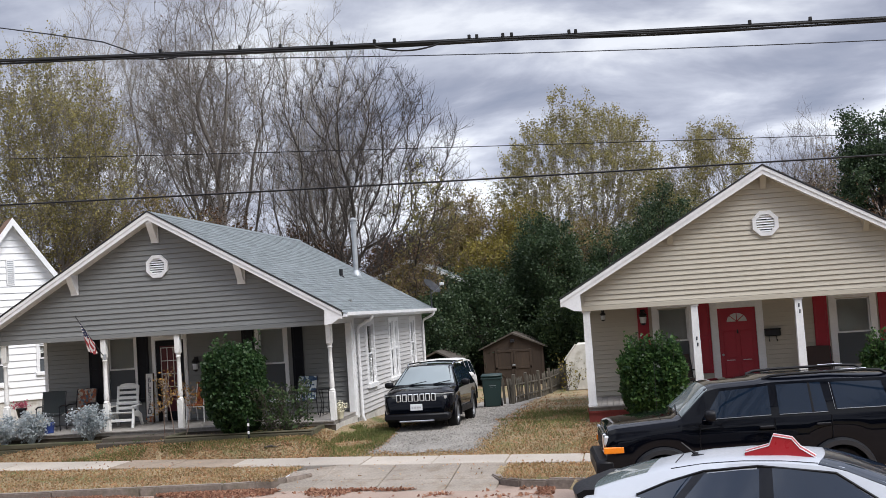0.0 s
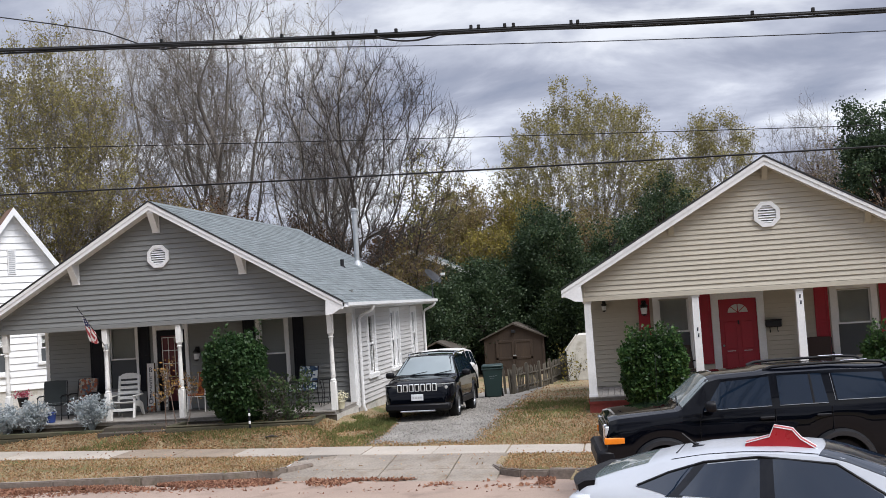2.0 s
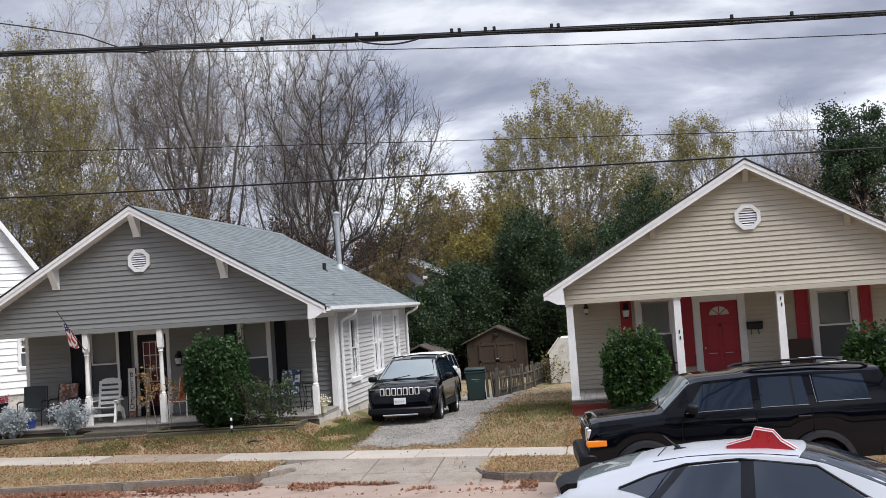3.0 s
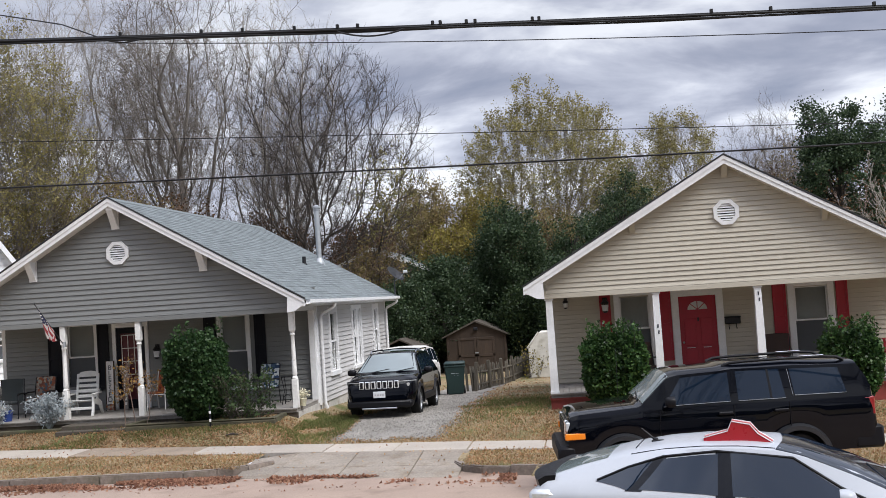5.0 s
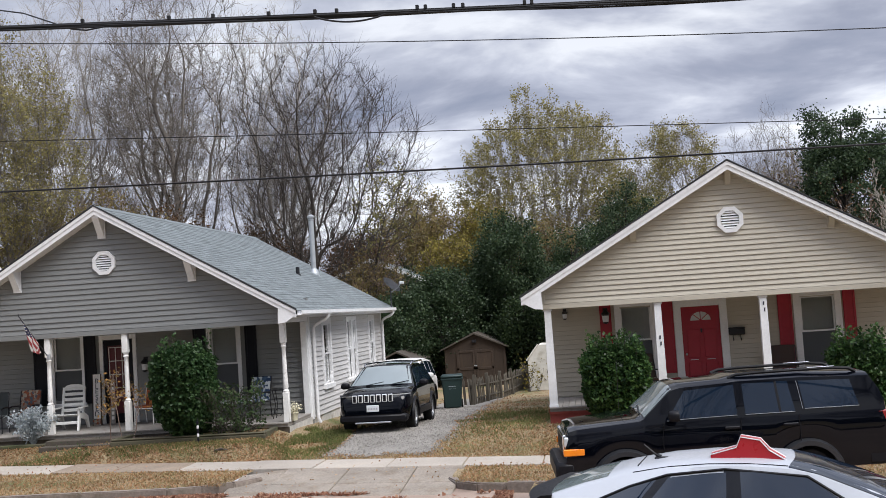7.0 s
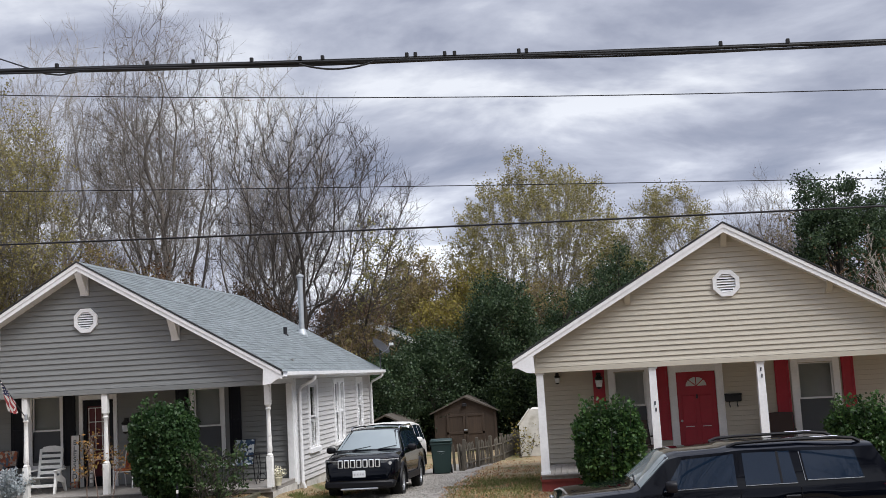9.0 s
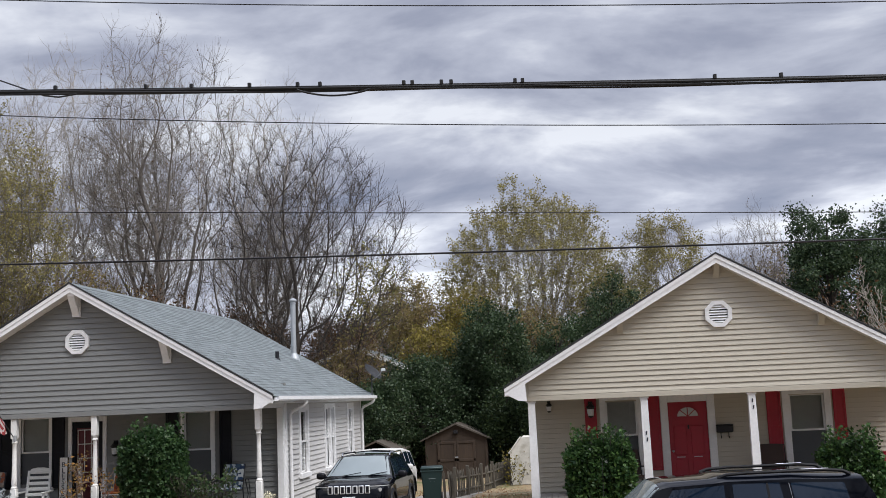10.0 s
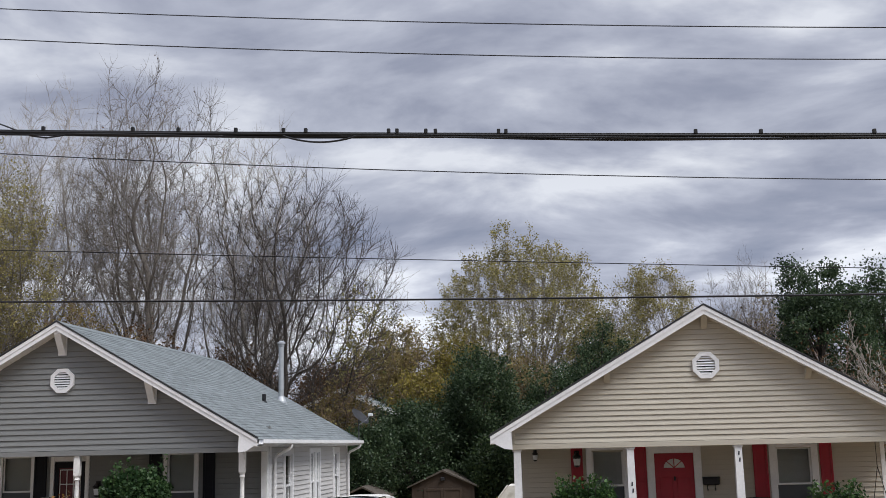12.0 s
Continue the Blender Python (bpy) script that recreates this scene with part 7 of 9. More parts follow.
def twig_batch(name, P0, P1, P2, r0, material):
    """Three-sided tapering twigs through three points each, in one mesh."""
    m = len(P0)
    d = P2 - P0
    d /= np.linalg.norm(d, axis=1)[:, None] + 1e-9
    u = np.cross(d, np.array([0.31, 0.95, 0.05]))
    u /= np.linalg.norm(u, axis=1)[:, None] + 1e-9
    w = np.cross(d, u)
    rings = []
    for Q, k in ((P0, 1.0), (P1, 0.8), (P2, 0.45)):
        for a in (0, 2.094, 4.189):
            rings.append(Q + (u * math.cos(a) + w * math.sin(a)) * (r0 * k)[:, None])
    v = np.stack(rings, 1).reshape(-1, 3)
    q = np.array([(a + b, a + (b + 1) % 3, a + 3 + (b + 1) % 3, a + 3 + b) for a in (0, 3) for b in range(3)])
    f = (np.arange(m)[:, None, None] * 9 + q[None]).reshape(-1, 4)
    me = bpy.data.meshes.new(name)
    me.vertices.add(len(v))
    me.vertices.foreach_set("co", v.ravel())
    me.loops.add(f.size)
    me.loops.foreach_set("vertex_index", f.ravel())
    me.polygons.add(len(f))
    me.polygons.foreach_set("loop_start", np.arange(0, f.size, 4))
    me.polygons.foreach_set("loop_total", np.full(len(f), 4))
    me.update(calc_edges=True)
    me.materials.append(material)
    return me


def grown_tree(name, seed, pos, label, bark, crowns, group="", twigs=4, twig_len=0.75, twig_r=0.009, leaf=None, leaf_n=0, leaf_size=0.11, fuzz=0.07, zone=None, outer=0.0, gaps=0.0, twig_bark=None, **kw):
    T = thing(name, pos, label, "tree", group)
    P, parent, r, main, order, k = skeleton(seed, crowns, twig_r=twig_r, **kw)
    rng = np.random.default_rng(seed + 7)
    heads = [0] + [i for i in order if i >= k and main[parent[i]] != i]
    thick, thin = [], []
    for h in heads:
        chain = [parent[h], h] if parent[h] >= 0 else [h]
        while main[chain[-1]] >= 0:
            chain.append(main[chain[-1]])
        if len(chain) < 2:
            continue
        rad = r[chain].copy()
        rad[0] = min(rad[0], rad[1] * 1.25)
        big = rad[1] > 0.045
        (thick if big else thin).append((P[chain], rad, 7 if big else 4))
    part("trunk", tubes_mesh("trunk", thick, bark), None, T)
    tagged(part("limb_mass", tubes_mesh("limb_mass", thin, bark), None, T), kind="stuff")
    ends = np.array([i for i in range(k, len(P)) if r[i] < 0.032])
    src = np.repeat(ends, twigs)
    m = len(src)
    d = P[src] - P[parent[src]]
    d /= np.linalg.norm(d, axis=1)[:, None] + 1e-9
    out = P[src] - np.array([0, 0, 2.0])
    out /= np.linalg.norm(out, axis=1)[:, None] + 1e-9
    way = d * 0.50 + out * 0.25 + rng.normal(size=(m, 3)) * 0.50 + np.array([0, 0, 0.08])
    way /= np.linalg.norm(way, axis=1)[:, None]
    ln = twig_len * rng.uniform(0.45, 1.25, m)[:, None]
    t = rng.uniform(0, 1, m)[:, None]
    P0 = P[src] * t + P[parent[src]] * (1 - t)
    P1 = P0 + way * ln * 0.5 + rng.normal(size=(m, 3)) * 0.05 * twig_len
    P2 = P0 + way * ln + np.array([0, 0, 0.16]) * ln
    tagged(part("twig_mass", twig_batch("twig_mass", P0, P1, P2, np.full(m, twig_r * 0.8), twig_bark or bark), None, T), kind="stuff")
    if leaf_n:
        ok = np.arange(m)
        c, half = np.array(crowns[0][0]), np.array(crowns[0][1])
        if outer:
            ok = ok[np.linalg.norm((P2[ok] - c) / half, axis=1) > outer * rng.uniform(0.6, 1.2, len(ok))]
        if zone:
            ok = ok[np.linalg.norm((P2[ok] - np.array(zone[0])) / np.array(zone[1]), axis=1) < rng.uniform(0.4, 1.1, len(ok))]
        if gaps:
            g = np.array([noise.noise(Vector(q) * 0.75) for q in P2[ok]])
            ok = ok[g > gaps - 0.5]
        j = ok[rng.integers(0, len(ok), leaf_n)]
        f = rng.uniform(0.15, 1.08, leaf_n)[:, None]
        p = P0[j] * (1 - f) + P2[j] * f + rng.normal(size=(leaf_n, 3)) * fuzz
        part("crown", leaf_mesh("crown", p, leaf_size, leaf, seed, up=0.4, aspect=1.5), None, T)
    return T


def plant_trees():
    g = "bare trees behind the houses"
    bare = "tall bare grey tree with fine upright twigs"
    made = [
        grown_tree("bare_tree", 21, (-12.6, 50.0, -0.3), bare, M["bark"], [((-0.7, 0, 14.2), (4.6, 4.0, 9.3), 1400)], g, 4, 0.85, leaf=M["leaf_rust"], leaf_n=500, leaf_size=0.09, pull=0.7, stem_h=3.0, stem_r=0.24, low=3.5),
        grown_tree("bare_tree", 22, (-9.2, 51.5, -0.3), bare, M["bark_pale"], [((0.6, 0, 12.2), (4.0, 3.4, 7.7), 1100)], g, 4, 0.8, leaf=M["leaf_rust"], leaf_n=400, leaf_size=0.09, pull=0.7, stem_h=2.5, stem_r=0.20, low=3),
        grown_tree("bare_tree", 24, (-6.6, 48.0, -0.3), "wide-crowned bare tree with a few yellow leaves", M["bark_dark"], [((1.1, 0, 9.5), (5.2, 4.2, 7.2), 2100)], g, 5, 0.7, leaf=M["leaf_olive"], leaf_n=1600, leaf_size=0.12,
                   zone=((4.2, -0.5, 8.2), (1.9, 2.5, 2.6)), pull=0.8, stem_h=1.4, stem_r=0.22, low=2.5),
        grown_tree("bare_tree", 25, (-19.3, 53.0, -0.3), bare, M["bark_pale"], [((-0.4, 0, 14.4), (4.2, 3.8, 8.7), 1000)], g, 4, 0.9, pull=0.7, stem_h=3.0, stem_r=0.22, low=4),
        grown_tree("bare_tree", 26, (-15.6, 52.5, -0.3), bare, M["bark"], [((-0.4, 0, 12.4), (4.0, 3.4, 8.0), 1150)], g, 5, 0.9, leaf=M["leaf_rust"], leaf_n=700, leaf_size=0.09, pull=0.7, stem_h=2.4, stem_r=0.2, low=3),
    ]
    for k, (x, y, s, a) in enumerate(((-17.5, 62, 0.95, 40), (-25, 60, 1.0, 160), (16.6, 62, 0.58, 30), (20.5, 66, 0.60, 200), (14.3, 68, 0.55, 100), (-11, 60, 0.82, 80), (15.4, 57, 0.56, 150), (18.6, 58, 0.60, 250), (13.4, 61, 0.50, 310))):
        src = made[(0, 3, 1, 4, 1, 4, 0, 2, 4)[k]]
        c = copy_thing(src, Matrix.Translation((x, y, -0.3)) @ pose(0, 0, 0, 0, 0, a))
        c.scale = (s, s, s)
    # bare trees across the street
    for k, (x, y, s, a) in enumerate(((4, -8, 1.0, 140), (13, -6, 0.95, 250), (22, -7, 1.0, 60))):
        c = copy_thing(made[k], Matrix.Translation((x, y, -0.3)) @ pose(0, 0, 0, 0, 0, a))
        c.scale = (s, s, s)
    # saplings and low scrub behind the grey roof
    sap = tree("bare_sapling", 41, Matrix.Translation((-12.0, 44.0, -0.3)), "thin leafless sapling with pale stems", M["bark_pale"], M["leaf_rust"], 0.10, 500, 0.3, "saplings",
               height=6.6, trunk_r=0.065, stems=5, spread=22, kids=(6, 5, 4, 2), lengths=(0.36, 0.42, 0.45, 0.5), angle=(28, 36, 40, 40), lift=0.25, wob=0.10, fine=0.011)
    scrub = tree("bare_sapling", 42, Matrix.Translation((-9.0, 45.5, -0.3)), "tangled leafless scrub with reddish twigs", M["bark_red"], M["leaf_rust"], 0.10, 2200, 0.45, "saplings",
                 height=6.0, trunk_r=0.06, stems=6, spread=30, kids=(7, 5, 4, 2), lengths=(0.40, 0.45, 0.45, 0.5), angle=(38, 42, 44, 44), lift=0.12, wob=0.12, fine=0.011)
    for k, (x, y, s, a) in enumerate(((-15.5, 45, 1.05, 70), (-18, 43, 1.1, 140), (-6.5, 46, 0.55, 20), (-14, 47, 1.15, 250), (-2.2, 50, 0.72, 120), (-0.8, 54, 0.85, 220), (-10.5, 43.5, 1.0, 300), (-20, 47, 1.2, 10),
                                      (19.3, 41, 1.15, 50), (17.2, 42, 1.1, 160), (21.5, 44, 1.2, 260), (15.0, 52, 1.05, 330), (19, 46, 1.0, 15), (-22.5, 45, 1.2, 190), (13.2, 56, 1.1, 80), (24.5, 42, 1.1, 100))):
        s *= 0.68 if -14.6 < x < 0 else 1.0
        c = copy_thing((sap, scrub)[k % 2], Matrix.Translation((x, y, -0.3)) @ pose(0, 0, 0, 0, 0, a))
        c.scale = (s, s, s)
    # leafy trees
    lt = "leafy trees"
    grown_tree("olive_leaved_tree", 51, (-18.0, 43.0, -0.3), "tall tree with fine olive-green foliage", M["bark"], [((-0.6, 0, 10.6), (4.3, 3.6, 6.6), 1400)], lt, 5, 0.8, leaf=M["leaf_lime"], leaf_n=42000, leaf_size=0.10,
               fuzz=0.10, outer=0.25, gaps=0.22, pull=0.8, stem_h=3.0, stem_r=0.2, low=3.5)
    grown_tree("vase_shaped_tree", 52, (4.0, 62.0, -0.3), "fan-shaped tree with many stems and sparse yellow-green leaves", M["bark_pale"], [((0.2, 0, 9.9), (5.6, 4.8, 5.9), 2000)], lt, 5, 0.55, leaf=M["leaf_lime"], leaf_n=56000, leaf_size=0.108,
               fuzz=0.10, outer=0.76, gaps=0.05, pull=3.0, stem_h=0.4, stem_r=0.26, low=2.0)
    grown_tree("vase_shaped_tree", 53, (11.7, 64.0, -0.3), "slender tree with thin yellow-green leaves", M["bark_pale"], [((0, 0, 10.2), (3.1, 2.7, 3.7), 560)], lt, 4, 0.7, leaf=M["leaf_lime"], leaf_n=15000, leaf_size=0.105,
               fuzz=0.10, outer=0.45, gaps=0.4, pull=0.8, stem_h=2.5, stem_r=0.13, low=3)
    grown_tree("vase_shaped_tree", 54, (8.9, 60.0, -0.3), "smaller tree with dull yellow leaves", M["bark"], [((0, 0, 7.2), (2.4, 2.2, 3.4), 420)], lt, 4, 0.7, leaf=M["leaf_olive"], leaf_n=19000, leaf_size=0.105,
               fuzz=0.10, outer=0.3, gaps=0.4, pull=0.7, stem_h=1.5, stem_r=0.12, low=1.5)
    fade = "rounded tree in fading brown autumn leaf"
    for sd, x, y, hx, z, hz, lf, nl, lab in ((61, -2.6, 58.0, 3.5, 5.9, 4.2, "leaf_brown", 23000, fade), (62, 0.9, 57.0, 2.2, 6.0, 3.2, "leaf_yellow", 12000, "rounded tree with mustard-yellow autumn leaves"), (63, -6.2, 57.0, 2.6, 4.6, 3.0, "leaf_rust", 6000, fade),
                                             (64, -0.7, 53.5, 1.7, 5.0, 1.9, "leaf_yellow", 8000, "rounded tree with mustard-yellow autumn leaves"), (65, -3.5, 47.6, 2.0, 3.9, 2.3, "leaf_brown", 3600, fade), (66, 12.8, 58.0, 2.6, 5.4, 3.2, "leaf_olive", 9000, fade),
                                             (67, 21.5, 47.0, 2.0, 4.6, 2.6, "leaf_yellow", 3500, "rounded tree with mustard-yellow autumn leaves"), (68, 4.5, 56.0, 2.2, 5.0, 3.0, "leaf_brown", 8000, fade), (69, -11.5, 46.0, 2.8, 5.2, 3.6, "leaf_rust", 6000, fade), (90, -15.0, 46.5, 2.8, 6.0, 4.4, "leaf_brown", 8000, fade), (93, -8.6, 49.5, 2.6, 5.0, 3.2, "leaf_rust", 5000, fade), (94, -18.6, 46.0, 2.8, 6.0, 4.6, "leaf_brown", 8000, fade), (96, -5.0, 53.0, 2.4, 4.8, 3.2, "leaf_rust", 8000, fade), (97, 14.6, 56.0, 2.5, 6.4, 3.6, "leaf_rust", 2600, fade), (98, 17.2, 57.5, 2.4, 7.0, 4.0, "leaf_brown", 2600, fade)):
        grown_tree("autumn_tree", sd, (x, y, -0.3), lab, M["bark_dark"], [((0, 0, z), (hx, hx * 0.9, hz), int(230 * hx))], "autumn trees", 4, 0.6, leaf=M[lf], leaf_n=int(nl * 1.6), leaf_size=0.12, fuzz=0.13, gaps=0.15, twig_bark=M["bark_red"],
                   pull=0.5, stem_h=1.2, stem_r=0.13, low=1.0)
    ge = "evergreen trees behind the yard"
    lab = "dense dark evergreen tree with glossy leaves"
    for sd, x, y, sx, sz, cnt, mt in ((71, 2.6, 50.0, 2.5, 4.0, 30000, "leaf_holly"), (72, 5.4, 52.0, 2.6, 3.5, 20000, "leaf_holly"), (73, -0.6, 48.5, 2.3, 3.0, 20000, "leaf_holly"), (74, 0.9, 53.0, 2.2, 3.0, 14000, "leaf_dark"),
                                      (75, 8.2, 54.0, 2.8, 4.6, 22000, "leaf_holly"), (76, 17.5, 49.0, 2.6, 6.2, 34000, "leaf_holly"), (77, 20.8, 51.0, 2.8, 5.8, 28000, "leaf_holly"), (78, 5.0, 46.5, 1.5, 2.5, 11000, "leaf_dark"),
                                      (79, 3.2, 47.5, 1.3, 1.9, 8000, "leaf_dark"), (80, 14.5, 55, 2.6, 4.1, 14000, "leaf_dark"), (81, -2.3, 46.0, 1.8, 2.4, 13000, "leaf_holly"), (82, 11.0, 56.0, 2.6, 3.9, 14000, "leaf_holly")):
        evergreen("evergreen_tree", sd, (x, y, -0.45), (sx, sx * 0.9, sz), cnt, M[mt], lab, group=ge)
    # far woods that close the view, and an unseen leaf ring behind the camera, added to block low sky and darken
    # reflections
    for name, y, x0, x1, z, n, lf, sd in (("far_woods", 80.0, -70, 75, 4.2, 26000, "leaf_rust", 91), ("far_woods", 92.0, -90, 95, 5.0, 22000, "leaf_dark", 92)):
        rng = np.random.default_rng(sd)
        k = int((x1 - x0) / 0.9)
        cx = rng.uniform(x0, x1, k)
        h = z * (0.62 + 0.38 * np.array([noise.noise(Vector((c * 0.13, sd, 0))) + 0.5 for c in cx]))
        j = rng.integers(0, k, n)
        p = np.stack([cx[j] + rng.normal(size=n) * 1.0, y + rng.normal(size=n) * 2.0, rng.uniform(0, 1, n) ** 0.8 * h[j]], 1)
        solo(name, leaf_mesh(name, p, 0.62, M[lf], sd), None, (0, 0, 0), "distant line of brown autumn woods", "woods", kind="stuff")
    for name in ("near_woods",):
        rng = np.random.default_rng(95)
        n = 30000
        a = rng.uniform(math.pi * 0.93, math.pi * 2.07, n)
        r = 34 + rng.normal(size=n) * 2.5
        p = np.stack([6 + r * np.cos(a) * 1.3, 4 + r * np.sin(a), rng.uniform(0, 1, n) ** 0.9 * (6.5 + 2 * np.sin(a * 9) + 1.5 * np.sin(a * 23))], 1)
        solo(name, leaf_mesh(name, p, 1.1, M["leaf_dark"], 95), None, (0, 0, 0), "unseen ring of dark leaves added to block the low sky", "woods", kind="stuff")


plant_trees()
M["leaf_hedge"] = leaf_material("holly_shrub_leaf", [(0.016, 0.042, 0.016), (0.04, 0.092, 0.028), (0.085, 0.165, 0.045), (0.022, 0.056, 0.02), (0.12, 0.21, 0.06)], 0.38, 0.45)
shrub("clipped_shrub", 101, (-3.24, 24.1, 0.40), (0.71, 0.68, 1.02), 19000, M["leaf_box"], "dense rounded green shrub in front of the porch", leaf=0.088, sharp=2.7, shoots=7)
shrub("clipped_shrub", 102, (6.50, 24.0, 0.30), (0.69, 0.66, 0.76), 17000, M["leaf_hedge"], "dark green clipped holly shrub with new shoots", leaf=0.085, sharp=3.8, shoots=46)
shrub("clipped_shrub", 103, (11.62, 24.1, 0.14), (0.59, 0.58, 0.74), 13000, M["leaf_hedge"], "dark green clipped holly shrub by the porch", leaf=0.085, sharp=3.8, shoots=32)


def small_plants():
    # silver plants by the steps
    for sd, x, y, s in ((111, -8.85, 24.62, 0.72), (112, -7.25, 24.6, 0.80), (113, -9.6, 24.6, 0.70)):
        rng = np.random.default_rng(sd)
        S = thing("silver_plant", (x, y, ground_z(x, y)), "silver-grey dusty miller plant in the border", "plant", "silver plants")
        st, pts = [], []
        for i in range(46):
            a, t = rng.uniform(0, 6.28), rng.uniform(0.05, 0.75)
            L = s * rng.uniform(0.6, 1.15)
            tip = np.array([math.cos(a) * math.sin(t) * L, math.sin(a) * math.sin(t) * L, math.cos(t) * L])
            st.append((np.array([(0, 0, 0), tip * 0.5 + (0, 0, 0.05), tip]), (0.008, 0.006, 0.004), 3))
            pts.append(tip + rng.normal(size=(34, 3)) * 0.055)
            pts.append(tip * 0.65 + rng.normal(size=(12, 3)) * 0.06)
        part("stems", tubes_mesh("stems", st, M["leaf_silver"]), None, S)
        part("leaves", leaf_mesh("leaves", np.concatenate(pts), 0.07, M["leaf_silver"], sd), None, S)
    # sapling with orange leaves beside the steps
    tree("sapling", 121, Matrix.Translation((-4.92, 24.25, 0.40)), "thin sapling with sparse orange leaves", M["bark_red"], M["leaf_orange"], 0.075, 280, 0.08, height=2.1, trunk_r=0.020, stems=3, spread=12,
         kids=(6, 4, 3, 2), lengths=(0.26, 0.45, 0.45, 0.5), angle=(34, 40, 40, 40), lift=0.1, start=0.58, levels=3)
    tree("sparse_shrub", 122, Matrix.Translation((-2.20, 24.15, 0.30)), "sparse leggy green shrub beside the porch", M["bark_dark"], M["leaf_shrub"], 0.08, 1700, 0.05, height=1.75, trunk_r=0.016, stems=7, spread=11,
         kids=(6, 5, 3, 2), lengths=(0.36, 0.45, 0.45, 0.5), angle=(32, 40, 40, 40), lift=0.2, start=0.2, levels=3)
    for sd, x, y, h, lf, n in ((123, -5.9, 24.2, 0.55, "leaf_shrub", 900), (124, -4.75, 24.2, 0.5, "leaf_shrub", 700), (125, -0.1, 27.6, 0.35, "leaf_shrub", 500), (126, -0.45, 25.6, 0.35, "leaf_shrub", 400)):
        tree("low_plant", sd, Matrix.Translation((x, y, ground_z(x, y))), "low green plant in the border", M["bark_red"], M[lf], 0.05, n, 0.08, height=h, trunk_r=0.01, stems=7, spread=42,
             kids=(4, 3, 2, 2), lengths=(0.5, 0.45, 0.45, 0.5), angle=(40, 40, 40, 40), lift=0.1, start=0.2, levels=3)
    # pale flowers beneath the sapling
    rng = np.random.default_rng(8)
    p = np.array([-5.0, 24.1, 0.40]) + rng.normal(size=(60, 3)) * np.array([0.16, 0.08, 0.05])
    solo("flower_patch", leaf_mesh("flower_patch", p, 0.05, M["leaf_yellow"], 8), None, (0, 0, 0), "small yellow flowers in the border", "flowers", kind="stuff")
    # vine with pale leaves on the corner of the white shed
    tree("climber", 131, Matrix.Translation((3.62, 41.9, -0.3)), "climbing plant with pale yellow leaves on the shed", M["bark_dark"], M["leaf_yellow"], 0.10, 260, 0.16, height=1.6, trunk_r=0.012, stems=3, spread=18,
         kids=(5, 4, 3, 2), lengths=(0.4, 0.45, 0.45, 0.5), angle=(32, 40, 40, 40), lift=0.1, start=0.2, levels=3)


small_plants()


# ---- leaves and grass on the ground, gravel ----
def in_drive(x, y):
    return -0.72 < x - 0.0 < 3.6 and y < walk_front(x) + 0.05


def drive_edge(x, y):
    """How far inside the gravel (positive) a place lies."""
    c = 1.55 + 0.02 * (y - 24)
    w = 1.18 - 0.20 * smooth(26, 34, y)
    e = w - abs(x - c) + 0.30 * noise.noise(Vector((x * 0.8, y * 0.8, 3))) 
    front = (y - walk_back(x) - 0.50) + 0.35 * noise.noise(Vector((x * 1.3, 5, 1)))
    return min(e, front * 0.7, (40 - y) * 0.3)


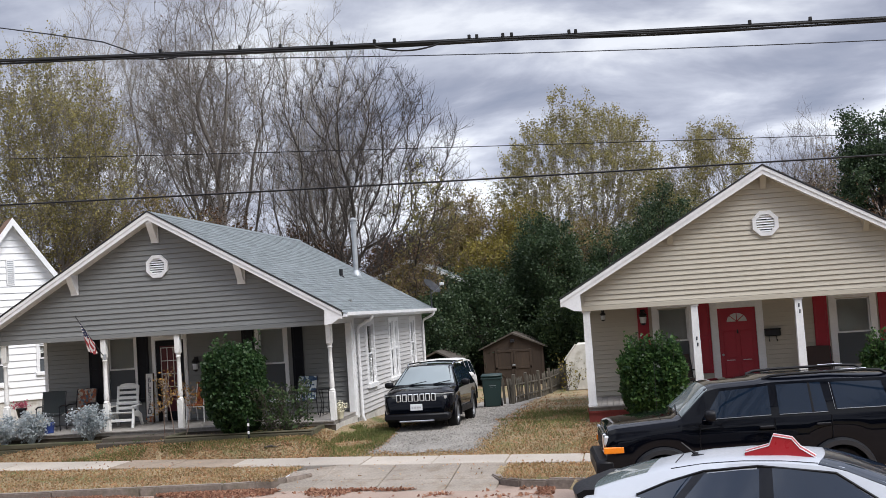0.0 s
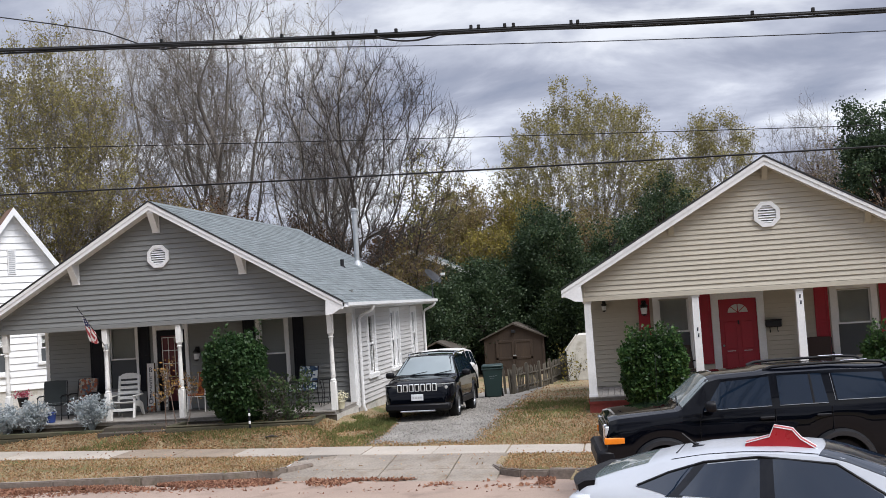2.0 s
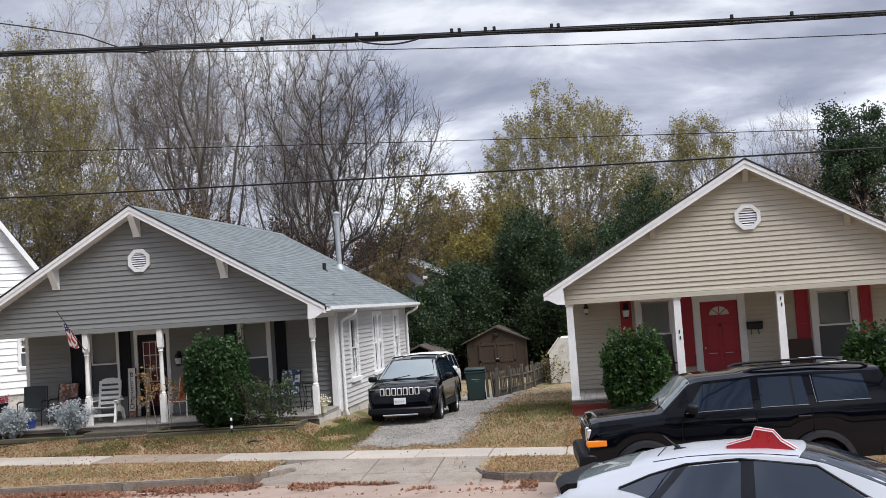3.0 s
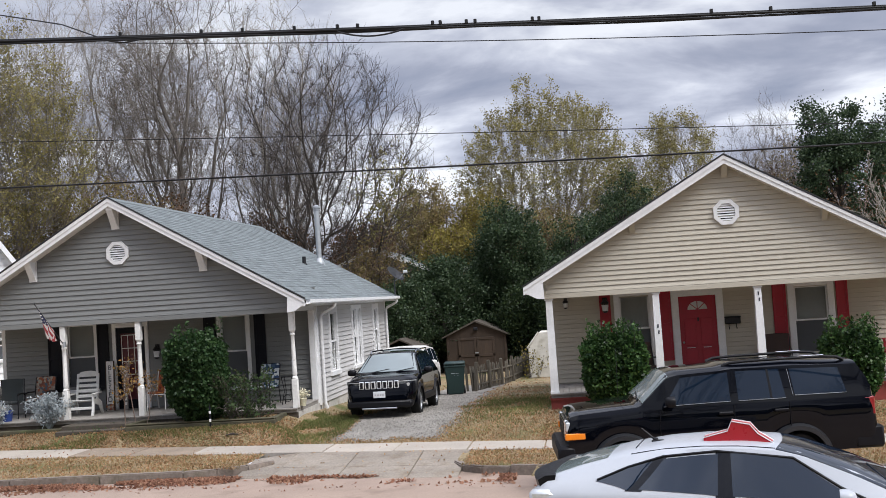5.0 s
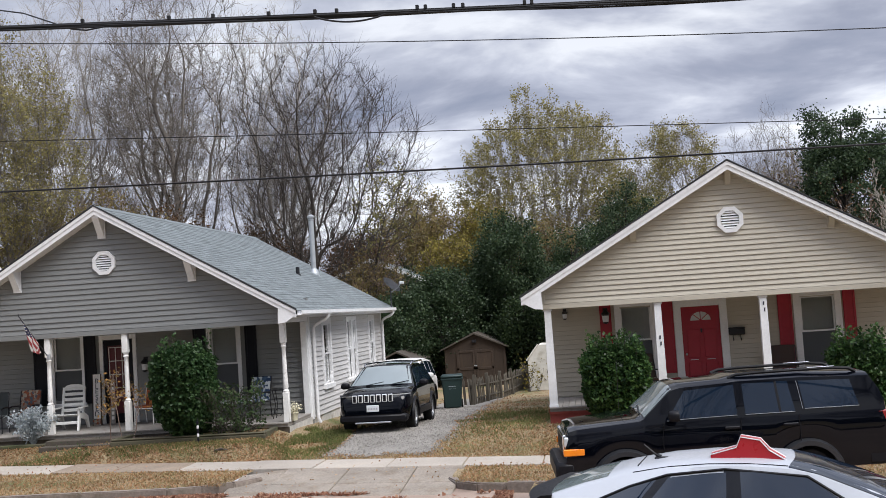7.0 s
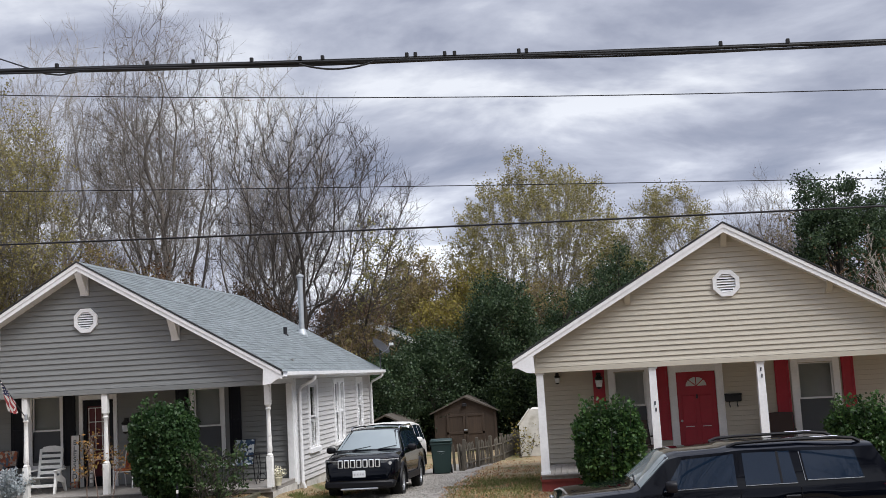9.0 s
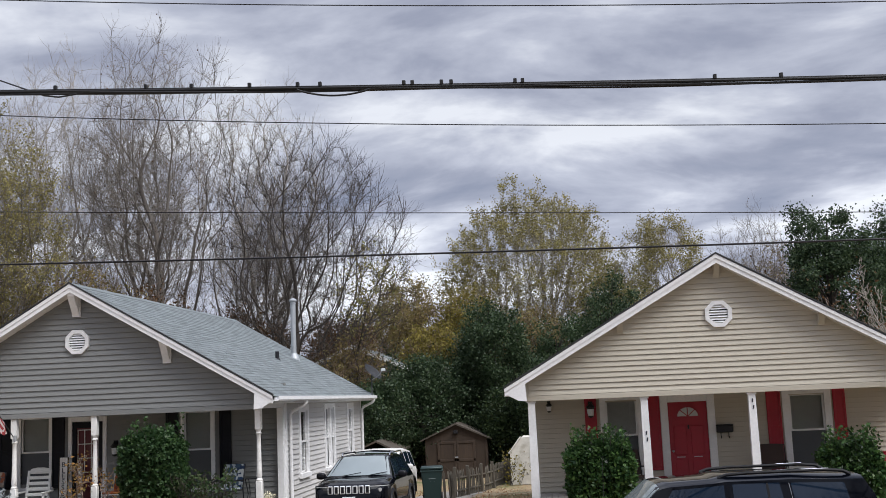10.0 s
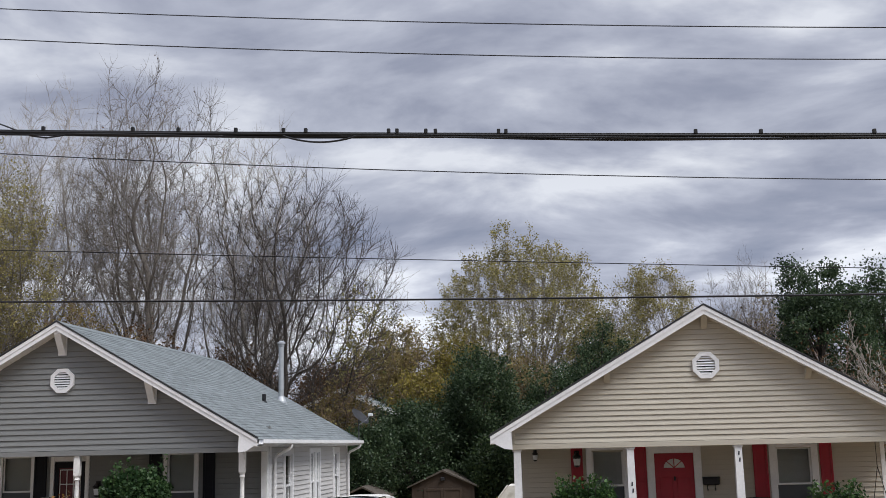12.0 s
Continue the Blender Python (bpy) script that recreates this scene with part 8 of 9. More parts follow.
def scatter():
    rng = np.random.default_rng(17)
    def leaves_at(n, xr, yf, keep, size, lift, name, label, mt):
        pts = []
        while len(pts) < n:
            x = rng.uniform(*xr)
            y = yf(x)
            if keep(x, y):
                z = ground_z(x, y) if y > kerb_y(x) + 0.1 else -0.045
                if in_drive(x, y):
                    z = -0.045 + 0.165 * smooth(0, 1, (y - kerb_y(x)) / 2.0)
                if walk_front(x) - 0.02 < y < walk_back(x) + 0.02:
                    z = 0.128
                pts.append((x, y, z + lift * rng.uniform(0.6, 1.6)))
        solo(name, leaf_mesh(name, pts, size, M[mt], 5, up=4.0, aspect=1.5), None, (0, 0, 0), label, "leaves", kind="stuff")
    # thick line of leaves along the gutter
    def gutter_y(x):
        return kerb_y(x) - abs(rng.normal()) * 0.34 - 0.02
    leaves_at(15000, (-14, 4.6), gutter_y, lambda x, y: noise.noise(Vector((x * 1.1, y * 2.6, 0))) > (0.10 if -0.3 < x < 4.0 else -0.20) and not (-0.3 < x < 4.0 and rng.random() < 0.55), 0.075, 0.028, "gutter_leaves", "rust-brown fallen leaves along the gutter", "litter")
    leaves_at(800, (-14, 12), lambda x: kerb_y(x) - rng.uniform(0.2, 2.4), lambda x, y: noise.noise(Vector((x * 0.6, y * 2.5, 4))) > 0.12, 0.08, 0.012, "road_leaves", "scattered fallen leaves on the street", "litter")
    leaves_at(13000, (-14, 14), lambda x: rng.uniform(kerb_y(x) + 0.15, walk_front(x)), lambda x, y: not in_drive(x, y) or rng.random() < 0.05, 0.055, 0.02, "verge_leaves", "fallen leaves on the verge", "litter_tan")
    leaves_at(36000, (-14, 14), lambda x: walk_back(x) + abs(rng.normal()) * (2.6 if x < -0.6 or x > 4.9 else 9.0), lambda x, y: (y < 24.6 or (-0.6 < x < 4.9 and y < 44)) and drive_edge(x, y) < 0.12 and noise.noise(Vector((x * 0.35, y * 0.5, 9))) + (0.35 if x > 2.5 else 0.32) > 0.0, 0.055, 0.022, "lawn_leaves", "fallen leaves on the lawn", "litter_tan")
    leaves_at(90, (-14, 14), lambda x: rng.uniform(walk_front(x), walk_back(x)), lambda x, y: True, 0.06, 0.008, "path_leaves", "few fallen leaves on the footpath", "litter")
    # grass
    n = 64000
    x = rng.uniform(-14, 14, n)
    y = np.where(rng.random(n) < 0.35, 0, 1)
    P = []
    for a, k in zip(x, y):
        b = rng.uniform(kerb_y(a) + 0.16, walk_front(a) - 0.03) if k == 0 else walk_back(a) + 0.02 + abs(rng.normal()) * 2.4
        if (k == 0 and in_drive(a, b)) or drive_edge(a, b) > 0.05 or b > 36:
            continue
        if b > FY - 0.1 and (a < -0.9 or a > 4.9):
            continue
        P.append((a, b, ground_z(a, b)))
    P = np.array(P)
    m = len(P)
    h = rng.uniform(0.03, 0.085, m)
    lean = rng.normal(size=(m, 2)) * 0.035
    w = rng.normal(size=(m, 2))
    w /= np.linalg.norm(w, axis=1)[:, None]
    w *= 0.006
    z0 = np.zeros((m, 1))
    v = np.stack([P + np.hstack([w, z0]), P - np.hstack([w, z0]), P + np.hstack([lean, h[:, None]])], 1).reshape(-1, 3)
    me = bpy.data.meshes.new("grass")
    me.from_pydata(v.tolist(), [], [(i, i + 1, i + 2) for i in range(0, 3 * m, 3)])
    me.materials.append(M["grass"])
    solo("grass", me, None, (0, 0, 0), "short dry and green grass blades", "grass", kind="stuff")
    # greener tufts near the beds and beside the drive
    P = []
    while len(P) < 17000:
        if rng.random() < 0.32:
            a, b = rng.uniform(-11, -0.4), 23.7 - abs(rng.normal()) * 0.42
        elif rng.random() < 0.5:
            a, b = rng.normal(4.0, 0.85), rng.normal(27.0, 1.9)
        else:
            a, b = rng.uniform(-0.9, 0.4), rng.normal(24.6, 1.0)
        if drive_edge(a, b) < 0.02 and b > walk_back(a) and a < 4.95 and noise.noise(Vector((a * 0.9, b * 0.9, 2))) > -0.25:
            P.append((a, b, ground_z(a, b)))
    P = np.array(P)
    m = len(P)
    h = rng.uniform(0.03, 0.10, m)
    lean = rng.normal(size=(m, 2)) * 0.04
    w = rng.normal(size=(m, 2))
    w /= np.linalg.norm(w, axis=1)[:, None]
    w *= 0.010
    z0 = np.zeros((m, 1))
    v = np.stack([P + np.hstack([w, z0]), P - np.hstack([w, z0]), P + np.hstack([lean, h[:, None]])], 1).reshape(-1, 3)
    me = bpy.data.meshes.new("green_grass")
    me.from_pydata(v.tolist(), [], [(i, i + 1, i + 2) for i in range(0, 3 * m, 3)])
    me.materials.append(M["grass_green"])
    solo("green_grass", me, None, (0, 0, 0), "patches of fresh green grass", "grass", kind="stuff")
    # gravel sheet with stones
    xs, ys = steps(-0.4, 4.6, 0.12), steps(21.6, 40, 0.14)
    graded("gravel_drive", xs, ys, lambda x, y: ground_z(x, y) + 0.02 * noise.noise(Vector((x * 0.9, y * 0.9, 0))) + 0.012 + 0.012 * noise.noise(Vector((x * 3, y * 3, 7))), M["gravel"], "pale grey gravel driveway", "driveway", inside=lambda x, y: drive_edge(x, y) > 0)
    vs, fs = [], []
    k = 0
    while k < 9000:
        a, b = rng.uniform(-0.6, 4.8), rng.uniform(21.6, 34)
        e = drive_edge(a, b)
        if e < 0 and rng.random() > math.exp(e * 9):
            continue
        s = rng.uniform(0.010, 0.028)
        c = np.array((a, b, ground_z(a, b) + 0.014))
        q = rng.normal(size=(6, 3)) * 0.25 + np.array([(1, 0, 0), (-1, 0, 0), (0, 1, 0), (0, -1, 0), (0, 0, 0.8), (0, 0, -0.6)])
        o = len(vs)
        vs += (c + q * s).tolist()
        fs += [(o, o + 2, o + 4), (o + 2, o + 1, o + 4), (o + 1, o + 3, o + 4), (o + 3, o, o + 4)]
        k += 1
    me = bpy.data.meshes.new("gravel_stones")
    me.from_pydata(vs, [], fs)
    me.materials.append(M["gravel"])
    solo("gravel_stones", me, None, (0, 0, 0), "loose grey gravel stones on the drive", "gravel", kind="stuff")


scatter()


# ---- porch things ----
def pattern(name, colors, scale=9.0, rough=0.85):
    """Printed cloth: blotches of several colours."""
    m = bpy.data.materials.new(name)
    m.use_nodes = True
    nt = m.node_tree
    N, L = nt.nodes.new, nt.links.new
    b = nt.nodes["Principled BSDF"]
    b.inputs["Roughness"].default_value = rough
    co, v, r = N("ShaderNodeTexCoord"), N("ShaderNodeTexVoronoi"), N("ShaderNodeValToRGB")
    v.inputs["Scale"].default_value = scale
    L(co.outputs["Object"], v.inputs[0])
    sp = N("ShaderNodeSeparateColor")
    L(v.outputs["Color"], sp.inputs[0])
    r.color_ramp.interpolation = "CONSTANT"
    e = r.color_ramp.elements
    e[0].color = (*colors[0], 1)
    e[1].position, e[1].color = 1 / len(colors), (*colors[1], 1)
    for i, c in enumerate(colors[2:]):
        e.new((i + 2) / len(colors)).color = (*c, 1)
    L(sp.outputs[0], r.inputs[0]); L(r.outputs[0], b.inputs["Base Color"])
    return m


M["floral"] = pattern("floral_cushion_cloth", [(0.30, 0.24, 0.20), (0.32, 0.10, 0.05), (0.10, 0.13, 0.16), (0.42, 0.36, 0.28), (0.22, 0.08, 0.05)], 16)
M["orange_cloth"] = pattern("orange_cushion_cloth", [(0.40, 0.10, 0.03), (0.50, 0.20, 0.06), (0.22, 0.05, 0.03), (0.45, 0.14, 0.05)], 14)
M["blue_cloth"] = pattern("blue_and_white_cushion_cloth", [(0.60, 0.64, 0.66), (0.03, 0.06, 0.13), (0.52, 0.58, 0.62), (0.06, 0.11, 0.18)], 13)
M["sling"] = mat("dark_green_grey_mesh_sling", (0.045, 0.055, 0.055), 0.7, grain=0.2, scale=40, bump=0.3)
M["resin"] = mat("white_resin", (0.72, 0.72, 0.70), 0.5, grain=0.05, scale=14, stain=0.08, bump=0.05)
M["brown_wicker"] = mat("dark_brown_wicker", (0.045, 0.025, 0.02), 0.7, grain=0.3, scale=50, bump=0.5)
M["sign_white"] = mat("whitewashed_board", (0.84, 0.81, 0.78), 0.8, grain=0.12, scale=14, stain=0.15, bump=0.2, stretch=(2, 2, 0.4))
M["flag_red"] = mat("faded_red_cloth", (0.34, 0.045, 0.05), 0.85, grain=0.1, scale=20, bump=0.1)
M["flag_white"] = mat("off_white_cloth", (0.60, 0.56, 0.54), 0.85, grain=0.1, scale=20, bump=0.1)
M["flag_blue"] = mat("navy_cloth", (0.02, 0.025, 0.07), 0.85, grain=0.1, scale=20, bump=0.1)
M["pink"] = leaf_material("pink_petal", [(0.55, 0.08, 0.16), (0.65, 0.18, 0.25), (0.45, 0.05, 0.10), (0.7, 0.3, 0.35)], 0.7)
M["bucket_blue"] = mat("blue_plastic", (0.02, 0.05, 0.22), 0.4, grain=0.06, scale=14, bump=0.05)
M["soil"] = mat("dark_garden_soil", (0.055, 0.04, 0.028), 0.95, grain=0.35, scale=20, stain=0.3, bump=0.8)
M["petal_white"] = mat("cream_petal", (0.72, 0.68, 0.52), 0.7, grain=0.1, scale=30, bump=0.2)
PF = 0.655


def cushion(x0, x1, y0, y1, z0, z1):
    bm = boxes((x0, x1, y0, y1, z0, z1))
    bmesh.ops.subdivide_edges(bm, edges=bm.edges[:], cuts=4, use_grid_fill=True)
    c = Vector(((x0 + x1) / 2, (y0 + y1) / 2, (z0 + z1) / 2))
    h = Vector(((x1 - x0) / 2, (y1 - y0) / 2, (z1 - z0) / 2))
    for v in bm.verts:
        d = v.co - c
        q = [abs(d[i]) / h[i] for i in range(3)]
        thin = min(range(3), key=lambda i: h[i])
        o = [q[i] for i in range(3) if i != thin]
        v.co[thin] = c[thin] + d[thin] * (1 - 0.55 * max(o) ** 4)
    return bm


def metal_chair(x, y, yaw, seat_mat, back_mat, label, frame="dark_metal", w=0.56, pad=0.07, group="porch chairs"):
    """A tube-framed armchair with seat and back pads; it faces -y before turning."""
    C = thing("porch_chair", Matrix.Translation((x, y, PF)) @ pose(0, 0, 0, 0, 0, yaw), label, "chair", group)
    f = M[frame]
    for s in (-1, 1):
        a = s * w / 2
        part("leg", tube(bmesh.new(), [(a, -0.27, 0), (a, -0.26, 0.42), (a, -0.22, 0.62)], 0.014, 6), f, C)
        part("leg", tube(bmesh.new(), [(a, 0.30, 0), (a, 0.24, 0.40), (a, 0.30, 0.70), (a, 0.38, 0.98)], 0.014, 6), f, C)
        part("armrest", tube(bmesh.new(), [(a, -0.27, 0.60), (a, -0.10, 0.635), (a, 0.28, 0.62)], [0.02, 0.022, 0.016], 6), f, C)
    part("seat_frame", boxes((-w / 2, w / 2, -0.27, 0.25, 0.385, 0.405), bevel=0.004), f, C)
    part("seat", cushion(-w / 2 + 0.02, w / 2 - 0.02, -0.26, 0.24, 0.405, 0.405 + pad), seat_mat, C, smooth=True)
    part("backrest", cushion(-w / 2 + 0.02, w / 2 - 0.02, -0.03, pad - 0.03, 0.0, 0.58), back_mat, C, smooth=True, m=Matrix.Translation((0, 0.25, 0.43)) @ pose(0, 0, 0, -13, 0, 0))
    part("back_rail", tube(bmesh.new(), [(-w / 2, 0.385, 0.985), (0, 0.39, 1.0), (w / 2, 0.385, 0.985)], 0.014, 6), f, C)
    return C


metal_chair(-9.02, 25.9, 12, M["sling"], M["sling"], "dark mesh sling chair on the porch", pad=0.025, w=0.60)
metal_chair(-8.38, 26.3, 0, M["floral"], M["floral"], "metal porch chair with floral cushions")
metal_chair(-5.12, 26.45, -8, M["orange_cloth"], M["orange_cloth"], "white-framed porch chair with orange cushions", frame="white_worn", w=0.52)
metal_chair(-2.28, 26.25, -12, M["blue_cloth"], M["blue_cloth"], "black metal chair with blue and white patterned cushions")
metal_chair(7.34, 26.2, 20, M["brown_wicker"], M["brown_wicker"], "dark brown porch chair beside the bush", pad=0.03)
metal_chair(10.48, 26.5, -6, M["brown_wicker"], M["brown_wicker"], "dark brown porch chair with square back", pad=0.03, w=0.62)


def resin_chair():
    C = thing("resin_chair", Matrix.Translation((-6.93, 25.85, PF)) @ pose(0, 0, 0, 0, 0, 8), "white resin slatted porch chair", "chair", "porch chairs")
    w = 0.31
    for s in (-1, 1):
        part("side_frame", prism(bmesh.new(), [(-0.42, 0.0), (-0.34, 0.0), (-0.22, 0.30), (0.20, 0.22), (0.38, 0.0), (0.46, 0.0), (0.34, 0.30), (0.10, 0.40), (-0.30, 0.42)], "x", s * w - 0.025, s * w + 0.025), M["resin"], C)
        part("armrest", boxes((s * (w + 0.02) - 0.05, s * (w + 0.02) + 0.05, -0.38, 0.28, 0.53, 0.56), bevel=0.012), M["resin"], C)
        part("arm_support", boxes((s * w - 0.025, s * w + 0.025, -0.33, -0.25, 0.40, 0.53), bevel=0.008), M["resin"], C)
        part("back_stile", prism(bmesh.new(), [(0.16, 0.34), (0.21, 0.34), (0.42, 1.02), (0.37, 1.04)], "x", s * (w - 0.05) - 0.025, s * (w - 0.05) + 0.025), M["resin"], C)
    for i in range(5):
        t = i / 4
        y, z = 0.19 + 0.19 * t, 0.48 + 0.52 * t
        part("back_slat", boxes((-w + 0.03, w - 0.03, y - 0.012, y + 0.014, z - 0.045, z + 0.035), bevel=0.008), M["resin"], C)
    part("crest", prism(bmesh.new(), [(-0.24, 1.03), (0.24, 1.03), (0.20, 1.08), (0.08, 1.105), (-0.08, 1.105), (-0.20, 1.08)], "y", 0.375, 0.405), M["resin"], C)
    for i in range(6):
        part("seat_slat", boxes((-w + 0.02, w - 0.02, -0.32 + i * 0.088, -0.25 + i * 0.088, 0.385 - i * 0.012, 0.405 - i * 0.012), bevel=0.006), M["resin"], C)
    part("front_stretcher", boxes((-w, w, -0.31, -0.28, 0.16, 0.23), bevel=0.008), M["resin"], C)


resin_chair()


def letter_mesh(ch, size, material):
    cu = bpy.data.curves.new("letter", "FONT")
    cu.body, cu.size, cu.extrude, cu.align_x = ch, size, 0.003, "CENTER"
    ob = bpy.data.objects.new("letter", cu)
    me = bpy.data.meshes.new_from_object(ob)
    bpy.data.objects.remove(ob)
    me.materials.append(material)
    return me


def porch_signs():
    B = thing("porch_sign", Matrix.Translation((-6.64, 26.72, PF)) @ pose(0, 0, 0, -3, 0, 0), "tall cream board framed in brown with black lettering", "sign")
    part("board", boxes((-0.10, 0.10, -0.015, 0.015, 0.0, 1.30), bevel=0.004), M["sign_white"], B)
    for x in (-0.112, 0.112):
        part("edge_strip", boxes((x - 0.013, x + 0.013, -0.02, 0.018, 0.0, 1.31), bevel=0.004), M["shed_brown"], B, "brown edge strip")
    word = "BLESSED"
    for i, ch in enumerate(word):
        part("letter", letter_mesh(ch, 0.18, M["ink"]), None, B, m=Matrix.Translation((0, -0.019, 1.07 - i * 0.140)) @ pose(0, 0, 0, 90, 0, 0))
    part("bow", cushion(-0.11, 0.11, -0.05, -0.018, 0.02, 0.17), M["floral"], B)
    C = thing("porch_sign", Matrix.Translation((-6.24, 26.78, PF)) @ pose(0, 0, 0, -3, 0, 0), "narrow grey board with faded pale writing", "sign")
    part("board", boxes((-0.06, 0.06, -0.012, 0.012, 0.0, 1.15), bevel=0.004), M["deck"], C)
    for i in range(8):
        part("faded_mark", boxes((-0.035, 0.035, -0.016, -0.012, 0.12 + i * 0.125, 0.20 + i * 0.125)), M["sign_white"], C)


porch_signs()


def flag():
    F = thing("flag", (-6.88, 24.80, 2.52), "drooping faded stars and stripes flag on a pole", "flag")
    tip = Vector((-0.52, -0.38, 1.02))
    part("pole", tube(bmesh.new(), [(0, 0.02, -0.04), tip], 0.011, 8), M["dark_metal"], F)
    part("pole_bracket", boxes((-0.03, 0.03, -0.02, 0.04, -0.08, 0.06), bevel=0.008), M["metal"], F)
    part("finial", lathe(bmesh.new(), [(0.004, 0), (0.02, 0.02), (0.004, 0.05)], 8), M["dark_metal"], F, m=Matrix.Translation(tip))
    n, k = 13, 18
    def at(s, t):
        """s across the stripes (0 at the pole's tip), t along the hanging cloth."""
        p = tip * (0.97 - 0.62 * s * (1 - t * 0.9) - 0.30 * t)
        fold = 0.05 * math.sin(s * 15 + t * 4) * (0.3 + t)
        return Vector((p.x + 0.10 * s * t + fold * 0.7 + 0.12 * t, p.y + fold, p.z - 0.52 * t - 0.02 * s))
    for i in range(n):
        bm = bmesh.new()
        t0 = 0.42 if i < 7 else 0.0
        g = [[bm.verts.new(at((i + j) / n, t0 + (1 - t0) * q / k)) for q in range(k + 1)] for j in (0, 1)]
        for q in range(k):
            bm.faces.new((g[0][q], g[0][q + 1], g[1][q + 1], g[1][q]))
        bmesh.ops.solidify(bm, geom=bm.faces[:], thickness=0.003)
        part("stripe", bm, M["flag_red" if i % 2 == 0 else "flag_white"], F, smooth=True)
    bm = bmesh.new()
    g = [[bm.verts.new(at(7 / n * j / 8, 0.42 * q / 8)) for q in range(9)] for j in range(9)]
    for j in range(8):
        for q in range(8):
            bm.faces.new((g[j][q], g[j][q + 1], g[j + 1][q + 1], g[j + 1][q]))
    bmesh.ops.solidify(bm, geom=bm.faces[:], thickness=0.003)
    c = part("canton", bm, M["flag_blue"], F, "navy field with pale stars", smooth=True)
    for a in range(4):
        for b in range(4):
            p = at(7 / n * (a + 0.5) / 4, 0.42 * (b + 0.5) / 4)
            part("star", lathe(bmesh.new(), [(0.012, -0.006), (0.012, 0.006)], 5), M["flag_white"], c, m=Matrix.Translation(p) @ pose(0, 0, 0, 90, 0, 20))


flag()


def pots():
    rng = np.random.default_rng(4)
    S = thing("plant_stand", (-1.56, 25.9, PF), "black wrought-iron plant stand", "stand")
    part("shelf", boxes((-0.15, 0.15, -0.15, 0.15, 0.68, 0.70), bevel=0.005), M["dark_metal"], S)
    for sx in (-1, 1):
        for sy in (-1, 1):
            part("leg", tube(bmesh.new(), [(sx * 0.13, sy * 0.13, 0.68), (sx * 0.08, sy * 0.08, 0.35), (sx * 0.14, sy * 0.14, 0.0)], 0.010, 5), M["dark_metal"], S)
    part("scroll", tube(bmesh.new(), [(0.09 * math.cos(a), -0.12, 0.16 + 0.09 * math.sin(a)) for a in [i * 0.5 for i in range(13)]], 0.008, 5), M["dark_metal"], S)
    P = thing("flower_pot", (-1.02, 25.22, PF), "pale pot of cream flowers on the porch edge", "flower pot")
    part("pot", lathe(bmesh.new(), [(0.07, 0), (0.10, 0.16), (0.11, 0.17), (0.11, 0.19), (0.09, 0.19)], 14), M["petal_white"], P, smooth=True)
    part("flower_head", leaf_mesh("flower_head", np.array([0, 0, 0.29]) + rng.normal(size=(240, 3)) * np.array([0.085, 0.07, 0.055]), 0.055, M["petal_white"], 3), None, P)["kind"] = "stuff"
    Q = thing("flower_pot", (-9.62, 25.5, PF), "dark pot of pink flowers on a stand", "flower pot")
    part("stand", tube(bmesh.new(), [(0, 0, 0), (0, 0, 0.45)], 0.02, 6), M["dark_metal"], Q)
    part("pot", lathe(bmesh.new(), [(0.09, 0.42), (0.13, 0.62), (0.14, 0.63), (0.14, 0.66), (0.11, 0.66)], 14), M["dark_metal"], Q, smooth=True)
    part("flower_head", leaf_mesh("flower_head", np.array([0, 0, 0.73]) + rng.normal(size=(300, 3)) * np.array([0.10, 0.08, 0.05]), 0.05, M["pink"], 6), None, Q)["kind"] = "stuff"
    R = solo("bucket", lathe(bmesh.new(), [(0.11, 0), (0.14, 0.24), (0.15, 0.25), (0.14, 0.26), (0.12, 0.22)], 16), M["bucket_blue"], (-8.72, 25.25, PF), "small blue plastic bucket on the porch", "bucket", smooth=True)
    T = thing("side_table", (-7.72, 26.1, PF), "small dark side table on the porch", "table")
    part("tabletop", boxes((-0.2, 0.2, -0.2, 0.2, 0.43, 0.46), bevel=0.006), M["dark_metal"], T)
    for sx in (-1, 1):
        for sy in (-1, 1):
            part("leg", boxes((sx * 0.17 - 0.012, sx * 0.17 + 0.012, sy * 0.17 - 0.012, sy * 0.17 + 0.012, 0, 0.43)), M["dark_metal"], T)


pots()


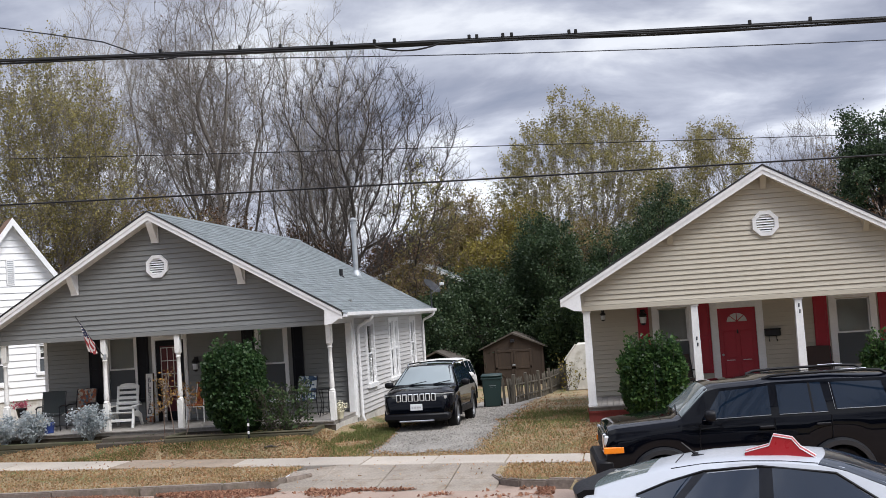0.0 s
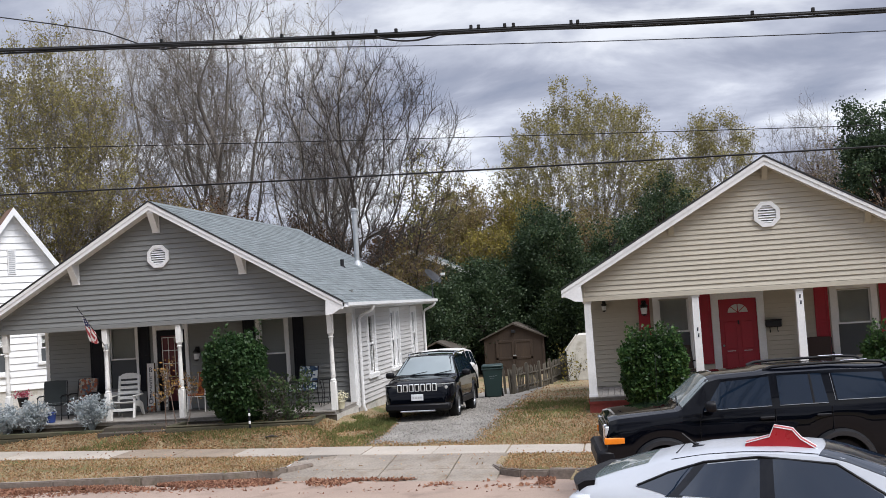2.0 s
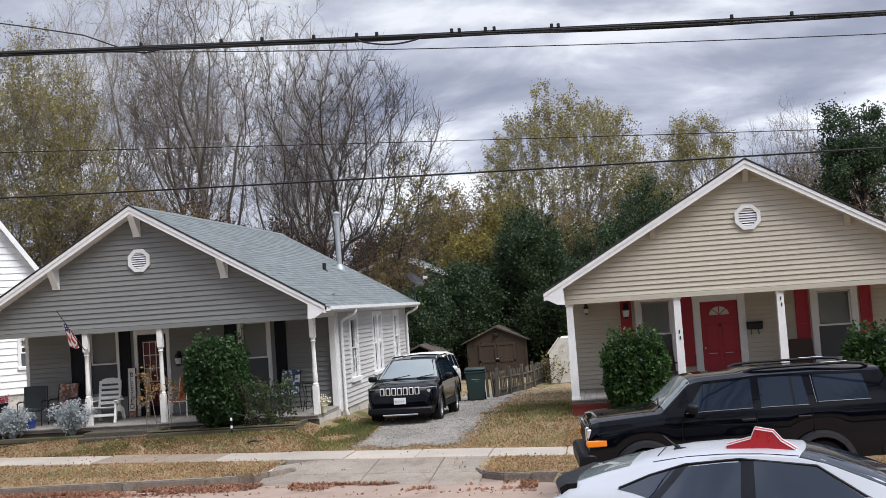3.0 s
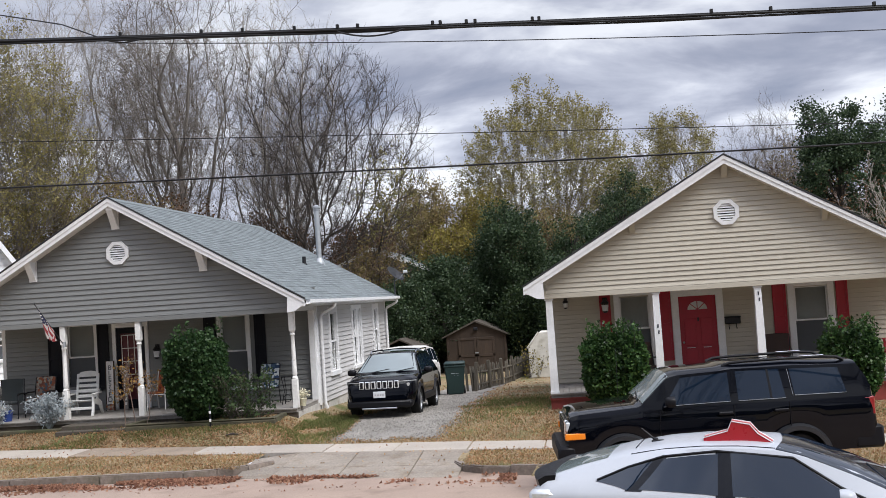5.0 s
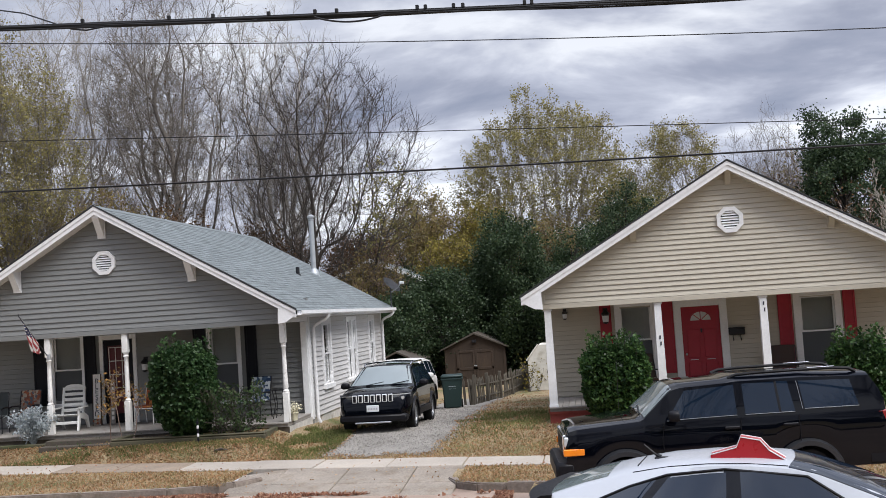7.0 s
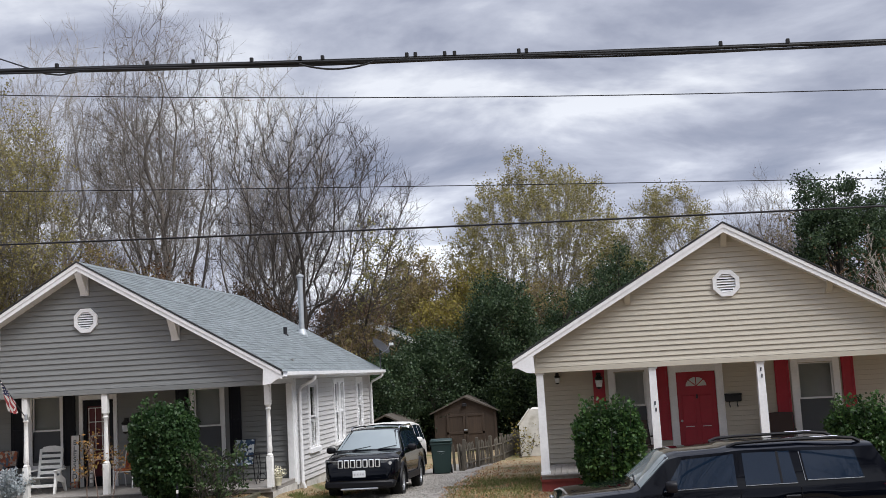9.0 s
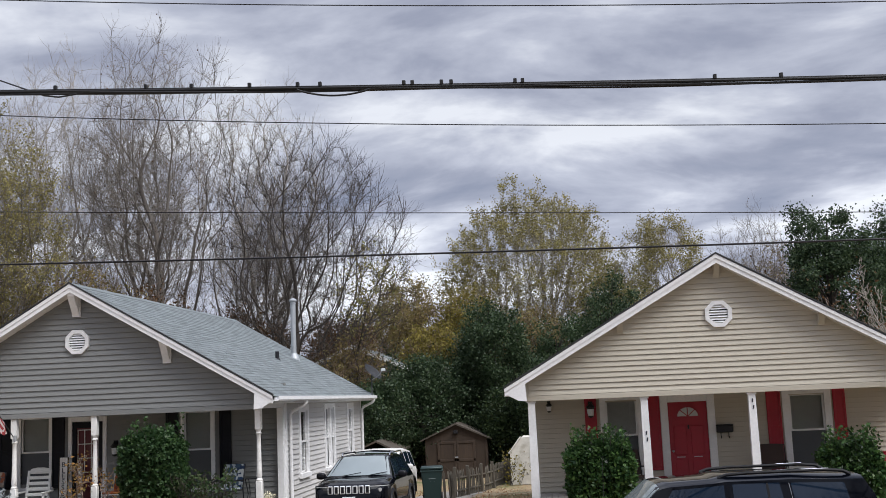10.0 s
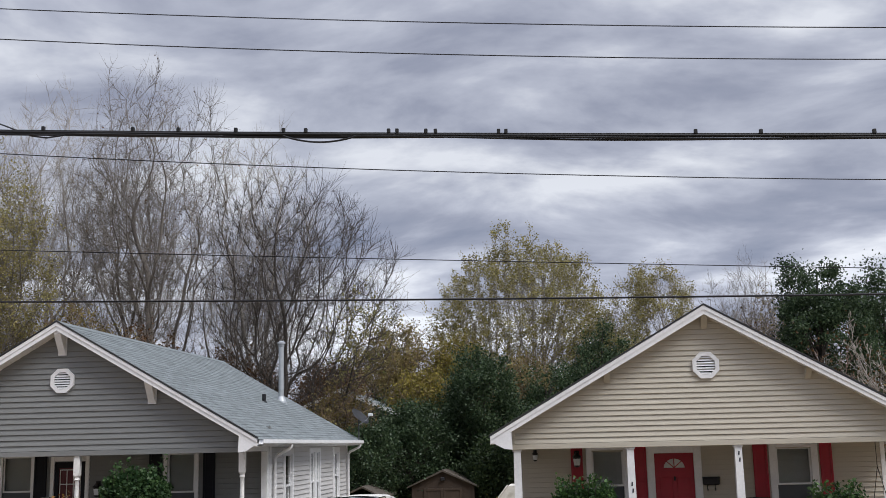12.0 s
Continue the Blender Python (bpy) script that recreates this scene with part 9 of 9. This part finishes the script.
def front_border():
    """Timber-edged beds and the steps before the grey cottage's porch."""
    for x0, x1, yf, top, lab in ((-4.95, -1.32, 23.76, 0.58, "mossy landscape timbers edging the raised bed"), (-10.2, -6.85, 24.38, 0.50, "low mossy timber edging of the flower bed")):
        E = thing("bed_edging", (0, 0, 0), lab, "edging")
        z = 0.05
        while z < top - 0.02:
            part("timber", boxes((x0, x1, yf, yf + 0.12, z, min(z + 0.16, top) - 0.006), bevel=0.02), M["timber"], E)
            z += 0.16
        part("timber", boxes((x1 - 0.12, x1, yf + 0.121, 24.84, 0.05, top - 0.01), bevel=0.02), M["timber"], E)
        part("timber", boxes((x0, x0 + 0.12, yf + 0.121, 24.84, 0.05, top - 0.01), bevel=0.02), M["timber"], E)
        part("soil", boxes((x0 + 0.121, x1 - 0.121, yf + 0.121, 24.85, 0.0, top - 0.09)), M["soil"], E)
    S = thing("porch_steps", (0, 0, 0), "worn wooden steps up to the porch", "steps")
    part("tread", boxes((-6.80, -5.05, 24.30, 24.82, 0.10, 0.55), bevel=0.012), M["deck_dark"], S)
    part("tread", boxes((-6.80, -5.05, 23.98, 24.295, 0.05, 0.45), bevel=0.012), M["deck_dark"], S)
    K = thing("garden_stake", (-2.74, 23.45, 0.36), "garden stake with black and white ribbon", "stake")
    part("rod", tube(bmesh.new(), [(0, 0, -0.1), (0, 0, 0.62)], 0.008, 5), M["dark_metal"], K)
    for i in range(5):
        part("ribbon", boxes((-0.022, 0.022, -0.018, 0.018, 0.12 + i * 0.09, 0.19 + i * 0.09), bevel=0.006), M["white" if i % 2 else "black_paint"], K)
    N = solo("pruned_branch", tube(bmesh.new(), [(-0.16, 0, 0.03), (0.0, 0.03, 0.055), (0.12, 0, 0.03), (0.2, 0.05, 0.05)], [0.02, 0.025, 0.02, 0.012], 6), M["bark_dark"], (-2.05, 22.95, ground_z(-2.05, 22.95)), "short dark fallen branch on the lawn", "branch")


front_border()


def porch_swing():
    S = thing("porch_swing", (13.20, 25.95, PF + 0.46), "red wooden porch swing hung on chains", "swing")
    for i in range(4):
        part("seat_slat", boxes((-0.25 + i * 0.125, -0.145 + i * 0.125, -0.62, 0.62, 0, 0.022), bevel=0.004), M["red"], S)
        part("back_slat", boxes((0.25 + 0.02 * i, 0.27 + 0.02 * i, -0.62, 0.62, 0.08 + i * 0.12, 0.17 + i * 0.12), bevel=0.004), M["red"], S)
    for s in (-1, 1):
        part("arm", boxes((-0.27, 0.26, s * 0.62 - 0.03, s * 0.62 + 0.03, 0.28, 0.305), bevel=0.006), M["red"], S)
        part("arm_post", boxes((-0.25, -0.20, s * 0.62 - 0.025, s * 0.62 + 0.025, -0.02, 0.28), bevel=0.004), M["red"], S)
        part("seat_bearer", boxes((-0.26, 0.28, s * 0.62 - 0.025, s * 0.62 + 0.025, -0.06, -0.001), bevel=0.004), M["red"], S)
        part("chain", tube(bmesh.new(), [(-0.22, s * 0.64, 0.0), (0.0, s * 0.64, 1.2), (0.0, s * 0.64, 2.06)], 0.008, 5), M["dark_metal"], S)
        part("chain", tube(bmesh.new(), [(0.27, s * 0.64, 0.0), (0.0, s * 0.64, 1.2)], 0.008, 5), M["dark_metal"], S)


porch_swing()
